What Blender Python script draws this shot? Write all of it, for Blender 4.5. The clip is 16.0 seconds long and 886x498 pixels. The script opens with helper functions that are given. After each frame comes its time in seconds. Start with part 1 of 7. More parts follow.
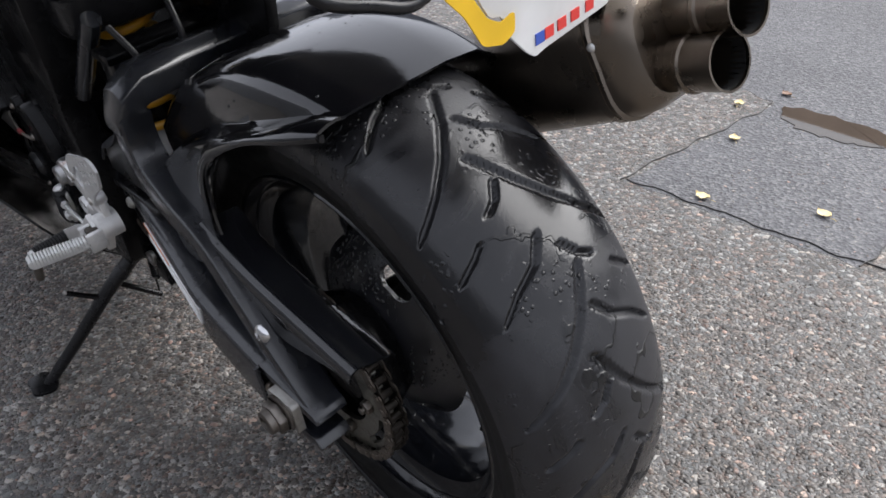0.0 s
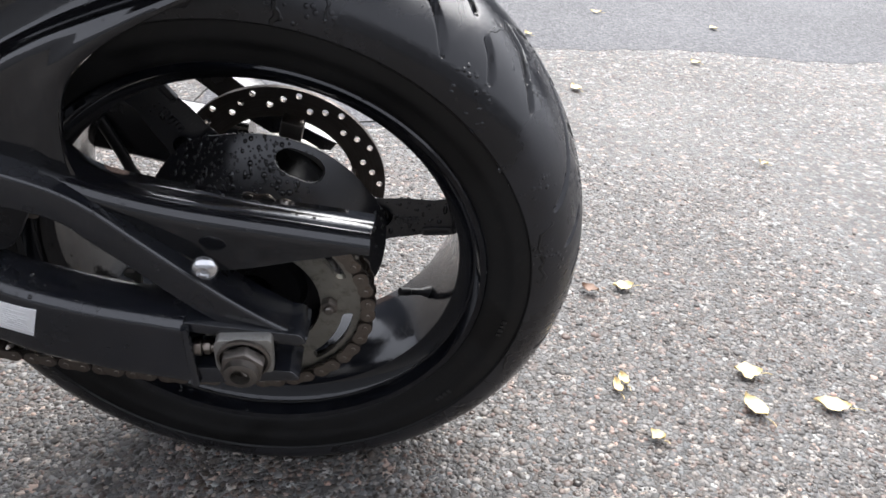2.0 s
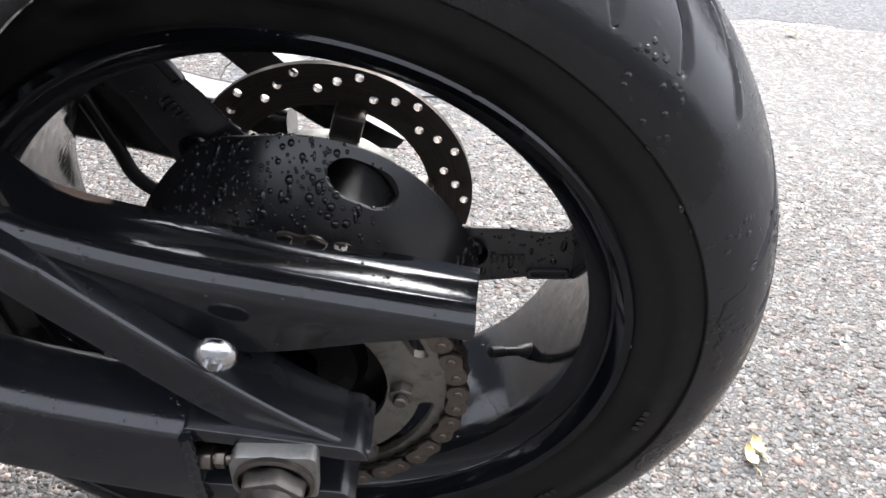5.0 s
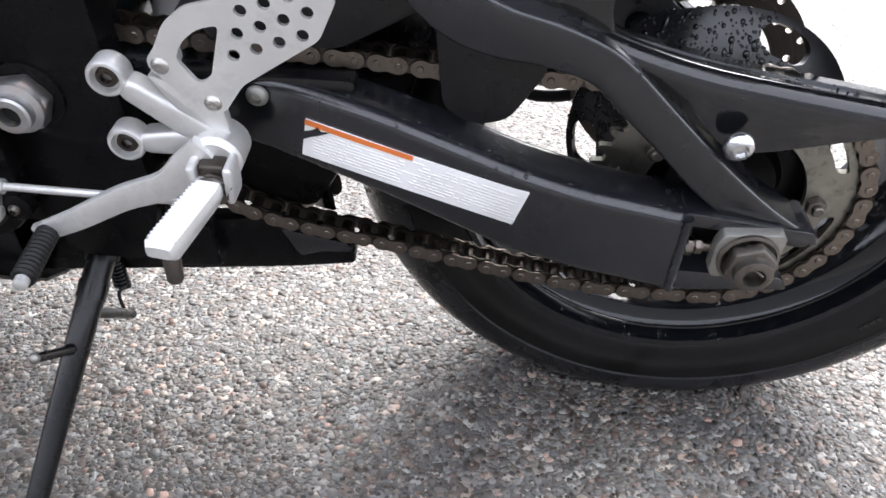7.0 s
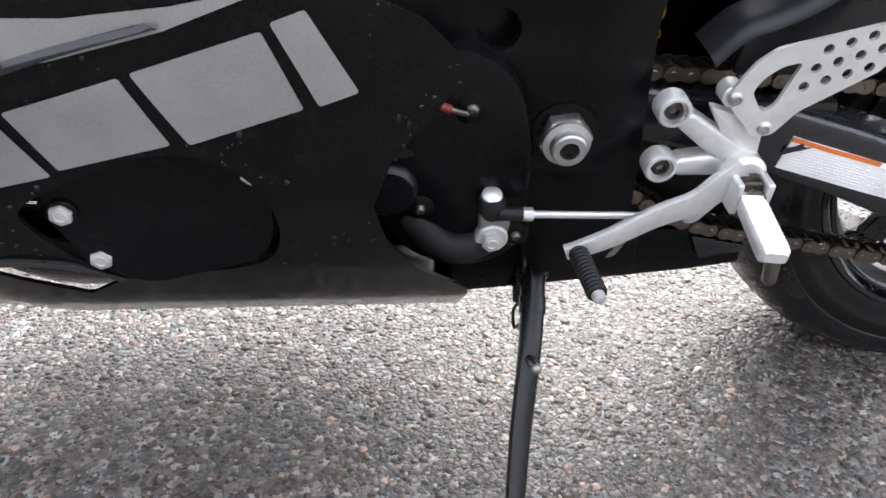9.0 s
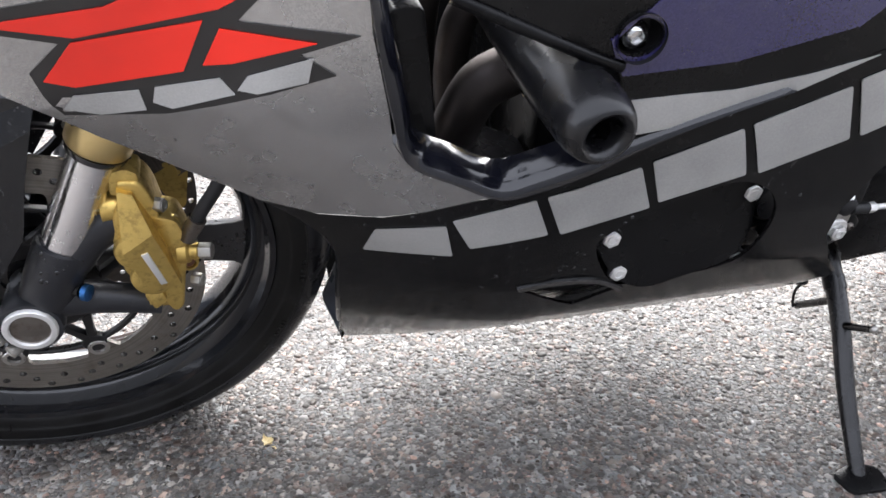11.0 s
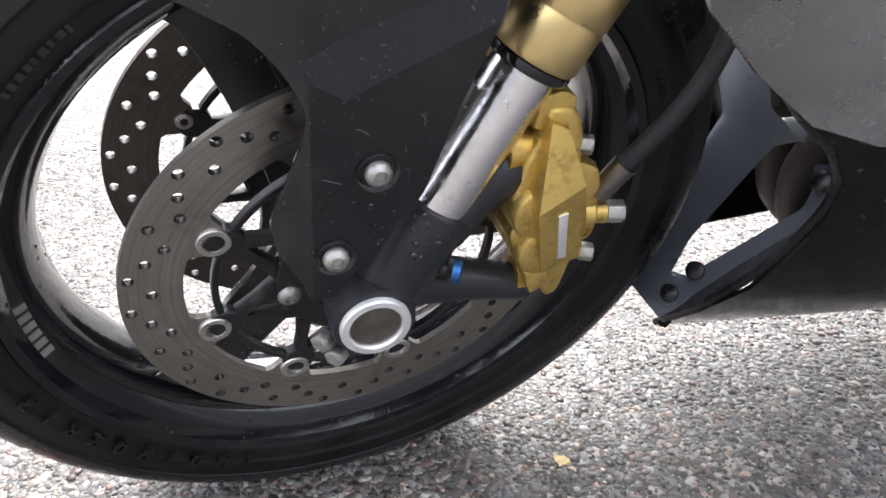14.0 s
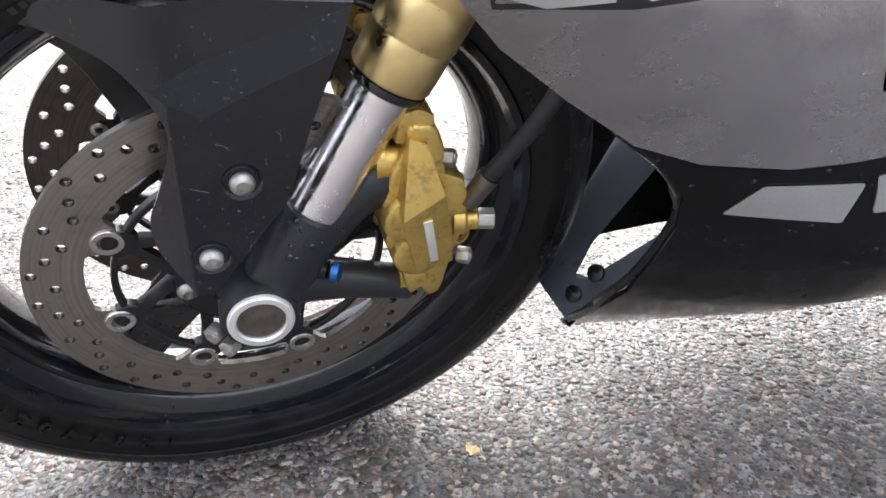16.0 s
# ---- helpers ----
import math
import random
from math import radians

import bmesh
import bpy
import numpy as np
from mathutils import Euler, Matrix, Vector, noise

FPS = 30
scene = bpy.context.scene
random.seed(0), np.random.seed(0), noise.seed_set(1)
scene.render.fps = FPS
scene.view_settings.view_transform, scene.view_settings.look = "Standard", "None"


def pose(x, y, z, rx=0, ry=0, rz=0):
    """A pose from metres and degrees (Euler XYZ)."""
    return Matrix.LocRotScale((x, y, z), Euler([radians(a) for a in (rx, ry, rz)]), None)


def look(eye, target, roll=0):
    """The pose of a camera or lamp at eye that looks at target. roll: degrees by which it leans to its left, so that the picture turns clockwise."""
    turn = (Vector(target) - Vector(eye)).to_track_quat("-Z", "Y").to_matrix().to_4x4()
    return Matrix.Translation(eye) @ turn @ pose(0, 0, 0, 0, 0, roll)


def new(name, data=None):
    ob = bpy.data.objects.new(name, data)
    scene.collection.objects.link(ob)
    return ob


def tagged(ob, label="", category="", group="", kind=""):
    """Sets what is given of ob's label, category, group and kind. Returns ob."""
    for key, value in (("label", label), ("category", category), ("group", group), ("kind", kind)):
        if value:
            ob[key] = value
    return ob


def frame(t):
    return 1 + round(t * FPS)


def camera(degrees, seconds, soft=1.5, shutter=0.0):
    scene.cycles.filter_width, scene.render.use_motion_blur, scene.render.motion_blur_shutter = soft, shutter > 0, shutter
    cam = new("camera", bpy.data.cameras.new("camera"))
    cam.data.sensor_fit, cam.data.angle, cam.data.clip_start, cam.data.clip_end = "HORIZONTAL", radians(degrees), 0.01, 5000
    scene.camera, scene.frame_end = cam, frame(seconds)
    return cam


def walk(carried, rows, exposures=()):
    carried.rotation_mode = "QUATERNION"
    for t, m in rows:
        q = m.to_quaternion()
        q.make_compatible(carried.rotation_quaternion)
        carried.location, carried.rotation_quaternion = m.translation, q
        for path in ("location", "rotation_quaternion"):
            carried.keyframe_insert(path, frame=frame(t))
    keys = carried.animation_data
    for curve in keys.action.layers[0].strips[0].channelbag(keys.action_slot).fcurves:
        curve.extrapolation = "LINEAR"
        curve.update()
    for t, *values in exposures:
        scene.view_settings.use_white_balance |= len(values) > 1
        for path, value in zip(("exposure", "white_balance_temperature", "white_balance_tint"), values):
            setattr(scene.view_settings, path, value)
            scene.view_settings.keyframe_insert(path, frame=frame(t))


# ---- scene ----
cam = camera(58.27, 16.0, soft=1.6)
LEAN = 9.7
walk(cam, [
    (0.0, pose(0.5851, -0.5547, 0.8817, 57.850, -0.753, 46.589)),
    (0.5, pose(0.4617, -0.6534, 0.7676, 58.949, -2.060, 31.984)),
    (1.0, pose(0.3261, -0.7216, 0.7405, 58.985, -2.386, 19.047)),
    (1.5, pose(0.2119, -0.7856, 0.7444, 59.289, -2.964, 5.068)),
    (2.0, pose(0.1424, -0.7942, 0.7201, 59.397, -3.457, -1.743)),
    (2.5, pose(0.1064, -0.8143, 0.7085, 59.344, -3.839, -2.913)),
    (3.0, pose(0.0478, -0.8162, 0.7200, 59.069, -3.715, -2.716)),
    (3.2, pose(0.0404, -0.8014, 0.7267, 58.915, -3.787, -2.771)),
    (5.3, pose(0.0946, -0.5408, 0.6384, 56.755, -3.012, 2.260)),
    (5.5, pose(0.0743, -0.6076, 0.6843, 56.921, -2.420, 3.068)),
    (6.0, pose(-0.0330, -0.7278, 0.7119, 57.284, -2.807, 3.199)),
    (6.5, pose(-0.1352, -0.7481, 0.6426, 57.387, -2.934, 3.065)),
    (7.0, pose(-0.2105, -0.7571, 0.5937, 57.472, -2.761, 2.740)),
    (7.5, pose(-0.3156, -0.7757, 0.6007, 57.698, -2.546, 1.963)),
    (8.0, pose(-0.4537, -0.8050, 0.6054, 58.142, -1.970, -1.486)),
    (8.5, pose(-0.5822, -0.8060, 0.6183, 58.318, -2.374, -4.092)),
    (8.7, pose(-0.6277, -0.8079, 0.6153, 58.330, -2.501, -4.671)),
    (10.8, pose(-1.1230, -0.8717, 0.6624, 60.509, -0.003, -12.359)),
    (11.0, pose(-1.1786, -0.8749, 0.6753, 60.498, -0.034, -13.614)),
    (11.5, pose(-1.3389, -0.8526, 0.6464, 60.327, -0.202, -15.656)),
    (12.0, pose(-1.4461, -0.7705, 0.6144, 60.276, -0.397, -16.307)),
    (12.5, pose(-1.4943, -0.7008, 0.5780, 60.314, -0.689, -16.924)),
    (13.0, pose(-1.5151, -0.6434, 0.5603, 60.149, -1.164, -17.767)),
    (13.5, pose(-1.5141, -0.6199, 0.5506, 60.137, -1.500, -18.343)),
    (14.0, pose(-1.5089, -0.6125, 0.5533, 59.925, -1.667, -18.487)),
    (14.5, pose(-1.5044, -0.6180, 0.5542, 60.206, -1.696, -18.134)),
    (15.0, pose(-1.4874, -0.6222, 0.5684, 59.471, -1.695, -17.801)),
    (15.5, pose(-1.4767, -0.6409, 0.5650, 58.926, -1.707, -17.331)),
    (16.0, pose(-1.4252, -0.6773, 0.5847, 59.445, -1.621, -16.681)),
], exposures=[(0.0, 1.5), (0.5, 2.05), (1.5, 2.05), (2.0, 1.97), (3.2, 1.92), (5.5, 2.62), (6.0, 2.85), (7.5, 2.78), (11.0, 2.88), (16.0, 3.05)])

# ---- world and light ----
world = bpy.data.worlds.new("overcast_sky")
scene.world = world
world.use_nodes = True
wn, wl = world.node_tree.nodes, world.node_tree.links
wn.clear()
sky = wn.new("ShaderNodeTexSky")
sky.sky_type = "NISHITA"
sky.sun_disc = False
sky.sun_elevation, sky.sun_rotation = radians(48), radians(20)
sky.air_density, sky.dust_density, sky.ozone_density = 1.0, 4.0, 1.0
pale = wn.new("ShaderNodeHueSaturation")
pale.inputs["Saturation"].default_value = 0.12
back = wn.new("ShaderNodeBackground")
back.inputs["Strength"].default_value = 0.085
wout = wn.new("ShaderNodeOutputWorld")
wl.new(sky.outputs[0], pale.inputs["Color"])
cloud = wn.new("ShaderNodeMix")
cloud.data_type = "RGBA"
cloud.inputs[0].default_value = 0.55
cloud.inputs[7].default_value = (5.4, 5.7, 6.8, 1)
wl.new(pale.outputs[0], cloud.inputs[6])
wl.new(cloud.outputs[2], back.inputs["Color"])
wl.new(back.outputs[0], wout.inputs["Surface"])
sun = new("sun", bpy.data.lights.new("sun", "SUN"))
sun.data.energy, sun.data.angle, sun.data.color = 1.5, radians(60), (1.0, 0.98, 0.97)
sun.matrix_world = look((0, 0, 0), (-0.23, -0.63, -0.74))

# ---- materials ----
class Mat:
    """A node material with a principled shader and short helpers."""

    def __init__(self, name, color, rough=0.5, metal=0.0, spec=0.5, coat=0.0, coat_rough=0.05):
        self.m = bpy.data.materials.new(name)
        self.m.use_nodes = True
        self.n, self.l = self.m.node_tree.nodes, self.m.node_tree.links
        self.b = self.n["Principled BSDF"]
        self.set(**{"Base Color": (*color, 1), "Roughness": rough, "Metallic": metal, "Specular IOR Level": spec, "Coat Weight": coat, "Coat Roughness": coat_rough})
        self.co = self.n.new("ShaderNodeTexCoord").outputs["Object"]
        self.normal = None

    def set(self, **kw):
        for k, v in kw.items():
            self.b.inputs[k].default_value = v

    def link(self, a, b):
        self.l.new(a, b)

    def noise(self, scale, detail=4.0, rough=0.55, dist=0.0):
        t = self.n.new("ShaderNodeTexNoise")
        t.inputs["Scale"].default_value, t.inputs["Detail"].default_value = scale, detail
        t.inputs["Roughness"].default_value, t.inputs["Distortion"].default_value = rough, dist
        self.link(self.co, t.inputs["Vector"])
        return t.outputs["Fac"]

    def voronoi(self, scale, feature="F1", out="Distance", rand=1.0, warp=None):
        t = self.n.new("ShaderNodeTexVoronoi")
        t.feature = feature
        t.inputs["Scale"].default_value, t.inputs["Randomness"].default_value = scale, rand
        self.link(warp or self.co, t.inputs["Vector"])
        return t.outputs[out]

    def ramp(self, fac, *stops):
        r = self.n.new("ShaderNodeValToRGB")
        e = r.color_ramp.elements
        while len(e) < len(stops):
            e.new(0.5)
        for el, (p, c) in zip(e, stops):
            el.position = p
            el.color = (c, c, c, 1) if isinstance(c, (int, float)) else (*c, 1)
        self.link(fac, r.inputs["Fac"])
        return r.outputs["Color"]

    def mix(self, fac, a, b, how="MIX"):
        x = self.n.new("ShaderNodeMix")
        x.data_type, x.blend_type = "RGBA", how
        for k, v in ((0, fac), (6, a), (7, b)):
            sock = x.inputs[k]
            if isinstance(v, (int, float)):
                sock.default_value = v if k == 0 else (v, v, v, 1)
            elif isinstance(v, tuple):
                sock.default_value = (*v, 1)
            else:
                self.link(v, sock)
        return x.outputs[2]

    def math(self, op, a, b=0.0):
        x = self.n.new("ShaderNodeMath")
        x.operation = op
        for sock, v in zip(x.inputs, (a, b)):
            if isinstance(v, (int, float)):
                sock.default_value = v
            else:
                self.link(v, sock)
        return x.outputs[0]

    def color(self, c):
        self.link(c, self.b.inputs["Base Color"])

    def rough(self, c):
        self.link(c, self.b.inputs["Roughness"])

    def bump(self, height, distance, strength=1.0):
        x = self.n.new("ShaderNodeBump")
        x.inputs["Distance"].default_value, x.inputs["Strength"].default_value = distance, strength
        self.link(height, x.inputs["Height"])
        if self.normal is not None:
            self.link(self.normal, x.inputs["Normal"])
        self.normal = x.outputs["Normal"]
        self.link(self.normal, self.b.inputs["Normal"])


def drops(m, scale=90.0, size=0.22, amount=0.55, depth=0.0012):
    """Beads of rain water standing on a surface."""
    d = m.voronoi(scale)
    keep = m.ramp(m.noise(scale * 0.12, 2.0), (amount - 0.04, 0.0), (amount + 0.06, 1.0))
    dome = m.ramp(d, (0.0, 1.0), (size * 0.6, 0.75), (size, 0.0))
    bead = m.math("MULTIPLY", dome, keep)
    m.bump(bead, depth, 0.9)
    return bead


def painted(name, color, rough=0.25, metal=0.0, coat=0.6, grain=0.0, dirt=0.25, wet=False, spec=0.5):
    m = Mat(name, color, rough, metal, spec, coat, max(0.06, rough * 0.6))
    dark = tuple(c * 0.72 for c in color)
    light = tuple(min(1, c * 1.15 + 0.004) for c in color)
    base = m.mix(m.ramp(m.noise(7, 3), (0.35, 0.0), (0.7, 1.0)), dark, light)
    if grain:
        base = m.mix(m.math("MULTIPLY", m.voronoi(900, out="Color"), grain), base, tuple(min(1, c * 2.2 + 0.02) for c in color))
    dust = m.ramp(m.noise(38, 8, 0.7), (0.55, 0.0), (0.78, 1.0))
    base = m.mix(m.math("MULTIPLY", dust, dirt), base, (0.11, 0.10, 0.09))
    m.color(base)
    m.rough(m.ramp(m.noise(24, 6), (0.3, max(0.03, rough - 0.08)), (0.75, rough + 0.07)))
    m.bump(m.noise(160, 3), 0.0004, 0.25)
    if wet:
        drops(m, 320, 0.27, 0.58, 0.00045)
    return m


def metal(name, color, rough=0.35, stain=(0.12, 0.09, 0.06), dirt=0.3, scale=40, brushed=0.0):
    m = Mat(name, color, rough, 1.0)
    base = m.mix(m.ramp(m.noise(scale * 0.3, 4), (0.3, 0.0), (0.75, 1.0)), tuple(c * 0.75 for c in color), color)
    spots = m.ramp(m.noise(scale, 8, 0.7), (0.52, 0.0), (0.74, 1.0))
    m.color(m.mix(m.math("MULTIPLY", spots, dirt), base, stain))
    m.rough(m.ramp(m.noise(scale * 2, 5), (0.3, max(0.05, rough - 0.1)), (0.75, rough + 0.18)))
    m.bump(m.noise(scale * 6, 3), 0.0006, 0.3)
    return m


M = {}
M["black_gloss"] = painted("black_gloss_paint", (0.003, 0.003, 0.004), 0.09, 0.0, 0.5, 0.0, 0.05, False, 0.50)
M["black_flake"] = painted("black_flake_paint", (0.0032, 0.0031, 0.0033), 0.17, 0.0, 0.0, 0.12, 0.08, True, 0.16)
M["black_satin"] = painted("black_satin_paint", (0.0085, 0.0095, 0.0125), 0.25, 0.0, 0.45, 0.0, 0.12, True, 0.6)
M["guard_black"] = painted("glossy_moulded_plastic", (0.007, 0.0075, 0.009), 0.13, 0.0, 0.3, 0.0, 0.10, True, 0.6)
M["black_plastic"] = painted("black_moulded_plastic", (0.005, 0.005, 0.006), 0.28, 0.0, 0.0, 0.0, 0.08, False, 0.4)
M["black_cast"] = painted("black_cast_metal", (0.0025, 0.0025, 0.003), 0.28, 0.0, 0.0, 0.0, 0.05, False, 0.15)
M["blade_black"] = painted("scratched_black_paint", (0.003, 0.0034, 0.005), 0.16, 0.0, 0.0, 0.0, 0.10, False, 0.5)
M["rim_black"] = painted("wheel_black_paint", (0.003, 0.0036, 0.0055), 0.10, 0.0, 0.1, 0.0, 0.08, True)
M["wheel_satin"] = painted("wheel_satin_black", (0.012, 0.0122, 0.0145), 0.34, 0.0, 0.3, 0.0, 0.10, True, 0.6)
M["fork_grey"] = painted("grey_black_casting", (0.015, 0.016, 0.020), 0.42, 0.0, 0.05, 0.0, 0.25, False, 0.4)
M["grey_plastic"] = painted("grey_black_plastic", (0.055, 0.061, 0.075), 0.34, 0.0, 0.1, 0.0, 0.12)
bl = M["blade_black"]
old = bl.b.inputs["Base Color"].links[0].from_socket
speck = bl.ramp(bl.noise(330, 2, 0.5), (0.66, 0.0), (0.74, 1.0))
few = bl.ramp(bl.noise(30, 3), (0.44, 0.0), (0.54, 1.0))
bl.color(bl.mix(bl.math("MULTIPLY", bl.math("MULTIPLY", speck, few), 0.22), old, (0.20, 0.20, 0.21)))
M["silver"] = painted("silver_grey_paint", (0.395, 0.39, 0.385), 0.27, 0.85, 0.3, 0.25, 0.03)
M["silver_decal"] = painted("silver_decal", (0.42, 0.42, 0.41), 0.4, 0.35, 0.2, 0.1, 0.1)
M["blue"] = painted("violet_blue_paint", (0.012, 0.010, 0.055), 0.2, 0.0, 0.6, 0.4, 0.1)
M["navy"] = painted("navy_gloss_paint", (0.003, 0.0035, 0.007), 0.14, 0.0, 0.2, 0.0, 0.05)
M["red"] = painted("red_decal", (0.9, 0.022, 0.008), 0.4, 0.0, 0.2, 0.0, 0.0)
M["decal_black"] = painted("black_decal", (0.014, 0.013, 0.013), 0.35, 0.0, 0.2, 0.0, 0.1)
M["gold"] = metal("gold_anodised_aluminium", (0.72, 0.52, 0.17), 0.48, (0.14, 0.08, 0.03), 0.7, 85)
M["gold_tube"] = metal("gold_fork_tube", (0.82, 0.63, 0.30), 0.36, (0.3, 0.2, 0.08), 0.15, 30)
M["chrome"] = metal("polished_steel", (0.72, 0.72, 0.72), 0.12, (0.35, 0.33, 0.3), 0.12, 50)
M["fork_chrome"] = metal("chromed_fork_leg", (0.86, 0.85, 0.86), 0.16, (0.45, 0.43, 0.41), 0.12, 60)
M["alu"] = metal("bare_aluminium", (0.90, 0.895, 0.88), 0.46, (0.3, 0.29, 0.27), 0.25, 50)
M["alu"].set(Metallic=0.74)
M["alu_dull"] = metal("dull_aluminium", (0.46, 0.45, 0.42), 0.5, (0.14, 0.11, 0.08), 0.5, 60)
M["disc"] = metal("brake_disc_steel", (0.36, 0.34, 0.31), 0.4, (0.16, 0.11, 0.07), 0.4, 35)
# darker, browner steel for the far and rear discs
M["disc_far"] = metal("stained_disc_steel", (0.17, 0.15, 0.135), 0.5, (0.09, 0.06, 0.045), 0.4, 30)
for key in ("disc", "disc_far"):
    dm = M[key]
    xyz = dm.n.new("ShaderNodeSeparateXYZ")
    dm.link(dm.co, xyz.inputs[0])
    rr = dm.math("SQRT", dm.math("ADD", dm.math("POWER", xyz.outputs[0], 2.0), dm.math("POWER", xyz.outputs[2], 2.0)))
    turn = dm.n.new("ShaderNodeTexNoise")
    turn.noise_dimensions = "1D"
    turn.inputs["Scale"].default_value, turn.inputs["Detail"].default_value = 420.0, 6.0
    dm.link(rr, turn.inputs["W"])
    was = dm.b.inputs["Base Color"].links[0].from_socket
    dm.color(dm.mix(1.0, was, dm.ramp(turn.outputs["Fac"], (0.32, 0.82), (0.55, 1.0), (0.72, 1.12)), "MULTIPLY"))
    dm.bump(turn.outputs["Fac"], 0.0003, 0.3)
M["sprocket_steel"] = metal("oily_sprocket_steel", (0.36, 0.35, 0.31), 0.42, (0.06, 0.05, 0.04), 0.7, 70)
M["nut_stained"] = metal("rust_stained_zinc", (0.66, 0.66, 0.66), 0.38, (0.45, 0.22, 0.10), 0.55, 38)
M["bobbin"] = metal("worn_bobbin_steel", (0.62, 0.60, 0.57), 0.34, (0.22, 0.18, 0.14), 0.5, 90)
M["carrier_black"] = painted("worn_black_carrier", (0.006, 0.006, 0.007), 0.34, 0.0, 0.0, 0.0, 0.35, False, 0.45)
M["chain"] = metal("rusty_chain_steel", (0.23, 0.20, 0.172), 0.36, (0.11, 0.06, 0.035), 0.6, 120)
M["chain_dark"] = metal("oily_chain_steel", (0.09, 0.08, 0.07), 0.4, (0.05, 0.03, 0.02), 0.6, 120)
M["steel_dark"] = metal("grimy_steel", (0.22, 0.20, 0.18), 0.42, (0.08, 0.05, 0.03), 0.6, 70)
M["exhaust"] = metal("smoked_titanium", (0.20, 0.17, 0.14), 0.3, (0.06, 0.05, 0.045), 0.35, 14)
M["header"] = metal("heat_stained_pipe", (0.075, 0.066, 0.064), 0.55, (0.07, 0.04, 0.03), 0.45, 20)
# near-black lining for the drilled disc holes
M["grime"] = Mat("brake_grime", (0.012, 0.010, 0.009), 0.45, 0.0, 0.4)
# Near-black put in recesses as shade; in the exhaust outlets it is soot.
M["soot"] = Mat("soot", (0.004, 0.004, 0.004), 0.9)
M["yellow"] = painted("yellow_spring_paint", (0.72, 0.36, 0.015), 0.35, 0.0, 0.4, 0.0, 0.2)
M["blue_cap"] = metal("blue_anodised_cap", (0.05, 0.16, 0.40), 0.4, (0.01, 0.03, 0.1), 0.2, 60)
M["label"] = painted("white_paper_label", (0.90, 0.895, 0.88), 0.5, 0.0, 0.1, 0.0, 0.1)
M["label_orange"] = painted("orange_print", (0.75, 0.19, 0.04), 0.5, 0.0, 0.1, 0.0, 0.1)
M["print_grey"] = painted("grey_print", (0.81, 0.81, 0.80), 0.55, 0.0, 0.0, 0.0, 0.0)
M["plate_yellow"] = painted("yellow_plate_foil", (0.85, 0.52, 0.02), 0.4, 0.0, 0.1, 0.0, 0.05)
M["plate_white"] = painted("white_plate_foil", (0.85, 0.85, 0.84), 0.4, 0.0, 0.1, 0.0, 0.05)
M["print_red"] = painted("red_print", (0.75, 0.06, 0.05), 0.5, 0.0, 0.0, 0.0, 0.0)
M["sleeve_red"] = painted("dull_red_sleeve", (0.22, 0.02, 0.02), 0.5, 0.0, 0.0, 0.0, 0.2)
M["print_blue"] = painted("blue_print", (0.05, 0.10, 0.45), 0.5, 0.0, 0.0, 0.0, 0.0)


def rubber(name, color, rough, beads):
    m = Mat(name, color, rough, 0.0, 0.46 if beads else 0.35)
    film = m.ramp(m.noise(7, 7, 0.62, 0.6), (0.44, 0.0), (0.56, 1.0))
    grit = m.ramp(m.noise(150, 6, 0.75), (0.57, 0.0), (0.72, 1.0))
    base = m.mix(film, tuple(c * 0.55 for c in color), tuple(c * 1.3 for c in color))
    m.color(m.mix(m.math("MULTIPLY", grit, 0.12), base, (0.09, 0.08, 0.065)))
    m.rough(m.math("ADD", m.mix(film, rough - 0.16, rough + 0.12), m.math("MULTIPLY", m.noise(45, 4), 0.10)))
    m.bump(m.noise(420, 4), 0.0005, 0.3)
    if beads:
        trail = m.n.new("ShaderNodeTexWave")
        trail.inputs["Scale"].default_value, trail.inputs["Distortion"].default_value = 5.0, 16.0
        trail.inputs["Detail"].default_value, trail.inputs["Detail Scale"].default_value = 4.0, 1.6
        m.link(m.co, trail.inputs["Vector"])
        run = m.math("MULTIPLY", m.ramp(trail.outputs["Fac"], (0.975, 0.0), (0.99, 1.0)), m.ramp(m.noise(11, 2), (0.50, 0.0), (0.56, 1.0)))
        m.color(m.mix(run, m.b.inputs["Base Color"].links[0].from_socket, tuple(c * 0.15 for c in color)))
        m.bump(run, 0.0012, 0.8)
        drops(m, 150, 0.34, 0.58, 0.0013)
    return m


M["rubber"] = rubber("wet_tyre_rubber", (0.014, 0.014, 0.016), 0.29, True)
M["rubber_side"] = rubber("tyre_sidewall_rubber", (0.004, 0.004, 0.004), 0.45, False)
M["rubber_mark"] = rubber("raised_rubber_print", (0.012, 0.012, 0.012), 0.34, False)
M["hose"] = rubber("black_rubber_hose", (0.010, 0.010, 0.011), 0.5, False)


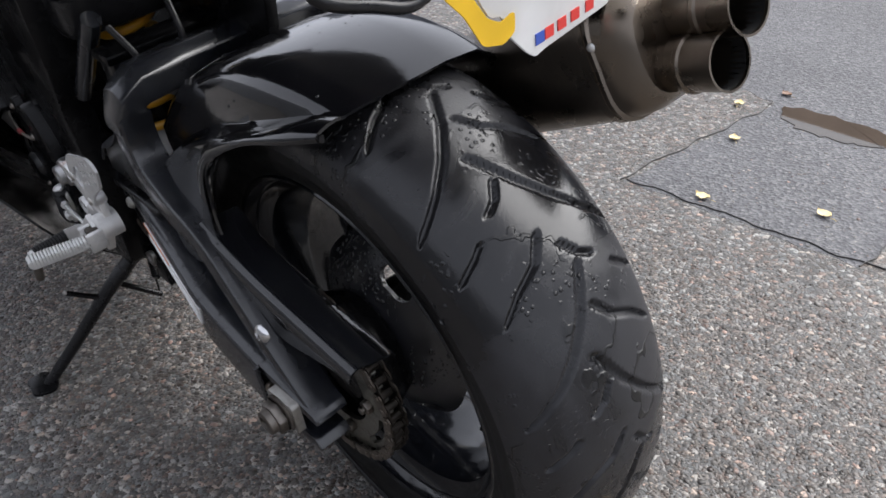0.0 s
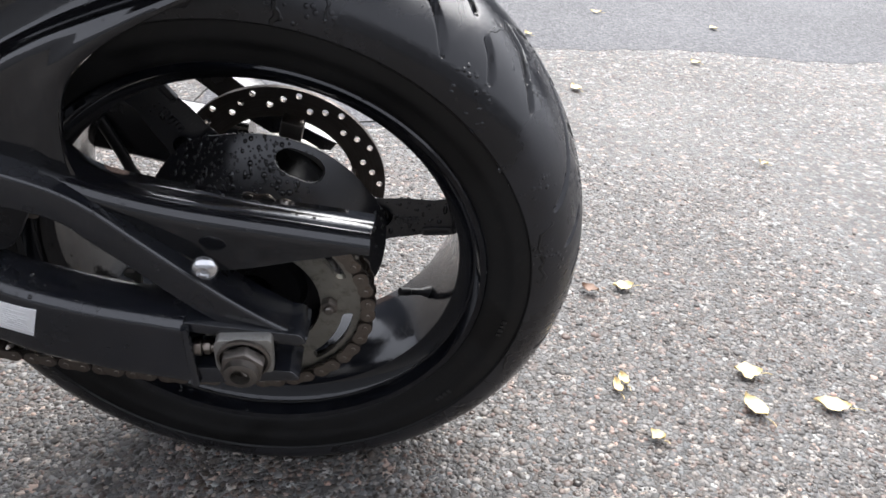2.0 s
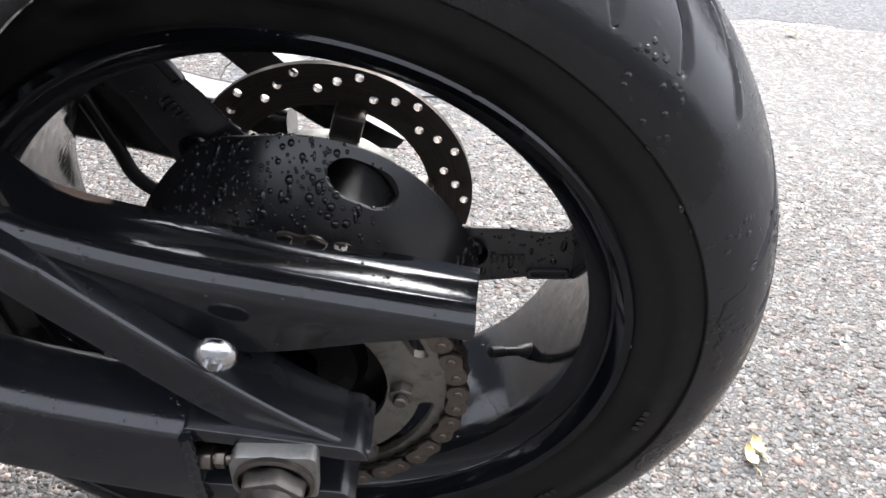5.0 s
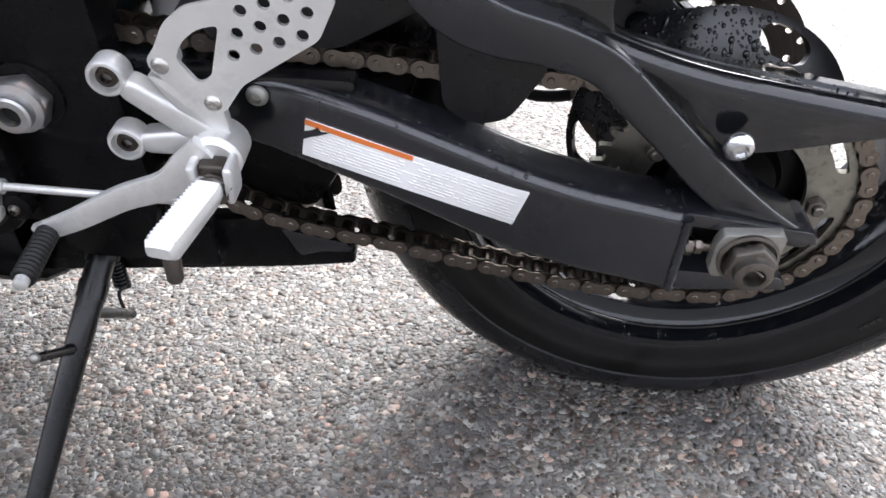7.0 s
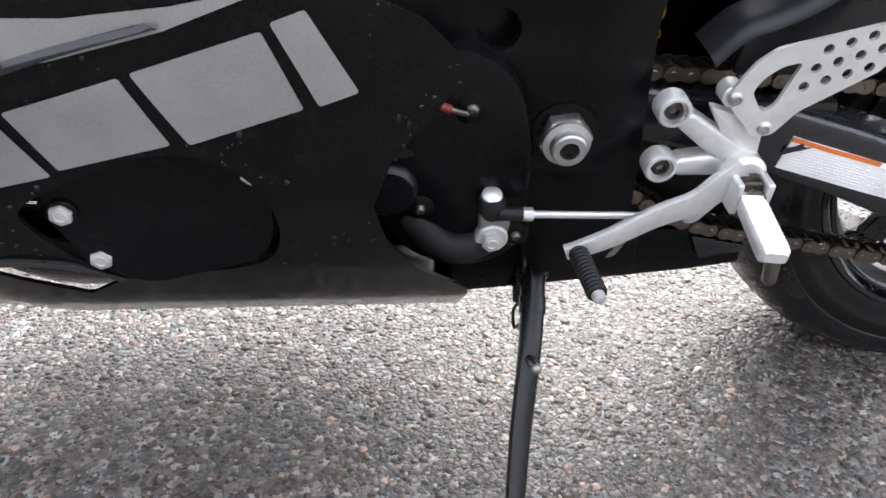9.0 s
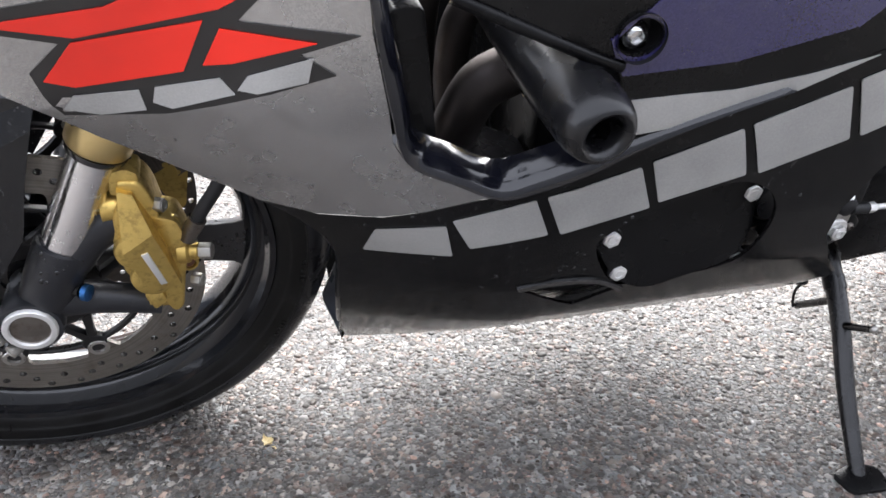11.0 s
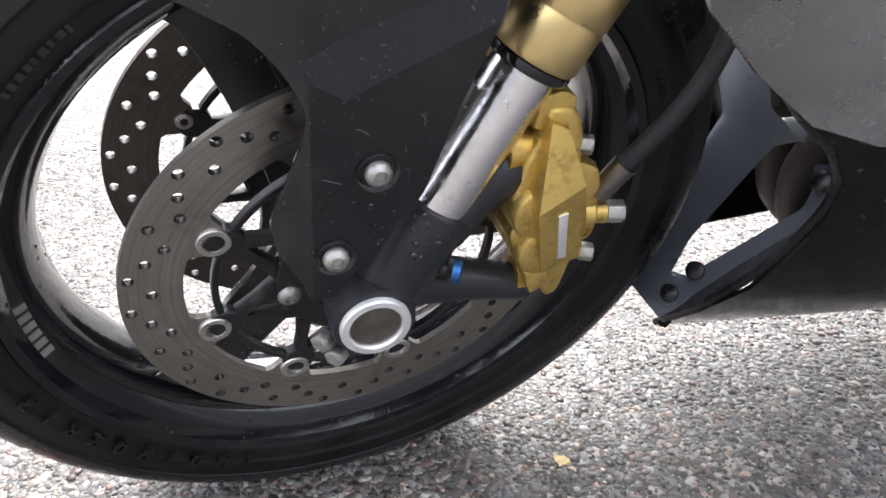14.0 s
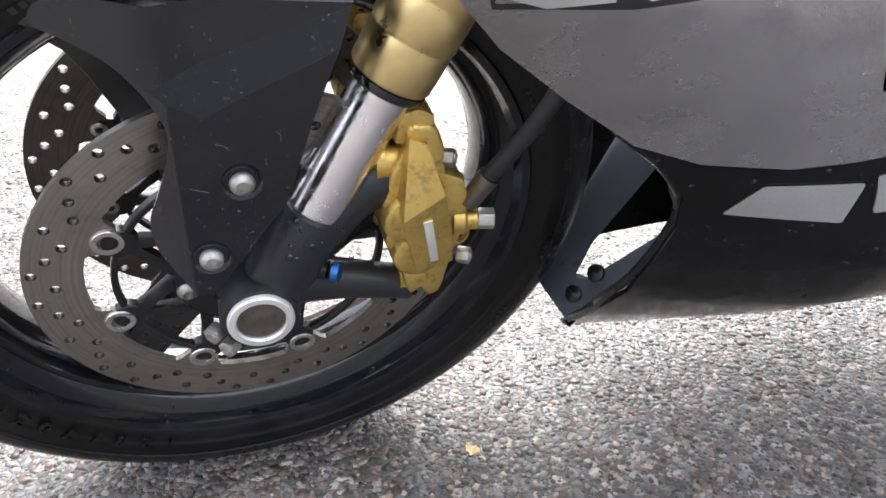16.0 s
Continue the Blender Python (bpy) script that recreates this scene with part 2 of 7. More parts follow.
def asphalt():
    m = Mat("wet_worn_asphalt", (0.1, 0.1, 0.1), 0.45, 0.0, 0.5, 0.06, 0.2)
    warp = m.n.new("ShaderNodeVectorMath")
    warp.operation = "ADD"
    wob = m.n.new("ShaderNodeTexNoise")
    wob.inputs["Scale"].default_value, wob.inputs["Detail"].default_value = 190, 2
    m.link(m.co, wob.inputs["Vector"])
    sc = m.n.new("ShaderNodeVectorMath")
    sc.operation = "SCALE"
    sc.inputs["Scale"].default_value = 0.004
    m.link(wob.outputs["Color"], sc.inputs[0])
    m.link(m.co, warp.inputs[0])
    m.link(sc.outputs[0], warp.inputs[1])
    wv = warp.outputs[0]
    cell = m.voronoi(100, out="Color", warp=wv)
    edge = m.voronoi(100, "DISTANCE_TO_EDGE", warp=wv)
    sep = m.n.new("ShaderNodeSeparateColor")
    m.link(cell, sep.inputs[0])
    tone = m.ramp(sep.outputs[0], (0.0, (0.055, 0.050, 0.045)), (0.3, (0.10, 0.094, 0.088)), (0.62, (0.155, 0.150, 0.145)), (0.82, (0.21, 0.20, 0.19)), (0.97, (0.40, 0.38, 0.35)))
    hue = m.ramp(sep.outputs[1], (0.0, (0.85, 0.92, 0.95)), (0.5, (1.0, 1.0, 1.0)), (0.8, (1.07, 0.99, 0.91)), (0.97, (1.20, 0.92, 0.80)))
    stone = m.mix(1.0, tone, hue, "MULTIPLY")
    joint = m.ramp(edge, (0.0, 1.0), (0.06, 0.6), (0.15, 0.0))
    joint = m.math("MULTIPLY", joint, m.ramp(m.noise(45, 3), (0.35, 0.15), (0.65, 1.0)))
    base = m.mix(m.math("MULTIPLY", joint, 0.75), stone, (0.032, 0.030, 0.028))
    big = m.ramp(m.noise(1.3, 5, 0.6), (0.32, 0.76), (0.68, 1.00))
    base = m.mix(1.0, base, big, "MULTIPLY")
    m.color(base)
    wet = m.noise(3.0, 4, 0.6)
    m.rough(m.math("ADD", m.ramp(wet, (0.35, 0.42), (0.7, 0.60)), m.math("MULTIPLY", sep.outputs[2], 0.12)))
    dome = m.ramp(edge, (0.0, 0.0), (0.12, 0.55), (0.4, 1.0))
    lift = m.math("MULTIPLY", dome, m.math("ADD", m.math("MULTIPLY", sep.outputs[0], 0.6), 0.55))
    m.bump(m.noise(14, 3), 0.004, 0.5)
    m.bump(lift, 0.0036, 0.7)
    m.bump(m.noise(900, 3), 0.0006, 0.4)
    return m


M["asphalt"] = asphalt()
wallm = Mat("weathered_wall_render", (0.13, 0.12, 0.11), 0.85, 0.0, 0.3)
wallm.color(wallm.mix(wallm.noise(0.9, 6, 0.6), (0.105, 0.111, 0.124), (0.165, 0.173, 0.189)))
wallm.bump(wallm.noise(60, 4), 0.003, 0.4)
M["render_wall"] = wallm
bw = Mat("red_brick_wall", (0.30, 0.10, 0.06), 0.85, 0.0, 0.3)
course = bw.n.new("ShaderNodeTexBrick")
course.inputs["Scale"].default_value = 4.0
course.inputs["Color1"].default_value, course.inputs["Color2"].default_value, course.inputs["Mortar"].default_value = (0.60, 0.33, 0.23, 1), (0.52, 0.28, 0.19, 1), (0.58, 0.42, 0.33, 1)
bw.link(bw.co, course.inputs["Vector"])
bw.color(bw.mix(1.0, course.outputs["Color"], bw.ramp(bw.noise(0.6, 5), (0.3, 0.75), (0.7, 1.1)), "MULTIPLY"))
M["brick_wall"] = bw
M["water"] = Mat("puddle_water", (0.045, 0.036, 0.027), 0.02, 0.0, 0.5)
fine = Mat("smooth_wet_asphalt", (0.08, 0.08, 0.085), 0.7, 0.0, 0.25)
speck = fine.ramp(fine.voronoi(120, out="Color"), (0.15, (0.090, 0.090, 0.095)), (0.6, (0.130, 0.130, 0.137)), (0.9, (0.19, 0.188, 0.188)))
fine.color(fine.mix(1.0, speck, fine.ramp(fine.noise(1.1, 5, 0.6), (0.3, 0.78), (0.7, 1.12)), "MULTIPLY"))
fine.bump(fine.voronoi(120), 0.004, 0.9)
M["asphalt_dark"] = fine
M["seam"] = painted("bitumen_seam", (0.075, 0.072, 0.069), 0.6, 0.0, 0.0, 0.0, 0.3)
leaf = Mat("yellow_autumn_leaf", (0.75, 0.55, 0.16), 0.5)
leaf.color(leaf.mix(leaf.noise(60, 4), (0.80, 0.70, 0.42), (0.72, 0.52, 0.22)))
M["leaf"] = leaf
brown = Mat("brown_autumn_leaf", (0.42, 0.17, 0.07), 0.5)
brown.color(brown.mix(brown.noise(60, 4), (0.24, 0.13, 0.075), (0.15, 0.08, 0.045)))
M["leaf_brown"] = brown



def chips():
    """Worn stone chips, each with a tone of its own, under a film of rain."""
    m = Mat("wet_stone_chips", (0.12, 0.12, 0.12), 0.3, 0.0, 0.5)
    own = m.n.new("ShaderNodeNewGeometry").outputs["Random Per Island"]
    tone = m.ramp(own, (0.0, (0.022, 0.019, 0.016)), (0.28, (0.052, 0.046, 0.040)), (0.55, (0.096, 0.089, 0.081)), (0.82, (0.155, 0.146, 0.136)), (0.97, (0.30, 0.28, 0.255)))
    other = m.math("FRACT", m.math("MULTIPLY", own, 37.7))
    hue = m.ramp(other, (0.0, (0.92, 0.95, 0.98)), (0.5, (1.03, 1.0, 0.97)), (0.78, (1.12, 0.99, 0.88)), (0.98, (1.34, 0.92, 0.80)))
    base = m.mix(1.0, tone, hue, "MULTIPLY")
    m.color(m.mix(m.ramp(m.noise(240, 5, 0.65), (0.45, 0.0), (0.75, 0.45)), base, (0.04, 0.036, 0.031)))
    m.rough(m.math("ADD", m.math("MULTIPLY", m.math("FRACT", m.math("MULTIPLY", own, 91.3)), 0.26), 0.26))
    m.bump(m.noise(700, 3), 0.0006, 0.5)
    return m


M["chips"] = chips()

rain = Mat("rain_water", (0.012, 0.012, 0.013), 0.03, 0.0, 0.5)
M["rain"] = rain
M["rust"] = painted("brown_rust", (0.09, 0.035, 0.016), 0.7, 0.0, 0.0, 0.0, 0.4)
# ---- mesh helpers ----
def part(name, bm, material, parent=None, label="", smooth=40, m=None):
    """Links a bmesh as one mesh object under a thing or under a part."""
    me = bpy.data.meshes.new(name)
    bmesh.ops.recalc_face_normals(bm, faces=bm.faces[:])
    if smooth:
        lim = radians(smooth)
        for f in bm.faces:
            f.smooth = True
        for e in bm.edges:
            if len(e.link_faces) == 2 and e.calc_face_angle(0.0) > lim:
                e.smooth = False
    bm.to_mesh(me)
    bm.free()
    mats = material if isinstance(material, (list, tuple)) else [material]
    for k in mats:
        me.materials.append(M[k].m)
    ob = new(name, me)
    if parent is not None:
        ob.parent = parent
    if m is not None:
        ob.matrix_basis = m
    if label:
        ob["label"] = label
    return ob


def again(ob, m, parent=None):
    """Another object on the same mesh."""
    o = new(ob.name.split(".")[0], ob.data)
    o.parent = parent or ob.parent
    o.matrix_basis = m
    if "label" in ob:
        o["label"] = ob["label"]
    return o


def bevel(bm, width, segs=2, angle=30):
    sharp = [e for e in bm.edges if len(e.link_faces) == 2 and e.calc_face_angle(0.0) > radians(angle)]
    if sharp and width:
        bmesh.ops.bevel(bm, geom=sharp, offset=width, segments=segs, profile=0.5, affect="EDGES", clamp_overlap=True)
    return bm


def smooth_line(pts, n=6, closed=False):
    """A Catmull-Rom curve through points."""
    p = [Vector(q) for q in pts]
    out = []
    cnt = len(p) if closed else len(p) - 1
    for i in range(cnt):
        if closed:
            a, b, c, d = p[i - 1], p[i], p[(i + 1) % len(p)], p[(i + 2) % len(p)]
        else:
            a, b, c, d = p[max(i - 1, 0)], p[i], p[i + 1], p[min(i + 2, len(p) - 1)]
        for k in range(n):
            t = k / n
            out.append(0.5 * (2 * b + (c - a) * t + (2 * a - 5 * b + 4 * c - d) * t * t + (3 * b - a - 3 * c + d) * t ** 3))
    if not closed:
        out.append(p[-1])
    return out


def rounded(poly, r=0.006, n=4):
    """A polygon with its corners rounded."""
    out = []
    for i, q in enumerate(poly):
        a, b, c = Vector(poly[i - 1]), Vector(q), Vector(poly[(i + 1) % len(poly)])
        u, v = a - b, c - b
        k = min(r, 0.45 * u.length, 0.45 * v.length)
        s, e = b + u.normalized() * k, b + v.normalized() * k
        for j in range(n + 1):
            t = j / n
            out.append(tuple((1 - t) ** 2 * s + 2 * t * (1 - t) * b + t * t * e))
    return out


def prism(poly, y0, y1, bev=0.0, holes=(), segs=2, lift=None):
    """A plate: an outline in x and z, with holes, between two depths. lift(x, z) moves it in y."""
    bm = bmesh.new()
    rings = [poly, *holes]
    edges = []
    for ring in rings:
        vs = [bm.verts.new((x, 0.0, z)) for x, z in ring]
        edges += [bm.edges.new((vs[i - 1], vs[i])) for i in range(len(vs))]
    if holes:
        bmesh.ops.triangle_fill(bm, edges=edges, use_beauty=True, use_dissolve=False, normal=(0, -1, 0))
    else:
        bm.faces.new([v for v in bm.verts])
    faces = bm.faces[:]
    ext = bmesh.ops.extrude_face_region(bm, geom=faces, use_keep_orig=True)
    for v in bm.verts:
        v.co.y = y0
    for g in ext["geom"]:
        if isinstance(g, bmesh.types.BMVert):
            g.co.y = y1
    bmesh.ops.recalc_face_normals(bm, faces=bm.faces[:])
    if bev:
        rim = [e for e in bm.edges if len(e.link_faces) == 2 and e.calc_face_angle(0.0) > radians(50) and abs(e.verts[0].co.y - y0) < 1e-6 and abs(e.verts[1].co.y - y0) < 1e-6]
        bmesh.ops.bevel(bm, geom=rim, offset=bev, segments=segs, profile=0.5, affect="EDGES", clamp_overlap=True)
    if lift:
        for v in bm.verts:
            v.co.y += lift(v.co.x, v.co.z)
    return bm


def tube(path, r, segs=12, squash=None, caps=True):
    """A round bar along a path; r is one radius or one per point; squash(i) gives the two half-axes."""
    bm = bmesh.new()
    p = [Vector(q) for q in path]
    rad = r if isinstance(r, (list, tuple)) else [r] * len(p)
    rings, side = [], None
    for i, q in enumerate(p):
        d = (p[min(i + 1, len(p) - 1)] - p[max(i - 1, 0)]).normalized()
        if side is None:
            side = d.cross(Vector((0, 1, 0)))
            if side.length < 0.1:
                side = d.cross(Vector((0, 0, 1)))
        side = (side - d * side.dot(d)).normalized()
        up = d.cross(side)
        a, b = (1, 1) if squash is None else squash
        rings.append([bm.verts.new(q + rad[i] * (a * math.cos(t) * side + b * math.sin(t) * up)) for t in (2 * math.pi * k / segs for k in range(segs))])
    for s, e in zip(rings, rings[1:]):
        for k in range(segs):
            bm.faces.new((s[k - 1], s[k], e[k], e[k - 1]))
    if caps:
        bm.faces.new(rings[0])
        bm.faces.new(rings[-1])
    return bm


def lathe(profile, segs=96, closed=True, sweep=(0.0, 360.0)):
    """Turns an outline of (y, r) round the y axis. closed: the outline is a ring."""
    bm = bmesh.new()
    full = abs(sweep[1] - sweep[0]) > 359
    count = segs if full else segs + 1
    rings = []
    for k in range(count):
        a = radians(sweep[0] + (sweep[1] - sweep[0]) * k / segs)
        rings.append([bm.verts.new((r * math.cos(a), y, r * math.sin(a))) for y, r in profile])
    n = len(profile)
    for k in range(segs):
        s, e = rings[k], rings[(k + 1) % count]
        for j in range(n if closed else n - 1):
            bm.faces.new((s[j], s[(j + 1) % n], e[(j + 1) % n], e[j]))
    if not full and closed:
        bm.faces.new(rings[0])
        bm.faces.new(rings[-1])
    bmesh.ops.remove_doubles(bm, verts=bm.verts[:], dist=1e-6)
    return bm


def turned(at, d, outline, segs=24):
    """A turned piece: an outline of (distance along d, radius), its axis through at along d."""
    bm = lathe([(s, max(r, 1e-5)) for s, r in outline], segs, closed=False)
    rot = Vector((0, 1, 0)).rotation_difference(Vector(d).normalized()).to_matrix().to_4x4()
    bmesh.ops.transform(bm, matrix=Matrix.Translation(at) @ rot, verts=bm.verts)
    return bm


def cyl(at, d, r, length, edge=0.001, segs=20):
    e = min(edge, r * 0.4, length * 0.4)
    return turned(at, d, [(0, 0), (0, r - e), (e, r), (length - e, r), (length, r - e), (length, 0)], segs)


def hexa(at, d, r, length, spin=0.0, hole=0.0):
    """A hexagon nut or bolt head, its base at at."""
    bm = bmesh.new()
    low = [bm.verts.new((r * math.cos(radians(60 * k + spin)), 0, r * math.sin(radians(60 * k + spin)))) for k in range(6)]
    bm.faces.new(low)
    ext = bmesh.ops.extrude_face_region(bm, geom=bm.faces[:], use_keep_orig=True)
    bmesh.ops.translate(bm, vec=(0, length, 0), verts=[g for g in ext["geom"] if isinstance(g, bmesh.types.BMVert)])
    bmesh.ops.recalc_face_normals(bm, faces=bm.faces[:])
    bevel(bm, r * 0.12, 2)
    if hole:
        join(bm, turned((0, length, 0), (0, 1, 0), [(0, hole * 1.25), (0.0008, hole * 1.2), (0.0008, hole), (-length * 0.2, hole * 0.95), (-length * 0.2, 0)], 18))
    rot = Vector((0, 1, 0)).rotation_difference(Vector(d).normalized()).to_matrix().to_4x4()
    bmesh.ops.transform(bm, matrix=Matrix.Translation(at) @ rot, verts=bm.verts)
    return bm


def button(at, d, r, h=None, socket=True):
    """A domed screw head with a hexagon socket."""
    h = h or r * 0.62
    ring = [(0, 0), (0, r), (h * 0.35, r * 0.98), (h * 0.75, r * 0.8), (h, r * 0.48)]
    ring += [(h * 0.45, r * 0.42), (h * 0.45, 0)] if socket else [(h * 1.05, 0)]
    return turned(at, d, ring, 20)


def join(bm, *others):
    for o in others:
        me = bpy.data.meshes.new("tmp")
        o.to_mesh(me)
        o.free()
        bm.from_mesh(me)
        bpy.data.meshes.remove(me)
    return bm


def box(lo, hi, bev=0.002, segs=2):
    bm = bmesh.new()
    bmesh.ops.create_cube(bm, size=1.0)
    for v in bm.verts:
        v.co = Vector((lo[i] + (hi[i] - lo[i]) * (v.co[i] + 0.5) for i in range(3)))
    return bevel(bm, bev, segs)


def move(bm, m):
    bmesh.ops.transform(bm, matrix=m, verts=bm.verts)
    return bm


def loft(sections, closed=True, caps=True):
    """A skin through rings of points."""
    bm = bmesh.new()
    rings = [[bm.verts.new(q) for q in s] for s in sections]
    n = len(rings[0])
    for s, e in zip(rings, rings[1:]):
        for k in range(n if closed else n - 1):
            bm.faces.new((s[k], s[(k + 1) % n], e[(k + 1) % n], e[k]))
    if caps and closed:
        bm.faces.new(rings[0])
        bm.faces.new(rings[-1])
    return bm


def ribbon(rows, thick):
    """A bent plate through rows of points, thickened along its normals."""
    bm = loft(rows, closed=False, caps=False)
    bmesh.ops.recalc_face_normals(bm, faces=bm.faces[:])
    bm.normal_update()
    base = [(v, v.co.copy(), v.normal.copy()) for v in bm.verts]
    ext = bmesh.ops.extrude_face_region(bm, geom=bm.faces[:], use_keep_orig=True)
    made = [g for g in ext["geom"] if isinstance(g, bmesh.types.BMVert)]
    look_up = {tuple(round(c, 6) for c in co): nrm for _, co, nrm in base}
    for v in made:
        nrm = look_up.get(tuple(round(c, 6) for c in v.co))
        if nrm is not None:
            v.co += nrm * thick
    return bm


# The side of the fairing: how far out it stands at a place along it.
SIDE_Z = (0.05, 0.13, 0.20, 0.27, 0.34, 0.42, 0.50, 0.60, 0.75, 1.0)
SIDE_Y = (0.05, 0.09, 0.16, 0.22, 0.257, 0.281, 0.295, 0.303, 0.30, 0.28)


def side_y(x, z):
    b = float(np.interp(z, SIDE_Z, SIDE_Y))
    d = max(0.0, -0.95 - x) / 0.15
    w = min(1.0, max(0.25, (0.62 - z) / 0.25))
    return -b * max(0.3, 1 - 0.18 * w * d ** 1.3)


def skin(poly, out=0.0, thick=0.003, holes=(), step=0.02, shape=side_y, creases=()):
    """A panel of the fairing: an outline in x and z laid on the side's curve."""
    bm = bmesh.new()
    edges = []
    for ring in [poly, *holes]:
        vs = [bm.verts.new((x, 0.0, z)) for x, z in ring]
        edges += [bm.edges.new((vs[i - 1], vs[i])) for i in range(len(vs))]
    bmesh.ops.triangle_fill(bm, edges=edges, use_beauty=True, use_dissolve=False, normal=(0, -1, 0))
    for axis, k in (((1, 0, 0), 0), ((0, 0, 1), 2)):
        lo, hi = min(v.co[k] for v in bm.verts), max(v.co[k] for v in bm.verts)
        c = lo + step
        while c < hi:
            bmesh.ops.bisect_plane(bm, geom=bm.verts[:] + bm.edges[:] + bm.faces[:], plane_co=tuple(c * q for q in axis), plane_no=axis)
            c += step
    for (px, pz), (nx, nz) in creases:
        bmesh.ops.bisect_plane(bm, geom=bm.verts[:] + bm.edges[:] + bm.faces[:], plane_co=(px, 0, pz), plane_no=(nx, 0, nz))
    bmesh.ops.remove_doubles(bm, verts=bm.verts[:], dist=1e-5)
    ext = bmesh.ops.extrude_face_region(bm, geom=bm.faces[:], use_keep_orig=True)
    inner = {g for g in ext["geom"] if isinstance(g, bmesh.types.BMVert)}
    for v in bm.verts:
        v.co.y = shape(v.co.x, v.co.z) - out + (thick if v in inner else 0.0)
    return bm


# ---- ground ----
def ground_sheet():
    bm = bmesh.new()
    xs = [-400, -60, -12, -4, -2.4, -1.2, 0, 1.2, 2.4, 4, 12, 60, 400]
    ys = [-400, -60, -12, -4, -2, -1, 0, 1, 2, 3.4, 6, 14, 60, 400]
    grid = [[bm.verts.new((x, y, 0)) for y in ys] for x in xs]
    for a, b in zip(grid, grid[1:]):
        for k in range(len(ys) - 1):
            bm.faces.new((a[k], b[k], b[k + 1], a[k + 1]))
    return bm


ground = part("ground", ground_sheet(), "asphalt", smooth=0)
tagged(ground, "wet grey-brown asphalt with coarse worn stone chips", "ground", kind="structure")


# an unseen plain wall, added behind the camera to darken the black parts' reflections
back_wall = part("wall_south", box((-26, -6.3, -0.1), (26, -5.9, 3.3), 0.02), "render_wall")
tagged(back_wall, "unseen plain grey wall added to darken reflections", "wall", kind="structure")
# Unseen too: added to dim the far ground's glare and offset the brick's red.
far_wall = part("wall_north", box((-40, 24.0, -0.1), (30, 25.0, 8.0), 0.05), "render_wall")
tagged(far_wall, "unseen plain grey wall added to dim glare from the far side", "wall", kind="structure")
red_wall = part("wall_brick", box((-13, 23.0, -0.1), (-4.4, 23.9, 8.6), 0.05), "brick_wall")
tagged(red_wall, "red-brick wall across the street, mirrored in the puddle", "wall", kind="structure")


def chip_field(x0, x1, y0, y1, pitch, seed, proud=1.0):
    """Thousands of worn stone chips set into the binder, as one mesh."""
    rg = np.random.RandomState(seed)
    gx, gy = np.meshgrid(np.arange(x0, x1, pitch), np.arange(y0, y1, pitch), indexing="ij")
    pos = np.stack([gx.ravel(), gy.ravel()], 1) + rg.uniform(-0.48, 0.48, (gx.size, 2)) * pitch
    edge = np.minimum.reduce([pos[:, 0] - x0, x1 - pos[:, 0], pos[:, 1] - y0, y1 - pos[:, 1]])
    pos = pos[rg.uniform(0, 1, len(pos)) < np.clip(edge / 0.22, 0, 1) * 0.9 + 0.02]
    n = len(pos)
    g = (1 + 5 ** 0.5) / 2
    ico = np.array([(-1, g, 0), (1, g, 0), (-1, -g, 0), (1, -g, 0), (0, -1, g), (0, 1, g), (0, -1, -g), (0, 1, -g), (g, 0, -1), (g, 0, 1), (-g, 0, -1), (-g, 0, 1)]) / (1 + g * g) ** 0.5
    tri = np.array([(0, 11, 5), (0, 5, 1), (0, 1, 7), (0, 7, 10), (0, 10, 11), (1, 5, 9), (5, 11, 4), (11, 10, 2), (10, 7, 6), (7, 1, 8), (3, 9, 4), (3, 4, 2), (3, 2, 6), (3, 6, 8), (3, 8, 9), (4, 9, 5), (2, 4, 11), (6, 2, 10), (8, 6, 7), (9, 8, 1)])
    q = rg.normal(size=(n, 4))
    q /= np.linalg.norm(q, axis=1)[:, None]
    w, x, y, z = q.T
    rot = np.stack([1 - 2 * (y * y + z * z), 2 * (x * y - z * w), 2 * (x * z + y * w), 2 * (x * y + z * w), 1 - 2 * (x * x + z * z), 2 * (y * z - x * w), 2 * (x * z - y * w), 2 * (y * z + x * w), 1 - 2 * (x * x + y * y)], 1).reshape(n, 3, 3)
    size = np.clip(rg.lognormal(math.log(0.0033), 0.34, n), 0.0019, 0.0078)
    shape = size[:, None] * rg.uniform(0.7, 1.3, (n, 3))
    v = ico[None] * (1 + rg.uniform(-0.16, 0.16, (n, 12, 1)))
    v = np.einsum("nij,nkj->nki", rot, v * shape[:, None, :])
    v[:, :, 2] *= 0.62
    top = v[:, :, 2].max(1)
    rise = proud * rg.uniform(0.0004, 0.0028, n) * np.clip(size / 0.0045, 0.6, 1.5)
    v[:, :, 2] += (rise - top)[:, None]
    worn = rise * rg.uniform(0.35, 0.8, n)
    tilt = rg.normal(0, 0.075, (n, 2))
    face = worn[:, None] + v[:, :, 0] * tilt[:, :1] + v[:, :, 1] * tilt[:, 1:]
    v[:, :, 2] = np.minimum(v[:, :, 2], face)
    v[:, :, :2] += pos[:, None, :]
    co = v.reshape(-1, 3)
    f = (tri[None] + 12 * np.arange(n)[:, None, None]).reshape(-1, 3)
    f = f[co[f][:, :, 2].max(1) > -0.0006]
    me = bpy.data.meshes.new("asphalt_chips")
    me.vertices.add(len(co))
    me.vertices.foreach_set("co", co.ravel())
    me.loops.add(f.size)
    me.loops.foreach_set("vertex_index", f.ravel())
    me.polygons.add(len(f))
    me.polygons.foreach_set("loop_start", np.arange(len(f)) * 3)
    me.polygons.foreach_set("loop_total", np.full(len(f), 3))
    me.update(calc_edges=True)
    me.validate()
    me.materials.append(M["chips"].m)
    return me


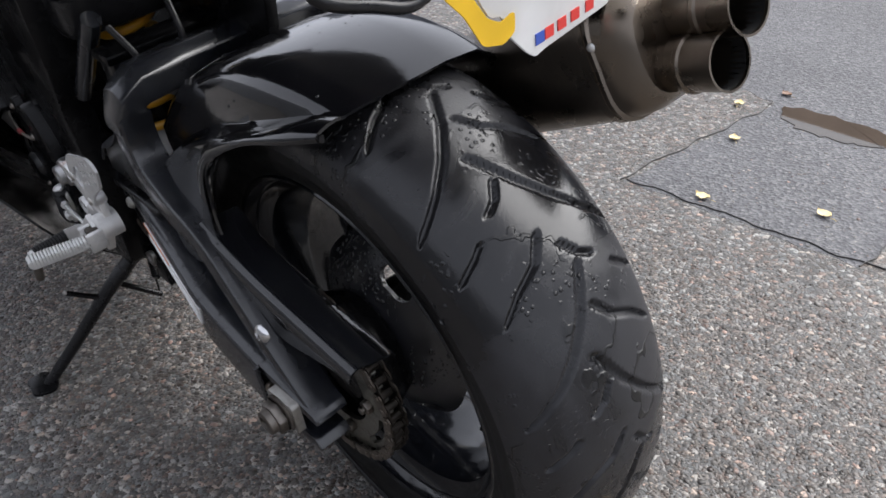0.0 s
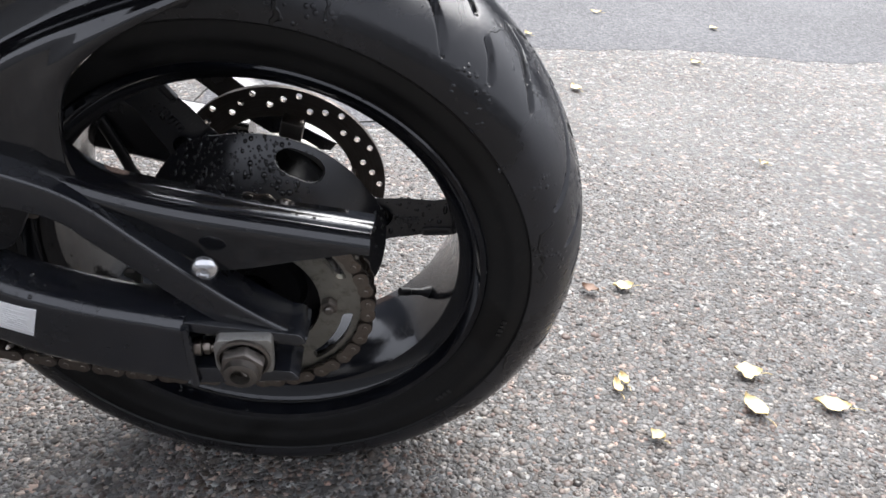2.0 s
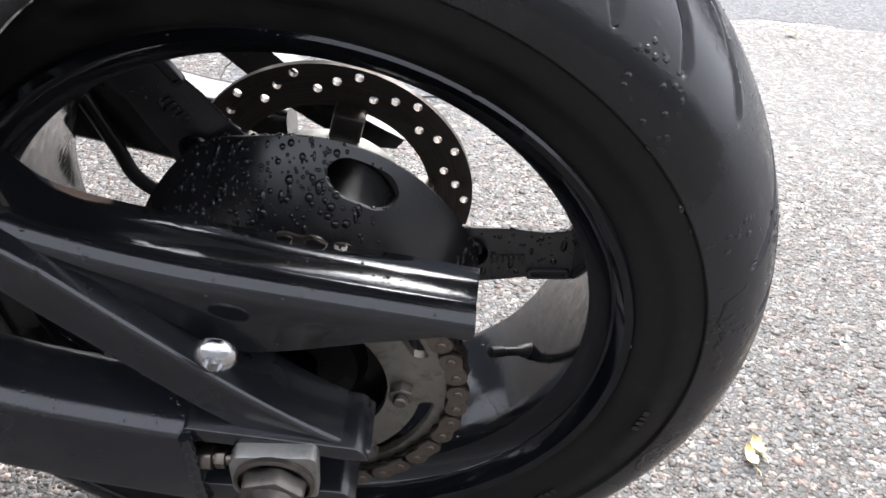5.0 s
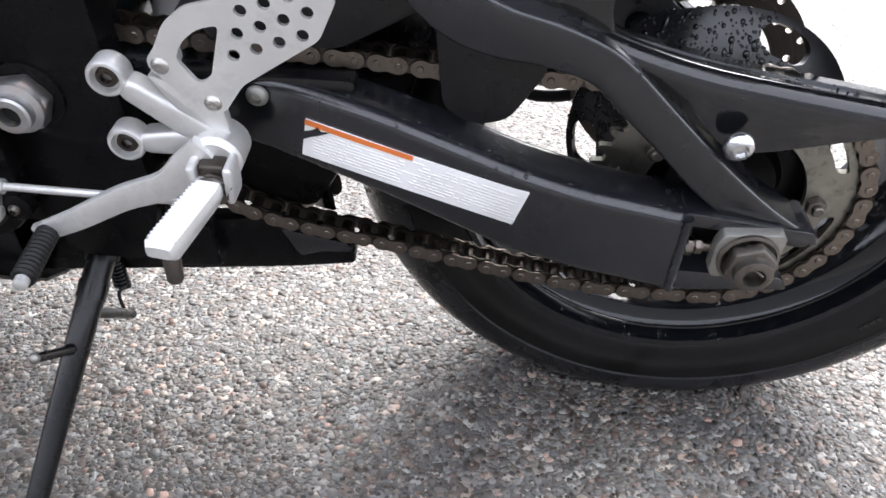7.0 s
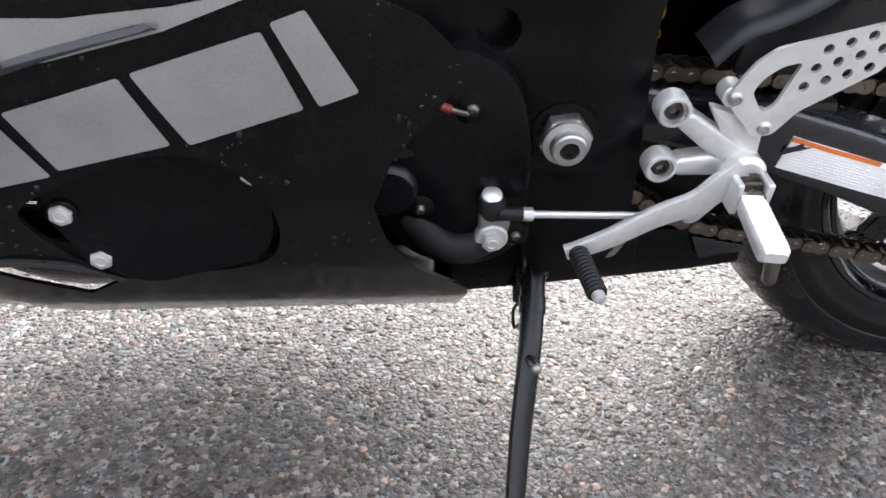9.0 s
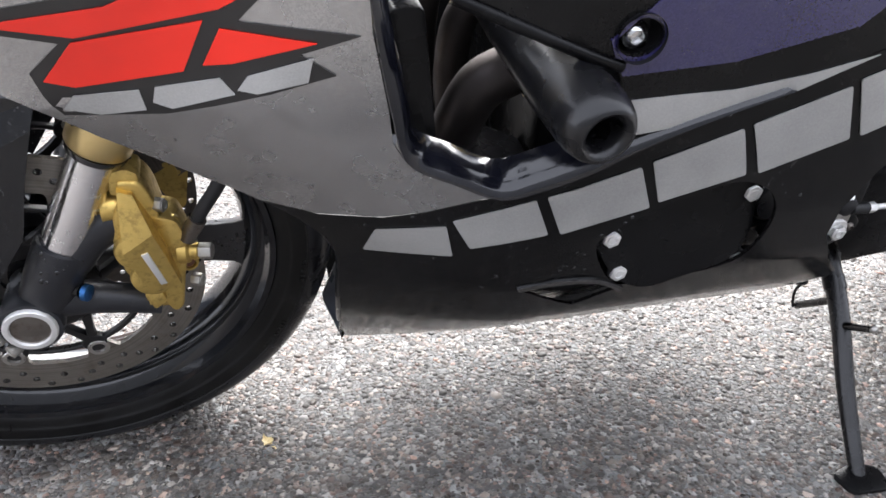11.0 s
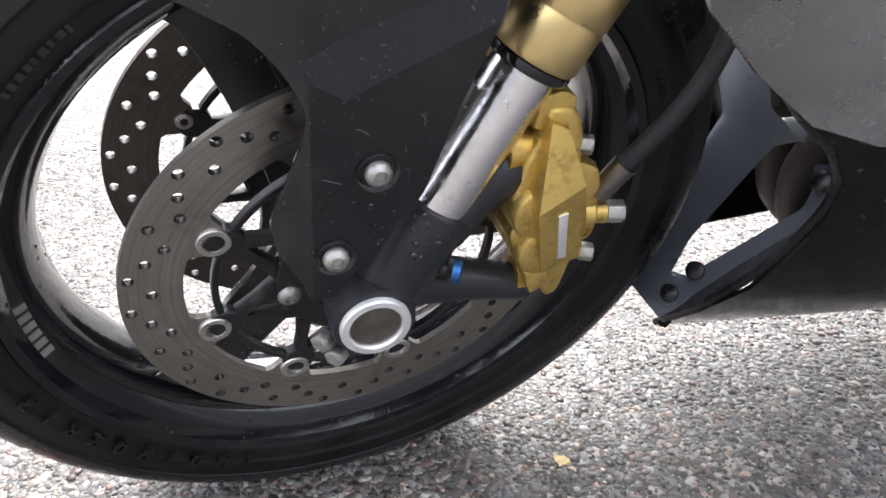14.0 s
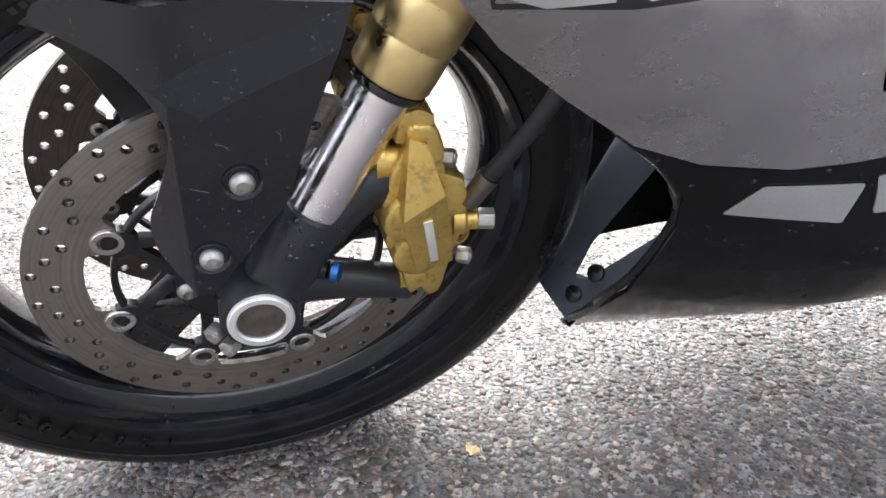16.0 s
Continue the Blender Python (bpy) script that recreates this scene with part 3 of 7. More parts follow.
for k, area in enumerate(((-0.8, 1.6, 0.80, 1.78), (-2.9, -0.8, 0.80, 1.6))):
    tagged(new("asphalt_chips", chip_field(*area, 0.0092, 20 + k, 0.6)), "scattered wet stone chips in the asphalt", "stone chips", kind="stuff")
stones = new("asphalt_chips", chip_field(-2.05, 1.05, -0.55, 0.92, 0.0053, 4, 0.75))
tagged(stones, "wet brown, grey and pinkish stone chips in the asphalt", "stone chips", kind="stuff")

# ---- the motorcycle ----
bike = new("motorcycle")
bike.matrix_world = pose(0, 0, 0, LEAN, 0, 0)
tagged(bike, "black and silver sports motorcycle leaning on its side stand", "motorcycle")


def tyre_mesh(profile, segs, grooves, depth, repeat, start, shift, crown):
    """A tyre: an outline of (y, r, s) turned round, with grooves cut along lines of (degrees, s). s is the way across it from its middle."""
    prof = np.array(profile)
    m, period = len(prof), 2 * math.pi / repeat
    th = np.arange(segs) * 2 * math.pi / segs
    cut = np.zeros((segs, m))
    rad = prof[:, 1].max()
    for line, width in grooves:
        k = np.linspace(0, len(line) - 1, 12 * len(line))
        gt = np.interp(k, range(len(line)), [q[0] for q in line])
        gs = np.interp(k, range(len(line)), [q[1] for q in line])
        w = width * np.clip(0.45 + 2.4 * np.sin(math.pi * k / k[-1]), 0.45, 1.0)
        for side in (1, -1):
            off = radians(start if side == 1 else start + shift)
            best = np.full((segs, m), -1.0)
            for q in range(len(k)):
                dt = (th - off - radians(gt[q]) + period / 2) % period - period / 2
                dist = np.hypot((dt * rad)[:, None], prof[None, :, 2] - side * gs[q])
                best = np.maximum(best, 1 - dist / w[q])
            cut = np.maximum(cut, np.clip(best * 2.6, 0, 1))
    r = prof[None, :, 1] - depth * cut
    co = np.stack([r * np.cos(th)[:, None], np.broadcast_to(prof[None, :, 0], r.shape), r * np.sin(th)[:, None]], -1).reshape(-1, 3)
    a = np.arange(segs)[:, None] * m + np.arange(m - 1)[None, :]
    b = (np.arange(segs)[:, None] + 1) % segs * m + np.arange(m - 1)[None, :]
    quads = np.stack([a, b, b + 1, a + 1], -1).reshape(-1, 4)
    me = bpy.data.meshes.new("tyre")
    me.from_pydata(co.tolist(), [], quads.tolist())
    me.polygons.foreach_set("use_smooth", np.ones(len(quads), bool))
    low = prof[:, 1].max() - crown - 0.0005
    side = (prof[:-1, 1] < low) | (prof[1:, 1] < low)
    me.materials.append(M["rubber"].m)
    me.materials.append(M["rubber_side"].m)
    me.polygons.foreach_set("material_index", np.tile(side.astype(np.int32), segs))
    me.update()
    return me


def tread_profile(half, radius, crown, bead_y, bead_r, n=64):
    """Outline of a motorcycle tyre from one bead over the round tread to the other: rows of (y, r, s)."""
    knee = radius - crown
    pts = [(-bead_y, bead_r), (-bead_y - 0.006, bead_r + 0.004), (-half * 0.93, bead_r + (knee - bead_r) * 0.42), (-half * 0.970, knee - 0.016), (-half * 0.975, knee - 0.0035), (-half * 0.982, knee - 0.0022), (-half * 0.998, knee - 0.0012), (-half, knee)]
    arc = []
    for k in range(n + 1):
        u = -1 + 2 * k / n
        arc.append((half * math.sin(u * math.pi / 2) if abs(u) > 0.999 else half * math.sin(u * math.pi / 2), knee + crown * math.cos(u * math.pi / 2) ** 0.85 if abs(u) < 0.999 else knee))
    left = smooth_line([(y, r, 0) for y, r in pts], 4)
    rows = [(p.x, p.y) for p in left][:-1] + arc + [(-p.x, p.y) for p in reversed(left)][1:]
    rows = np.array(rows)
    step = np.r_[0, np.cumsum(np.hypot(*np.diff(rows, axis=0).T))]
    s = step - np.interp(0.0, rows[:, 0], step)
    return [(y, r, q) for (y, r), q in zip(rows, s)]


def disc_mesh(r_in, r_out, thick, holes, hole_r, segs=120):
    """A flat ring with drilled holes."""
    ring = lambda r, n: [(r * math.cos(2 * math.pi * k / n), r * math.sin(2 * math.pi * k / n)) for k in range(n)]
    hs = [[(hx + hole_r * math.cos(2 * math.pi * k / 10), hz + hole_r * math.sin(2 * math.pi * k / 10)) for k in range(10)] for hx, hz in holes]
    return prism(ring(r_out, segs), -thick / 2, thick / 2, 0.0, [ring(r_in, segs), *hs])


RC = Vector((0.008, 0.0, 0.314))
rear_m = pose(*RC, 0, 0, -1.5)

R_FL, R_HW = 0.2265, 0.083
rim_r = lathe([(-R_HW, R_FL), (-R_HW - 0.003, R_FL - 0.003), (-R_HW - 0.001, R_FL - 0.008), (-0.072, R_FL - 0.012), (-0.064, R_FL - 0.018), (-0.058, 0.198), (-0.030, 0.1915), (0.030, 0.1915), (0.058, 0.198), (0.064, R_FL - 0.018), (0.072, R_FL - 0.012), (R_HW + 0.001, R_FL - 0.008), (R_HW + 0.003, R_FL - 0.003), (R_HW, R_FL), (R_HW - 0.006, R_FL - 0.001), (0.07, 0.212), (-0.07, 0.212), (-R_HW + 0.006, R_FL - 0.001)], 160)
rear_wheel = part("rear_wheel", rim_r, "rim_black", bike, "gloss black three-spoke rear wheel, wet with rain", 28, rear_m)
rt = tread_profile(0.0965, 0.3245, 0.057, 0.079, 0.2225, 96)
rear_grooves = [
    ([(4.6, 0.015), (2.8, 0.009), (-2.2, -0.008), (-7.2, -0.031), (-11.1, -0.055), (-13.8, -0.076), (-15.8, -0.094)], 0.0039),
    ([(-14.0, -0.007), (-17.0, -0.020), (-18.4, -0.034)], 0.0030),
    ([(-21.2, -0.052), (-22.5, -0.062), (-24.9, -0.086)], 0.0035),
    ([(-24.2, -0.005), (-28.1, -0.023), (-30.4, -0.047), (-34.0, -0.072)], 0.0034),
]
tyre_r = new("tyre", tyre_mesh(rt, 1260, rear_grooves, 0.0055, 10, 35.5, -13.5, 0.057))
tyre_r.parent = rear_wheel
tyre_r["label"] = "wide black rear tyre with curved rain grooves"


def sidewall_print(profile_r, y, count, seed, parent, heights=(0.006, 0.010), first=None):
    """Raised bars where the sidewall's print cannot be read."""
    rnd = random.Random(seed)
    a = rnd.uniform(0, 40) if first is None else first
    for _ in range(count):
        for _ in range(rnd.randint(3, 9)):
            h = rnd.uniform(*heights)
            w = degrees(rnd.uniform(0.004, 0.009) / profile_r)
            part("raised_print", lathe([(y + 0.0016, profile_r - h / 2), (y + 0.0004, profile_r - h / 2), (y + 0.0004, profile_r + h / 2), (y + 0.0016, profile_r + h / 2)], 2, True, (a, a + w * 0.62)), "rubber_mark", parent)
            a += w
        a += rnd.uniform(8, 34)


def degrees(r):
    return r * 180 / math.pi


# hub, spokes, brake disc, sprocket
def hub_shell():
    """The domed shell of the hub, with three rounded windows near its rim and a wall behind."""
    bm = bmesh.new()
    radii = list(np.linspace(0.036, 0.1225, 34))
    n = 240

    def depth(r, a):
        root = max(0.0, math.cos(radians(3 * (a - 126)))) ** 3
        f = max(0.0, (r - 0.036) / 0.0815)
        return -0.066 + 0.036 * f ** 1.9 + 0.012 * root * f ** 3

    grid = [[bm.verts.new((r * math.cos(2 * math.pi * k / n), depth(r, 360 * k / n), r * math.sin(2 * math.pi * k / n))) for k in range(n)] for r in radii]
    for j in range(len(radii) - 1):
        for k in range(n):
            a, r = (360 * (k + 0.5) / n) % 120, (radii[j] + radii[j + 1]) / 2
            if abs((a - 67) / 13.5) ** 2.6 + abs((r - 0.1070) / 0.0105) ** 2.6 < 1:
                continue
            bm.faces.new((grid[j][k], grid[j][(k + 1) % n], grid[j + 1][(k + 1) % n], grid[j + 1][k]))
    rims = [v for v in bm.verts if v.is_boundary]
    for _ in range(5):
        moved = {}
        for v in rims:
            near = [e.other_vert(v) for e in v.link_edges if e.is_boundary]
            if len(near) == 2:
                moved[v] = v.co * 0.5 + (near[0].co + near[1].co) * 0.25
        for v, co in moved.items():
            v.co = co
    ext = bmesh.ops.extrude_face_region(bm, geom=bm.faces[:], use_keep_orig=True)
    inner = [g for g in ext["geom"] if isinstance(g, bmesh.types.BMVert)]
    for v in inner:
        rr = math.hypot(v.co.x, v.co.z)
        v.co = Vector((v.co.x * (rr - 0.003) / rr, v.co.y + 0.006, v.co.z * (rr - 0.003) / rr))
    return bm


part("hub", hub_shell(), "wheel_satin", rear_wheel, "black domed cast hub beaded with rain")
core = lathe([(-0.062, 0.018), (-0.062, 0.040), (-0.030, 0.052), (0.020, 0.050), (0.052, 0.058), (0.070, 0.062), (0.074, 0.058), (0.074, 0.018)], 60)
part("hub_core", core, "black_cast", rear_wheel)
part("bearing_ring", lathe([(0.052, 0.058), (0.052, 0.066), (0.066, 0.066), (0.066, 0.058)], 48), "alu_dull", rear_wheel)


def spoke_mesh(r0, r1, w0, w1, y0, y1, root=0.0):
    """A cast spoke; root: how far its front stands out where it meets the hub."""
    secs = []
    for f, w, d in ((0.0, w0, 1.0), (0.14, w0 * 0.97, 1.0), (0.28, w0 * 0.88, 0.98), (0.42, (w0 + w1) * 0.45, 0.93), (0.60, (w0 + w1) * 0.43, 0.88), (0.80, w1 * 0.92, 0.88), (0.92, w1, 0.92), (0.965, w1 * 1.12, 0.97), (1.0, w1 * 1.5, 1.05)):
        r = r0 + (r1 - r0) * f
        ym, yh = (y0 + y1) / 2, (y1 - y0) / 2 * d
        front = ym - yh - root * max(0.0, 1 - f / 0.5) ** 2
        ring = rounded([(-w / 2, front), (w / 2, front), (w / 2 * 0.48, ym + yh), (-w / 2 * 0.48, ym + yh)], 0.0035, 3)
        secs.append([(r, y, t) for t, y in ring])
    return loft(secs)


for k in range(3):
    a = 6 + 120 * k
    at = pose(0, 0, 0, 0, -a, 0)
    spoke = part("spoke", spoke_mesh(0.070, 0.196, 0.074, 0.048, -0.004, 0.014, 0.024), "wheel_satin", rear_wheel, "", 40, at)
    lip = prism(rounded([(0.158, -0.023), (0.190, -0.023), (0.190, -0.013), (0.158, -0.013)], 0.004), -0.0055, 0.0, 0.0012, [rounded([(0.162, -0.0205), (0.186, -0.0205), (0.186, -0.0155), (0.162, -0.0155)], 0.002)])
    part("slot_lug", lip, "wheel_satin", rear_wheel, "", 40, at)
    pit = turned((0.118, -0.0085, 0.006), (0, -1, 0), [(-0.004, 0), (-0.004, 0.007), (0.0, 0.0095), (0.0015, 0.0105), (0.0, 0.0118)], 22)
    part("spoke_pit", pit, "rim_black", rear_wheel, "", 40, at)
    for q in range(6):
        part("cast_mark", box((0.132 + 0.0042 * q, -0.0052, -0.006), (0.1352 + 0.0042 * q, 0.0, 0.001), 0.0006, 1), "wheel_satin", rear_wheel, "", 40, at)
valve = turned((0.175, -0.006, -0.0865), (-0.83, -0.42, 0.36), [(0, 0), (0, 0.0075), (0.006, 0.0065), (0.012, 0.005), (0.014, 0.0038), (0.030, 0.0036), (0.031, 0.0046), (0.043, 0.0044), (0.044, 0.003), (0.044, 0)], 16)
part("valve_stem", valve, "hose", rear_wheel, "short black rubber tyre valve")
holes = []
for k in range(42):
    a = radians(25.8) + 2 * math.pi * k / 42
    r = (0.1090, 0.1020, 0.0950)[k % 3]
    holes.append((r * math.cos(a), r * math.sin(a)))
part("brake_disc", disc_mesh(0.081, 0.1155, 0.005, holes, 0.0036, 90), "disc_far", rear_wheel, "drilled rear brake disc, darker with brown spots", 30, pose(0, 0.078, 0))
for k in range(5):
    a = 2 * math.pi * k / 5
    a += 1.35
    arm = box((0.050, 0.056, -0.012), (0.086, 0.080, 0.012), 0.003)
    part("disc_arm", arm, "steel_dark", rear_wheel, "", 40, pose(0, 0, 0, 0, -degrees(a), 0))

TEETH, PITCH = 43, 0.015875
SPR = PITCH / 2 / math.sin(math.pi / TEETH)


def sprocket_mesh():
    out = []
    for k in range(TEETH):
        a = 2 * math.pi * k / TEETH
        for da, r in ((-0.5, SPR - 0.0045), (-0.30, SPR - 0.0035), (-0.13, SPR + 0.004), (-0.05, SPR + 0.0052), (0.05, SPR + 0.0052), (0.13, SPR + 0.004), (0.30, SPR - 0.0035)):
            t = a + da * 2 * math.pi / TEETH
            out.append((r * math.cos(t), r * math.sin(t)))
    ring = [(0.067 * math.cos(2 * math.pi * k / 60), 0.067 * math.sin(2 * math.pi * k / 60)) for k in range(60)]
    wins = []
    for k in range(5):
        c = 2 * math.pi * (k + 0.5) / 5 + 0.12
        arc_o = [(0.0985 * math.cos(c + u), 0.0985 * math.sin(c + u)) for u in np.linspace(-0.40, 0.40, 12)]
        arc_i = [(0.0885 * math.cos(c + u), 0.0885 * math.sin(c + u)) for u in np.linspace(0.37, -0.37, 10)]
        wins.append(rounded(arc_o + arc_i, 0.004, 2))
    return prism(out, -0.003, 0.003, 0.0, [ring, *wins])


CHAIN_Y = -0.118
part("sprocket", sprocket_mesh(), "sprocket_steel", rear_wheel, "grimy grey chain sprocket with slots", 30, pose(0, CHAIN_Y, 0))
carrier = lathe([(-0.108, 0.030), (-0.108, 0.046), (-0.100, 0.052), (-0.100, 0.068), (-0.112, 0.070), (-0.114, 0.078), (-0.108, 0.084), (-0.092, 0.084), (-0.062, 0.072), (-0.062, 0.020), (-0.108, 0.020)], 60)
part("sprocket_carrier", carrier, "black_cast", rear_wheel)
for k in range(5):
    a = 2 * math.pi * k / 5 + 0.02
    nut = hexa((0.076 * math.cos(a), CHAIN_Y - 0.003, 0.076 * math.sin(a)), (0, -1, 0), 0.0085, 0.008, 12 * k)
    join(nut, cyl((0.076 * math.cos(a), CHAIN_Y - 0.011, 0.076 * math.sin(a)), (0, -1, 0), 0.0048, 0.005, 0.001, 12))
    part("sprocket_nut", nut, "steel_dark", rear_wheel, "", 30)
sidewall_print(0.250, -0.0945, 2, 3, rear_wheel, (0.004, 0.006), 318.0)

# swingarm
def beam_y(x):
    return float(np.interp(x, (-0.52, -0.34, -0.17, -0.02, 0.08), (-0.118, -0.152, -0.180, -0.183, -0.180)))


arm_top = [(-0.50, 0.418), (-0.34, 0.4115), (-0.268, 0.396), (-0.184, 0.371), (-0.118, 0.351), (-0.036, 0.3365)]
arm_low = [(-0.036, 0.262), (-0.112, 0.276), (-0.174, 0.294), (-0.273, 0.328), (-0.355, 0.352), (-0.50, 0.372)]


def beam_sections(side):
    secs = []
    for x in np.linspace(-0.50, -0.036, 26):
        zt = float(np.interp(x, [p[0] for p in arm_top], [p[1] for p in arm_top]))
        zb = float(np.interp(x, [p[0] for p in arm_low][::-1], [p[1] for p in arm_low][::-1]))
        yo, yi = beam_y(x), beam_y(x) + 0.046
        ring = rounded([(yo, zb), (yo, zt - 0.003), (yo + 0.008, zt + 0.002), (yi, zt + 0.005), (yi, zb)], 0.009, 4)
        secs.append([(x, side * y * -1 if side < 0 else y, z) for y, z in ring])
    return secs


swingarm = part("swingarm", loft(beam_sections(1)), "black_satin", bike, "satin black aluminium swingarm with an arched upper brace", 35)
part("right_beam", loft([[(x, -y, z) for x, y, z in s] for s in beam_sections(1)]), "black_satin", swingarm, "", 35)
arch_o = [(-0.232, 0.570), (-0.240, 0.540), (-0.232, 0.516), (-0.212, 0.500), (-0.184, 0.487), (-0.146, 0.477), (-0.106, 0.459), (-0.061, 0.419), (-0.012, 0.375), (0.030, 0.343), (0.066, 0.322)]
arch_i = [(0.058, 0.312), (0.020, 0.318), (-0.030, 0.350), (-0.074, 0.391), (-0.102, 0.416), (-0.124, 0.436), (-0.156, 0.446), (-0.190, 0.450), (-0.222, 0.460), (-0.248, 0.480), (-0.266, 0.506), (-0.274, 0.536), (-0.272, 0.566)]
so = [(p.x, p.y) for p in smooth_line([(a, b, 0) for a, b in arch_o], 4)]
si = [(p.x, p.y) for p in smooth_line([(a, b, 0) for a, b in arch_i], 4)]
for side in (1, -1):
    brace = prism(so + si, -0.172, -0.134, 0.011, segs=4, lift=lambda x, z: float(np.interp(x, (-0.30, -0.2, 0.06), (0.012, 0.008, -0.006))))
    if side < 0:
        move(brace, Matrix.Scale(-1, 4, (0, 1, 0)))
    part("upper_brace", brace, "black_satin", swingarm, "", 40)
secs = []
for x, y, z, w, h in ((-0.256, -0.164, 0.562, 0.018, 0.012), (-0.258, -0.152, 0.580, 0.026, 0.020), (-0.270, -0.118, 0.592, 0.030, 0.022), (-0.292, -0.06, 0.585, 0.032, 0.022), (-0.300, 0.0, 0.582, 0.032, 0.022), (-0.292, 0.06, 0.585, 0.032, 0.022), (-0.270, 0.118, 0.592, 0.030, 0.022), (-0.258, 0.152, 0.580, 0.026, 0.020), (-0.256, 0.164, 0.562, 0.018, 0.012)):
    secs.append([(x + a, y, z + b) for a, b in rounded([(-w, -h * 0.7), (w * 0.9, -h), (w, h * 0.6), (w * 0.3, h), (-w * 0.8, h * 0.7)], 0.006, 3)])
part("cross_beam", loft(secs), "black_satin", swingarm, "", 35)
web = prism(rounded([(-0.262, 0.582), (-0.258, 0.505), (-0.240, 0.474), (-0.300, 0.440), (-0.395, 0.440), (-0.392, 0.474), (-0.370, 0.484), (-0.349, 0.495), (-0.324, 0.514), (-0.306, 0.533), (-0.281, 0.562)], 0.008, 4), -0.146, -0.136, 0.003)
side_web = part("side_web", web, "black_plastic", swingarm, "dusty black web beside the brace", 40)
rolled = smooth_line([(-0.412, 0, 0.452), (-0.392, 0, 0.4755), (-0.370, 0, 0.4855), (-0.349, 0, 0.4965), (-0.324, 0, 0.5155), (-0.306, 0, 0.5345), (-0.281, 0, 0.5635)], 4)
part("rolled_edge", ribbon([[p + Vector((0.002, -0.1465, -0.004)), p + Vector((0, -0.145, 0)), p + Vector((-0.002, -0.134, 0.003)), p + Vector((-0.003, -0.108, 0.003))] for p in rolled], 0.003), "fork_grey", side_web, "wet grey rolled edge", 50)
part("pivot_web", prism(rounded([(-0.47, 0.41), (-0.335, 0.40), (-0.300, 0.325), (-0.335, 0.262), (-0.47, 0.262)], 0.01), -0.104, -0.094, 0.003), "black_cast", swingarm)
pivot_tube = tube([(-0.515, -0.125, 0.404), (-0.515, 0.125, 0.404)], 0.034, 20)
part("pivot_tube", pivot_tube, "black_satin", swingarm)
gusset = prism(rounded([(-0.235, 0.475), (-0.226, 0.400), (-0.205, 0.388), (-0.178, 0.392), (-0.150, 0.440), (-0.17, 0.47)], 0.014, 4), -0.150, -0.140, 0.002)
part("mud_flap", gusset, "black_plastic", swingarm)
weld = [(-0.037 + 0.0008 * math.sin(k * 2.3), beam_y(-0.037) - 0.0005, 0.266 + 0.0728 * k / 24) for k in range(25)]
part("weld_bead", tube(weld, [0.0036 + 0.0005 * math.sin(k * 1.9) for k in range(25)], 10), "black_satin", swingarm, "black painted weld bead", 50)
# slot for the axle with its adjuster
fork_end = prism(rounded([(-0.040, 0.342), (0.060, 0.330), (0.066, 0.318), (-0.037, 0.330), (-0.037, 0.284), (0.050, 0.282), (0.058, 0.270), (-0.044, 0.262)], 0.004, 3), -0.180, -0.140, 0.003)
part("axle_slot", fork_end, "black_satin", swingarm, "", 40)
plate = prism(rounded([(-0.010, 0.331), (0.034, 0.334), (0.037, 0.330), (0.036, 0.292), (-0.010, 0.289), (-0.014, 0.296), (-0.014, 0.322)], 0.003, 3), -0.190, -0.180, 0.0015)
part("chain_adjuster", plate, "alu_dull", swingarm, "worn bare aluminium adjuster plate", 40)
NUT = Vector((0.012, -0.190, 0.311))
axle_nut = turned(NUT, (0, -1, 0), [(0, 0), (0, 0.023), (0.003, 0.0235), (0.004, 0.021)], 28)
join(axle_nut, hexa(NUT + Vector((0, -0.003, 0)), (0, -1, 0), 0.0205, 0.012, 12))
join(axle_nut, turned(NUT + Vector((0, -0.012, 0)), (0, -1, 0), [(0, 0.015), (0.010, 0.0145), (0.0115, 0.012), (0.0115, 0.0085), (0.003, 0.008), (0.003, 0)], 24))
part("axle_nut", axle_nut, "steel_dark", swingarm, "grimy castellated steel axle nut", 35)
pin = tube([(0.006, -0.204, 0.318), (0.018, -0.212, 0.313), (0.022, -0.206, 0.304), (0.026, -0.203, 0.312)], 0.0016, 8)
part("cotter_pin", pin, "steel_dark", swingarm)
adj = cyl((-0.046, -0.176, 0.308), (1, 0, 0), 0.0042, 0.038)
join(adj, hexa((-0.034, -0.176, 0.308), (1, 0, 0), 0.0085, 0.007), hexa((-0.0255, -0.176, 0.308), (1, 0, 0), 0.0068, 0.006, 20))
part("adjuster_bolt", adj, "chain", swingarm, "rusty adjuster bolt", 35)
BOLT = Vector((-0.015, -0.176, 0.398))
part("guard_screw", button(BOLT + Vector((0, 0.006, 0)), (0, -1, 0.05), 0.0115, 0.008), "chrome", swingarm, "bright domed screw")

# warning label on the beam
def on_beam(poly, out=0.0016, thick=0.0014):
    return prism(poly, -out, -out + thick, 0.0, lift=lambda x, z: beam_y(x))


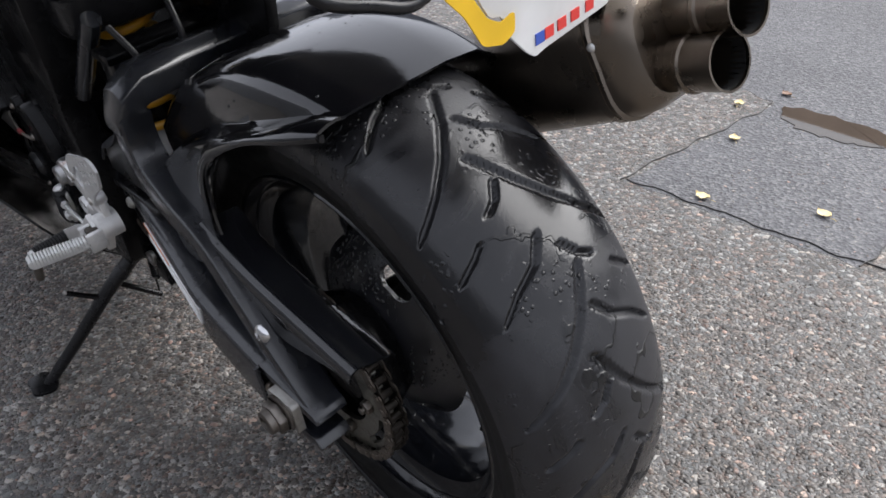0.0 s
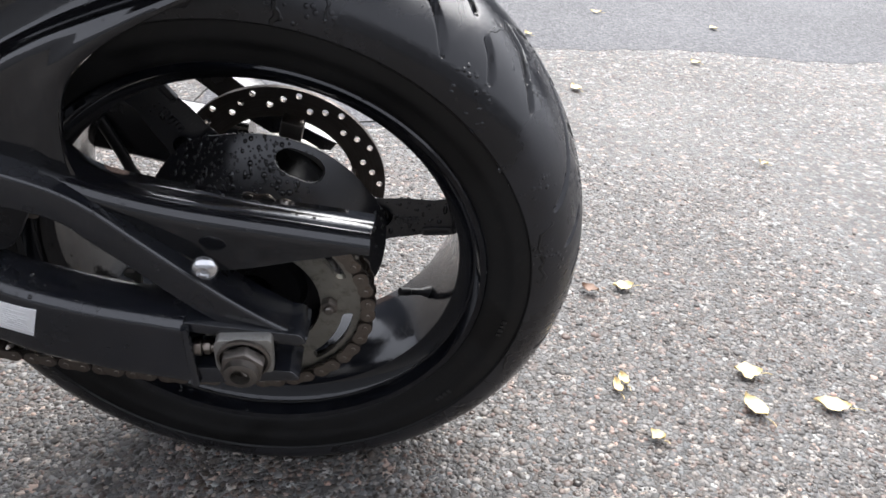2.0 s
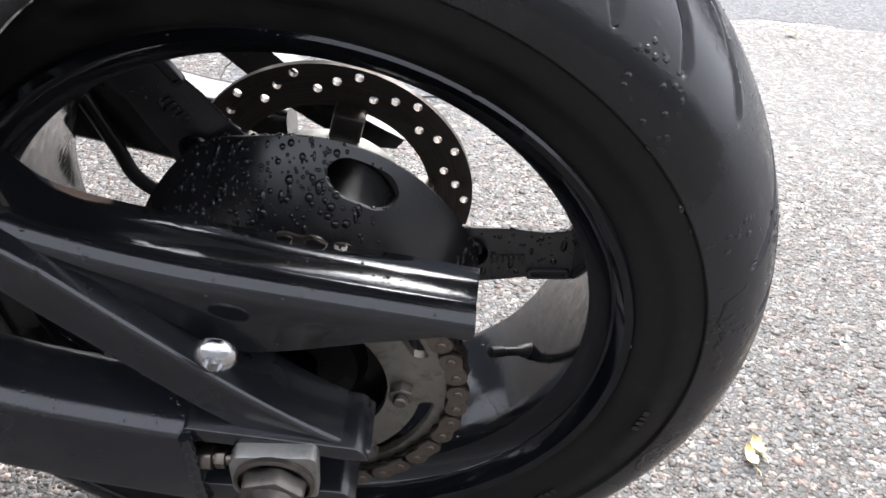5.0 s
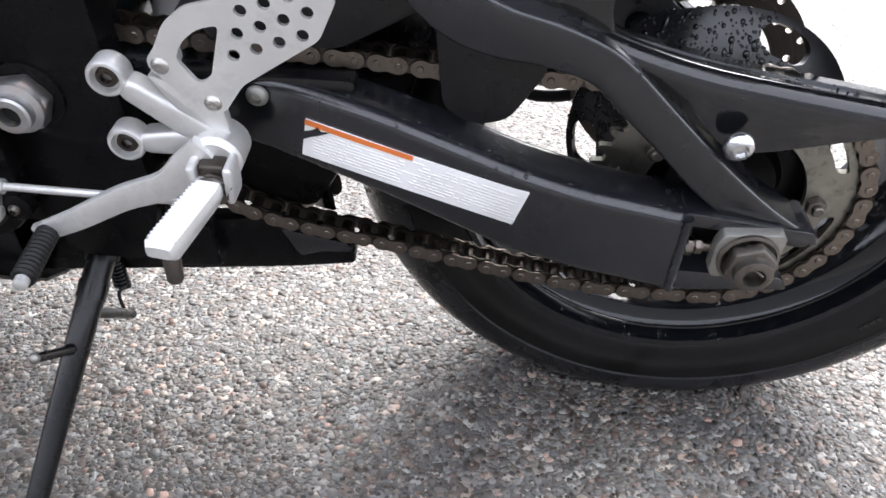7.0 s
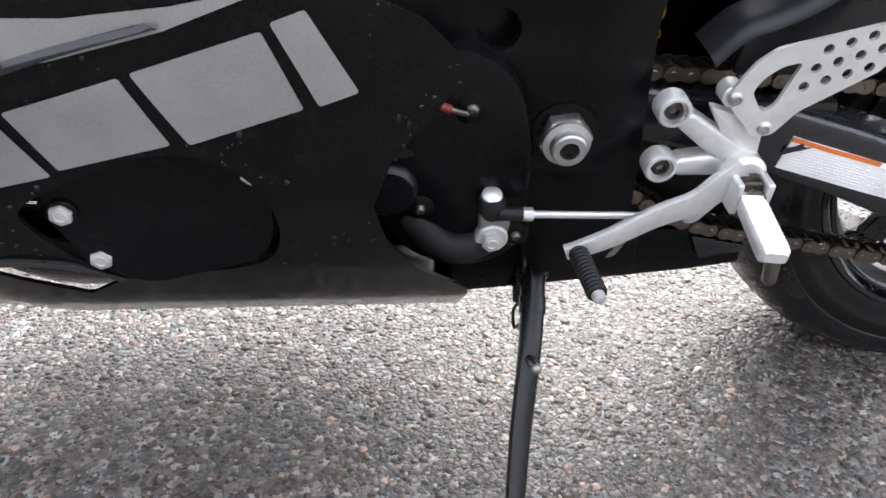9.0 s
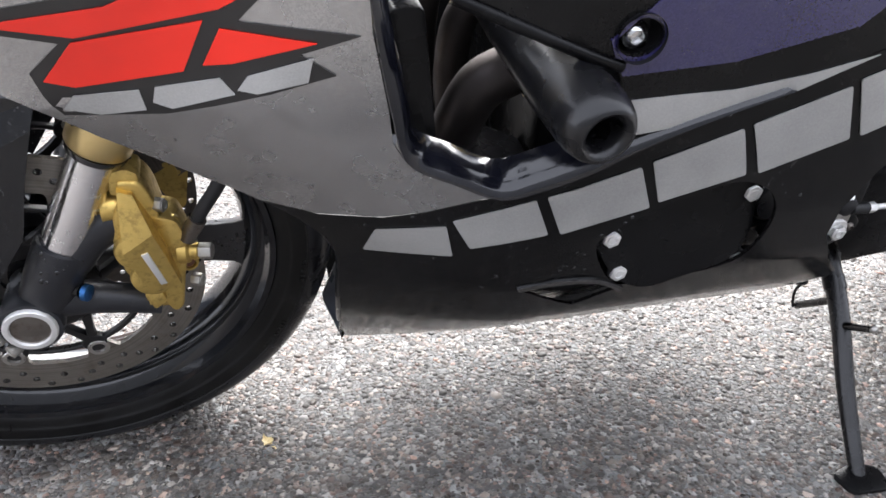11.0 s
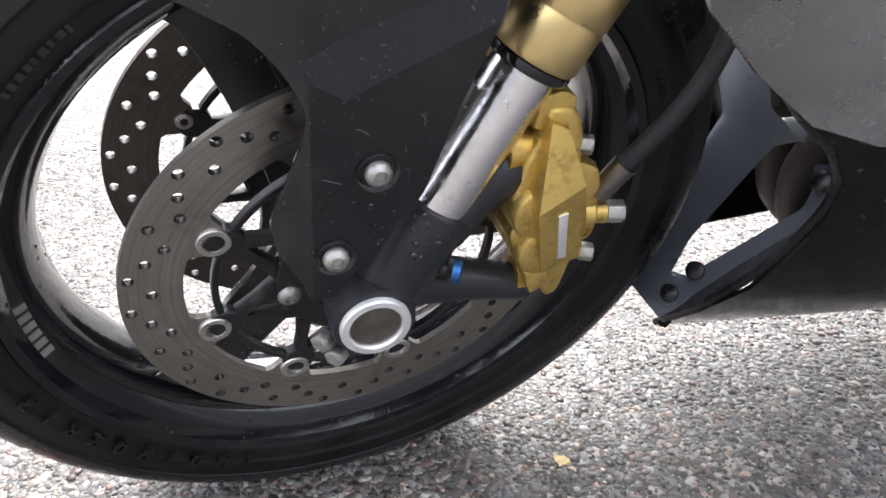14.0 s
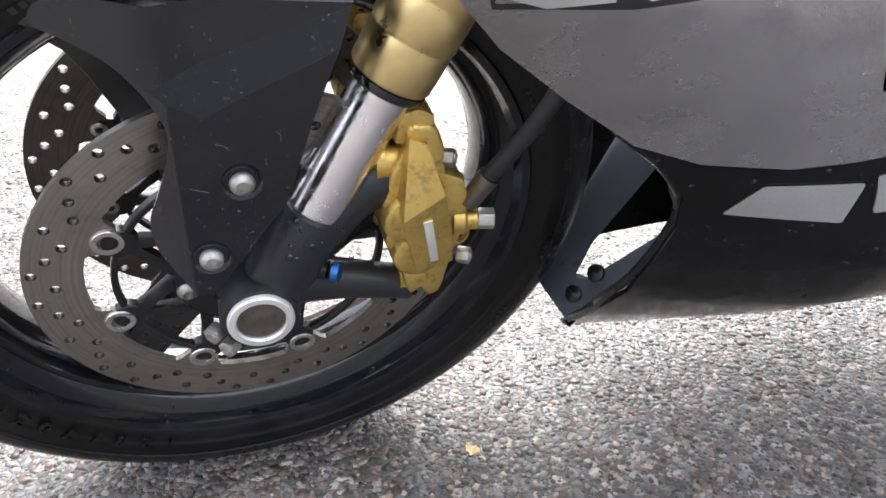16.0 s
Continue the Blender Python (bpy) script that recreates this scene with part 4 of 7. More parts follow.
lab = [(-0.326, 0.3878), (-0.250, 0.3705), (-0.158, 0.3525), (-0.168, 0.3215), (-0.250, 0.338), (-0.331, 0.3556)]
label = part("warning_label", on_beam(lab), "label", swingarm, "torn white warning label with an orange band")
band = [(-0.326, 0.3878), (-0.290, 0.3795), (-0.245, 0.3700), (-0.246, 0.3660), (-0.291, 0.3753), (-0.327, 0.3835)]
part("orange_band", on_beam(band, 0.0022, 0.0006), "label_orange", label)
rnd = random.Random(5)
words = bmesh.new()
for k in range(9):
    f, x = 0.17 + 0.088 * k, -0.322
    z = lambda x: float(np.interp(x, (-0.338, -0.16), (0.3895, 0.3530))) - 0.0325 * f
    while x < -0.172:
        w = rnd.uniform(0.002, 0.008)
        if rnd.uniform(0, 1) < 0.86 and not -0.255 < x < -0.249:
            join(words, on_beam([(x, z(x) + 0.0005), (x + w, z(x + w) + 0.0005), (x + w, z(x + w) - 0.0005), (x, z(x) - 0.0005)], 0.0022, 0.0006))
        x += w + rnd.uniform(0.001, 0.0024)
part("fine_print", words, "print_grey", label, "rows of grey print too small to read")
part("torn_corner", on_beam([(-0.3305, 0.3765), (-0.322, 0.3790), (-0.317, 0.3825), (-0.3145, 0.3790), (-0.308, 0.3795), (-0.316, 0.3755), (-0.322, 0.3735), (-0.3315, 0.3690)], 0.0026, 0.0005), "black_satin", label, "torn corner of the label")

# hugger over the tyre and the chain guard on it
def polar(r, deg, y):
    a = radians(deg)
    return (RC.x + r * math.cos(a), y, RC.z + r * math.sin(a))


def along(pts, n):
    """n even steps along a smooth line."""
    p = smooth_line(pts, 12)
    s = [0.0]
    for a, b in zip(p, p[1:]):
        s.append(s[-1] + (b - a).length)
    return [Vector([float(np.interp(q, s, [v[i] for v in p])) for i in range(3)]) for q in np.linspace(0, s[-1], n)]


STEPS = 34
ridge = along([(0.080, -0.096, 0.642), (0.046, -0.108, 0.636), (0.005, -0.118, 0.622), (-0.040, -0.124, 0.606), (-0.095, -0.126, 0.585), (-0.145, -0.128, 0.560), (-0.196, -0.130, 0.528), (-0.226, -0.132, 0.503)], STEPS)
edge = along([(0.082, -0.108, 0.636), (0.046, -0.122, 0.627), (0.006, -0.130, 0.617), (-0.029, -0.135, 0.603), (-0.072, -0.138, 0.578), (-0.099, -0.139, 0.554), (-0.111, -0.140, 0.533), (-0.117, -0.141, 0.506), (-0.119, -0.142, 0.484), (-0.112, -0.144, 0.453)], STEPS)
foot = along([(-0.226, -0.132, 0.503), (-0.195, -0.138, 0.487), (-0.155, -0.142, 0.470), (-0.125, -0.144, 0.459), (-0.112, -0.144, 0.453)], 9)
rows = []
for k, (r, e) in enumerate(zip(ridge, edge)):
    f = k / (STEPS - 1)
    ang = math.atan2(r.z - RC.z, r.x - RC.x)
    top = lambda y, d: Vector((RC.x + (0.337 + 0.024 * f - d) * math.cos(ang), y, RC.z + (0.337 + 0.024 * f - d) * math.sin(ang)))
    over = top(0, 0)
    fall = max(0.002, 0.337 + 0.024 * f - math.hypot(r.x - RC.x, r.z - RC.z))
    head = [top(0.112, 0.050), top(0.106, 0.022), top(0.080, 0.005), top(0.04, 0.0), top(0.0, 0.0), top(r.y + 0.066, fall * 0.02), top(r.y + 0.038, fall * 0.10), top(r.y + 0.026, fall * 0.28), top(r.y + 0.021, fall * 0.58), top(r.y + 0.017, fall * 0.90), r + Vector((0, 0.010, 0.001))]
    mend = max(0.0, (f - 0.55) / 0.45)
    side = []
    for j in range(1, 9):
        u = j / 8
        bulge = Vector((0, -0.010 * math.sin(math.pi * u) * min(1, 4 * (r - e).length / 0.1), 0))
        bulge.y += 0.012 * math.sin(math.pi * u) ** 2 * f
        straight = r.lerp(e, u) + bulge
        side.append(straight.lerp(foot[j], mend ** 3))
    rows.append(head + [r] + side)
hugger = part("rear_hugger", ribbon(rows, 0.003), "black_gloss", bike, "gloss black plastic hugger mudguard over the rear tyre", 50)
front_rows = []
for deg in np.linspace(146, 190, 10):
    front_rows.append([polar(0.362 - d, deg, y) for y, d in ((-0.098, 0.030), (-0.090, 0.012), (-0.06, 0.002), (0.0, 0.0), (0.06, 0.002), (0.09, 0.012), (0.11, 0.05))])
part("front_shell", ribbon(front_rows, 0.003), "black_gloss", hugger, "", 50)
lip = tube([e + Vector((0, 0.003, 0)) for e in edge], 0.0036, 8)
part("wall_edge", lip, "black_gloss", hugger)

g_top = [(-0.135, 0.470), (-0.112, 0.448), (-0.060, 0.434), (0.006, 0.4215), (0.077, 0.4115), (0.117, 0.405)]
g_rid = [(-0.142, 0.462), (-0.100, 0.446), (-0.050, 0.4325), (0.006, 0.4230), (0.057, 0.4155), (0.114, 0.4070)]
g_low = [(-0.138, 0.452), (-0.086, 0.421), (-0.045, 0.393), (-0.010, 0.374), (0.058, 0.3875), (0.106, 0.398)]
rows = []
for a, b, c in zip(smooth_line([(x + 0.005, -0.112, z + 0.009) for x, z in g_top], 5), smooth_line([(x + 0.005, -0.146, z + 0.009) for x, z in g_rid], 5), smooth_line([(x + 0.005, -0.153, z + 0.009) for x, z in g_low], 5)):
    inner = a + Vector((0, 0.002, -0.0045))
    rows.append([inner + Vector((0, 0.004, -0.006)), inner, inner.lerp(b, 0.5), inner.lerp(b, 0.9), b + Vector((0, 0.001, 0.0012)), b + Vector((0, -0.003, 0.0012)), b + Vector((0, -0.0070, -0.0004)), b + Vector((0, -0.0098, -0.0036)), b + Vector((0, -0.0106, -0.0080)), (b + Vector((0, -0.0075, -0.006))).lerp(c, 0.5), c])
guard = part("chain_guard", ribbon(rows, 0.0028), "guard_black", bike, "gloss black chain guard with a rounded ridge along it", 60)
part("guard_screw", button((-0.056, -0.1525, 0.432), (0, -1, 0.1), 0.008, 0.004), "black_plastic", guard, "black domed screw")

loop_line = smooth_line([(-0.215, 0.125, 0.39), (-0.195, 0.122, 0.345), (-0.181, 0.12, 0.309), (-0.168, 0.12, 0.274), (-0.133, 0.12, 0.255), (-0.08, 0.12, 0.262), (-0.02, 0.115, 0.29)], 6)
part("rear_brake_hose", tube(loop_line, 0.0065, 12), "hose", bike, "black rear brake hose looped below the far beam")

# ---- drive chain ----
chain_path = []
FS = Vector((-0.505, CHAIN_Y, 0.392))
FR = 0.044
for a in np.linspace(88, -96, 60):
    chain_path.append(Vector((RC.x + SPR * math.cos(radians(a)), CHAIN_Y, RC.z + SPR * math.sin(radians(a)))))
low = smooth_line([chain_path[-1], (-0.107, CHAIN_Y, 0.211), (-0.264, CHAIN_Y, 0.243), (-0.392, CHAIN_Y, 0.274), (FS.x + 0.006, CHAIN_Y, FS.z - FR)], 30)
front = [Vector((FS.x + FR * math.cos(radians(a)), CHAIN_Y, FS.z + FR * math.sin(radians(a)))) for a in np.linspace(-90, -270, 40)]
up = smooth_line([front[-1], (-0.388, CHAIN_Y, 0.4285), (-0.285, CHAIN_Y, 0.4228), (-0.18, CHAIN_Y, 0.4165), chain_path[0]], 30)
dense = chain_path + low[1:] + front[1:] + up[1:-1]
lens = [0.0]
for a, b in zip(dense, dense[1:] + dense[:1]):
    lens.append(lens[-1] + (b - a).length)
total = lens[-1]
count = round(total / PITCH / 2) * 2
loop = dense + dense[:1]


def on_chain(s):
    s %= total
    k = min(int(np.searchsorted(lens, s, side="right")) - 1, len(loop) - 2)
    f = (s - lens[k]) / max(lens[k + 1] - lens[k], 1e-9)
    return loop[k].lerp(loop[k + 1], f)


def link_shape(y, t, waist, tall):
    out, p = [], PITCH
    for a in np.linspace(-105, 105, 9):
        out.append((p / 2 + tall * math.cos(radians(a)), tall * math.sin(radians(a))))
    out.append((0, waist))
    for a in np.linspace(75, 285, 9):
        out.append((-p / 2 + tall * math.cos(radians(a)), tall * math.sin(radians(a))))
    out.append((0, -waist))
    return prism(out, y, y + t)


def outer_link():
    bm = link_shape(-0.0115, 0.002, 0.0056, 0.0072)
    join(bm, link_shape(0.0095, 0.002, 0.0056, 0.0072))
    for sx in (-1, 1):
        join(bm, cyl((sx * PITCH / 2, -0.0126, 0), (0, 1, 0), 0.0028, 0.0252, 0.0005, 10))
    return bm


def inner_link():
    bm = link_shape(-0.0085, 0.002, 0.0058, 0.0074)
    join(bm, link_shape(0.0065, 0.002, 0.0058, 0.0074))
    for sx in (-1, 1):
        join(bm, cyl((sx * PITCH / 2, -0.0066, 0), (0, 1, 0), 0.0050, 0.0132, 0.0004, 10))
    return bm


chain = new("drive_chain")
chain.parent = bike
chain["label"] = "rusty oily steel drive chain"
first = {}
for k in range(count):
    a, b = on_chain(k * total / count), on_chain((k + 1) * total / count)
    mid, d = (a + b) / 2, b - a
    m = Matrix.Translation(mid) @ Matrix.Rotation(-math.atan2(d.z, d.x), 4, "Y")
    kind = k % 2
    if kind not in first:
        first[kind] = part("chain_link", (outer_link, inner_link)[kind](), ("chain", "chain_dark")[kind], chain, "", 30, m)
    else:
        again(first[kind], m, chain)
fsp = lathe([(-0.004, 0.012), (-0.004, FR - 0.006), (0.004, FR - 0.006), (0.004, 0.012)], 32)
part("front_sprocket", fsp, "steel_dark", bike, "oily front sprocket", 30, pose(*FS))
slider = box((-0.42, -0.146, 0.402), (-0.290, -0.106, 0.4155), 0.004)
part("chain_slider", slider, "black_plastic", swingarm)
part("slider_screw", button((-0.361, -0.150, 0.402), (0, -1, 0), 0.0085, 0.006), "alu_dull", swingarm)

# ---- frame and engine ----
def flat(poly, r=0.006, n=4):
    return rounded(poly, r, n)


frame_poly = [(-0.70, 0.70), (-0.44, 0.70), (-0.452, 0.56), (-0.470, 0.500), (-0.464, 0.430), (-0.452, 0.300), (-0.470, 0.236), (-0.530, 0.236), (-0.550, 0.268), (-0.553, 0.372), (-0.568, 0.425), (-0.600, 0.458), (-0.652, 0.470), (-0.72, 0.52)]
main_frame = part("main_frame", prism(flat(frame_poly, 0.014), -0.158, -0.118, 0.006, [[(-0.591 + 0.017 * math.cos(a), 0.482 + 0.017 * math.sin(a)) for a in np.linspace(0, 2 * math.pi, 24)[:-1]]]), "black_cast", bike, "satin black aluminium frame beam behind the fairing", 40)
part("hole_wall", lathe([(-0.150, 0.0165), (-0.150, 0.019), (-0.124, 0.0185), (-0.124, 0.016)], 28), "black_cast", main_frame, "", 40, pose(-0.591, 0, 0.482))
# the black floor paints the hole's inner shade
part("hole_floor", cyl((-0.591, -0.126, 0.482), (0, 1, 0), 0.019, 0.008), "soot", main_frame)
part("right_side", prism(flat(frame_poly, 0.014), 0.118, 0.158, 0.0), "black_satin", main_frame)
part("pivot_boss", turned((-0.529, -0.156, 0.394), (0, -1, 0), [(0, 0), (0, 0.0285), (0.004, 0.0275), (0.005, 0.025), (0.005, 0)], 32), "black_cast", main_frame)
pv = hexa((-0.529, -0.161, 0.394), (0, -1, 0), 0.0230, 0.014, 20)
join(pv, turned((-0.529, -0.176, 0.394), (0, -1, 0), [(-0.002, 0.0205), (0.001, 0.0198), (0.003, 0.0150), (0.010, 0.0146), (0.0115, 0.013), (0.0115, 0.0080), (0.003, 0.0078), (0.003, 0)], 28))
# a black disc makes the nut's shallow bore look deep
part("nut_bore", cyl((-0.529, -0.1795, 0.394), (0, -1, 0), 0.0077, 0.002), "soot", main_frame)
part("pivot_nut", pv, "nut_stained", main_frame, "worn bare swingarm pivot nut", 30)

engine = new("engine")
engine.parent = bike
engine["label"] = "black painted engine with bolted side covers"
block = box((-0.93, -0.14, 0.25), (-0.56, 0.15, 0.56), 0.012)
part("crankcase", block, "black_cast", engine)
cover_poly = [(-0.690, 0.360), (-0.672, 0.410), (-0.640, 0.462), (-0.612, 0.474), (-0.578, 0.452), (-0.560, 0.410), (-0.552, 0.350), (-0.560, 0.282), (-0.610, 0.262), (-0.662, 0.290)]
part("sprocket_cover", prism([(p.x, p.y) for p in smooth_line([(a, b, 0) for a, b in cover_poly], 5, True)], -0.176, -0.140, 0.006), "black_cast", engine, "black bolted sprocket cover")
for x, z, r in ((-0.608, 0.426, 0.009), (-0.645, 0.330, 0.008), (-0.560, 0.300, 0.008), (-0.640, 0.468, 0.008)):
    lug = turned((x, -0.166, z), (0, -1, 0), [(0, r * 1.7), (0.010, r * 1.55), (0.012, r * 1.2), (0.012, 0)], 20)
    part("screw_boss", lug, "black_cast", engine)
    part("cover_screw", button((x, -0.177, z), (0, -1, 0), r * 0.62, 0.005), "steel_dark", engine)
cap = turned((-0.681, -0.150, 0.348), (0, -1, 0), [(0, 0.0), (0, 0.045), (0.020, 0.042), (0.024, 0.036), (0.026, 0.026), (0.026, 0)], 32)
part("clutch_housing", cap, "black_cast", engine)
part("oil_cap", turned((-0.672, -0.172, 0.350), (0, -1, 0), [(0, 0.0), (0, 0.026), (0.008, 0.025), (0.012, 0.021), (0.012, 0.0)], 28), "black_plastic", engine)
part("clamp_ring", turned((-0.660, -0.168, 0.398), (0.25, -1, 0.3), [(0, 0.010), (0, 0.018), (0.006, 0.018), (0.006, 0.010)], 28), "black_cast", engine)
part("coupling", turned((-0.664, -0.160, 0.385), (0.25, -1, 0.2), [(0, 0.0), (0, 0.016), (0.012, 0.015), (0.014, 0.010), (0.014, 0)], 24), "black_satin", engine)
hose_b = tube(smooth_line([(-0.66, -0.16, 0.32), (-0.62, -0.176, 0.288), (-0.585, -0.17, 0.292), (-0.56, -0.15, 0.31)], 6), 0.015, 14)
part("drain_hose", hose_b, "hose", engine)
wire = tube(smooth_line([(-0.690, -0.170, 0.440), (-0.676, -0.180, 0.447), (-0.660, -0.184, 0.444), (-0.640, -0.186, 0.438), (-0.625, -0.186, 0.431), (-0.612, -0.180, 0.424)], 5), 0.0022, 8)
part("clutch_cable", wire, "steel_dark", engine)
part("cable_sleeve", tube([(-0.634, -0.1865, 0.4345), (-0.626, -0.186, 0.431)], 0.0036, 10), "sleeve_red", engine, "red cable sleeve")

# gear linkage
lev = prism(flat([(-0.596, 0.346), (-0.576, 0.346), (-0.566, 0.318), (-0.570, 0.288), (-0.592, 0.288)], 0.008), -0.182, -0.172, 0.003)
shift_arm = part("shift_arm", lev, "alu_dull", bike, "cast shift arm on the gear shaft", 40)
part("clamp_eye", turned((-0.582, -0.172, 0.301), (0, -1, 0), [(0, 0), (0, 0.0145), (0.0115, 0.0145), (0.013, 0.013), (0.013, 0)], 28), "alu", shift_arm, "bright clamp eye")
part("clamp_bolt", hexa((-0.582, -0.184, 0.301), (0, -1, 0), 0.0095, 0.007, 15, 0.004), "alu", shift_arm)
part("ball_joint", turned((-0.585, -0.176, 0.337), (0, -1, 0), [(0, 0.0), (0, 0.011), (0.010, 0.012), (0.016, 0.010), (0.018, 0.006), (0.018, 0)], 24), "hose", shift_arm)
part("joint_cap", turned((-0.586, -0.182, 0.3455), (0, -0.3, 1), [(0, 0), (0, 0.009), (0.004, 0.0085), (0.006, 0.005), (0.006, 0)], 20), "alu", shift_arm)
rod = tube([(-0.580, -0.190, 0.3345), (-0.560, -0.190, 0.3335)], 0.0062, 12)
part("rod_end", rod, "hose", shift_arm)
part("lock_nut", hexa((-0.560, -0.190, 0.3335), (1, 0, -0.02), 0.0062, 0.009), "alu", shift_arm)
part("shift_rod", tube([(-0.556, -0.190, 0.3333), (-0.415, -0.190, 0.3300)], 0.0032, 12), "alu", shift_arm, "thin bright shift rod")

# rider's foot rest hanger
HY = -0.184
hanger = new("foot_rest_hanger")
hanger.parent = bike
hanger["label"] = "bare aluminium rider foot rest hanger with drilled heel plate"
JX, JZ = -0.383, 0.376


def arm_between(a, b, ra, rb, y0, y1):
    a, b = Vector((a[0], 0, a[1])), Vector((b[0], 0, b[1]))
    d = (b - a).normalized()
    s = Vector((-d.z, 0, d.x))
    poly = []
    for k in np.linspace(90, 270, 10):
        q = a + ra * (math.cos(radians(k)) * d + math.sin(radians(k)) * s)
        poly.append((q.x, q.z))
    for k in np.linspace(-90, 90, 10):
        q = b + rb * (math.cos(radians(k)) * d + math.sin(radians(k)) * s)
        poly.append((q.x, q.z))
    return prism(poly, y0, y1, 0.004, segs=3)


for (x, z) in ((-0.452, 0.430), (-0.450, 0.377)):
    dx, dz = JX - x, JZ + 0.006 - z
    far_off = math.hypot(dx, dz)
    part("strut", arm_between((x + dx * 0.0175 / far_off, z + dz * 0.0175 / far_off), (JX, JZ + 0.006), 0.0085, 0.012, HY - 0.004, HY + 0.012), "alu", hanger, "", 40)
    eye = turned((x, HY + 0.012, z), (0, -1, 0), [(0, 0), (0, 0.0138), (0.014, 0.0138), (0.0165, 0.0126), (0.0170, 0.0112), (0.0168, 0.0102), (0.0105, 0.0098), (0.0105, 0)], 32)
    part("eye", eye, "alu", hanger)
    # the bolt's dark colour stands in for shade inside the eye
    part("hanger_bolt", turned((x, HY + 0.0025, z), (0, -1, 0), [(-0.001, 0.0099), (0.0002, 0.0098), (0.0002, 0.0078), (0.004, 0.0074), (0.005, 0.0062), (0.005, 0.0040), (0.001, 0.0036), (0.001, 0)], 24), "chain_dark", hanger, "socket bolt darkened for its shaded recess")
heel = flat([(-0.416, 0.451), (-0.403, 0.476), (-0.389, 0.488), (-0.314, 0.509), (-0.301, 0.508), (-0.292, 0.498), (-0.304, 0.471), (-0.357, 0.435), (-0.371, 0.414), (-0.386, 0.412), (-0.412, 0.438)], 0.0045)
win = flat([(-0.399, 0.452), (-0.393, 0.464), (-0.382, 0.4735), (-0.367, 0.4775), (-0.377, 0.440), (-0.386, 0.434)], 0.005, 4)
dots = []
for k in range(11):
    row, col = (0, k) if k < 3 else ((1, k - 3) if k < 7 else (2, k - 7))
    x, z = ((-0.352, 0.488), (-0.356, 0.4725), (-0.360, 0.457))[row]
    x, z = x + 0.0152 * col, z + 0.0056 * col
    dots.append([(x + 0.0041 * math.cos(a), z + 0.0041 * math.sin(a)) for a in np.linspace(0, 2 * math.pi, 17)[:-1]])
part("heel_plate", prism(heel, HY - 0.009, HY - 0.0055, 0.0, [win, *dots]), "alu", hanger, "drilled bare heel plate", 30)
for x, z in ((-0.410, 0.446), (-0.379, 0.420)):
    part("heel_screw", button((x, HY - 0.008, z), (0, -1, 0), 0.0062, 0.004), "bobbin", hanger)
    part("heel_boss", cyl((x, HY + 0.010, z), (0, -1, 0), 0.0095, 0.0165), "alu", hanger)
part("web", prism(flat([(-0.425, 0.436), (-0.376, 0.420), (-0.372, 0.386), (-0.394, 0.388)], 0.006), HY - 0.003, HY + 0.006, 0.002), "alu", hanger)
part("joint", turned((JX, HY + 0.014, JZ), (0, -1, 0), [(0, 0), (0, 0.019), (0.026, 0.019), (0.030, 0.015), (0.030, 0)], 28), "alu", hanger)
peg_a, peg_b = Vector((-0.381, HY - 0.020, 0.366)), Vector((-0.394, HY - 0.108, 0.372))


def peg_mesh():
    d = (peg_b - peg_a).normalized()
    u = d.cross(Vector((0, 0, 1))).normalized()
    w = u.cross(d)
    secs = []
    n = 44
    for k in range(n + 1):
        f = k / n
        c = peg_a.lerp(peg_b, f)
        hw = float(np.interp(f, (0, 0.12, 0.25, 0.9, 0.96, 1), (0.008, 0.0086, 0.0112, 0.0112, 0.0106, 0.0085)))
        hh = float(np.interp(f, (0, 0.2, 0.9, 0.95, 1), (0.008, 0.007, 0.0075, 0.0075, 0.004)))
        notch = 0.0022 if 0.2 < f < 0.94 and k % 2 else 0.0
        ring = rounded([(-hw, -hh), (hw, -hh), (hw - notch, hh), (-hw + notch, hh)], 0.003, 2)
        secs.append([c + u * a + w * (b - (notch * 0.6 if b > 0 else 0)) for a, b in ring])
    return loft(secs)


part("foot_peg", peg_mesh(), "alu", hanger, "ribbed bare folding foot peg", 30)
part("feeler", turned(peg_b + Vector((0.004, 0.008, -0.006)), (0.05, -0.2, -1), [(0, 0), (0, 0.006), (0.020, 0.0055), (0.022, 0.004), (0.022, 0)], 16), "steel_dark", hanger)
for x0, x1 in ((-0.398, -0.3915), (-0.3725, -0.366)):
    part("peg_clevis", box((x0, HY - 0.036, 0.354), (x1, HY - 0.012, 0.384), 0.003, 3), "alu", hanger)
# A dark block fills in for the shaded gap between the prongs.
part("peg_hinge", box((-0.3915, HY - 0.030, 0.357), (-0.3725, HY - 0.012, 0.382), 0.003, 3), "chain_dark", hanger, "dark block standing in for the gap of the foot peg")
part("peg_spring", tube([(peg_a + Vector((0.014 * math.sin(k * 1.1), -0.002 * k * 0.3, 0.010 * math.cos(k * 1.1)))) for k in range(26)], 0.0014, 6), "steel_dark", hanger)

lever_line = smooth_line([(-0.386, HY - 0.016, 0.386), (-0.402, HY - 0.018, 0.372), (-0.420, HY - 0.020, 0.356), (-0.452, HY - 0.024, 0.345), (-0.488, HY - 0.028, 0.326), (-0.512, HY - 0.028, 0.314), (-0.524, HY - 0.027, 0.309)], 5)
secs = []
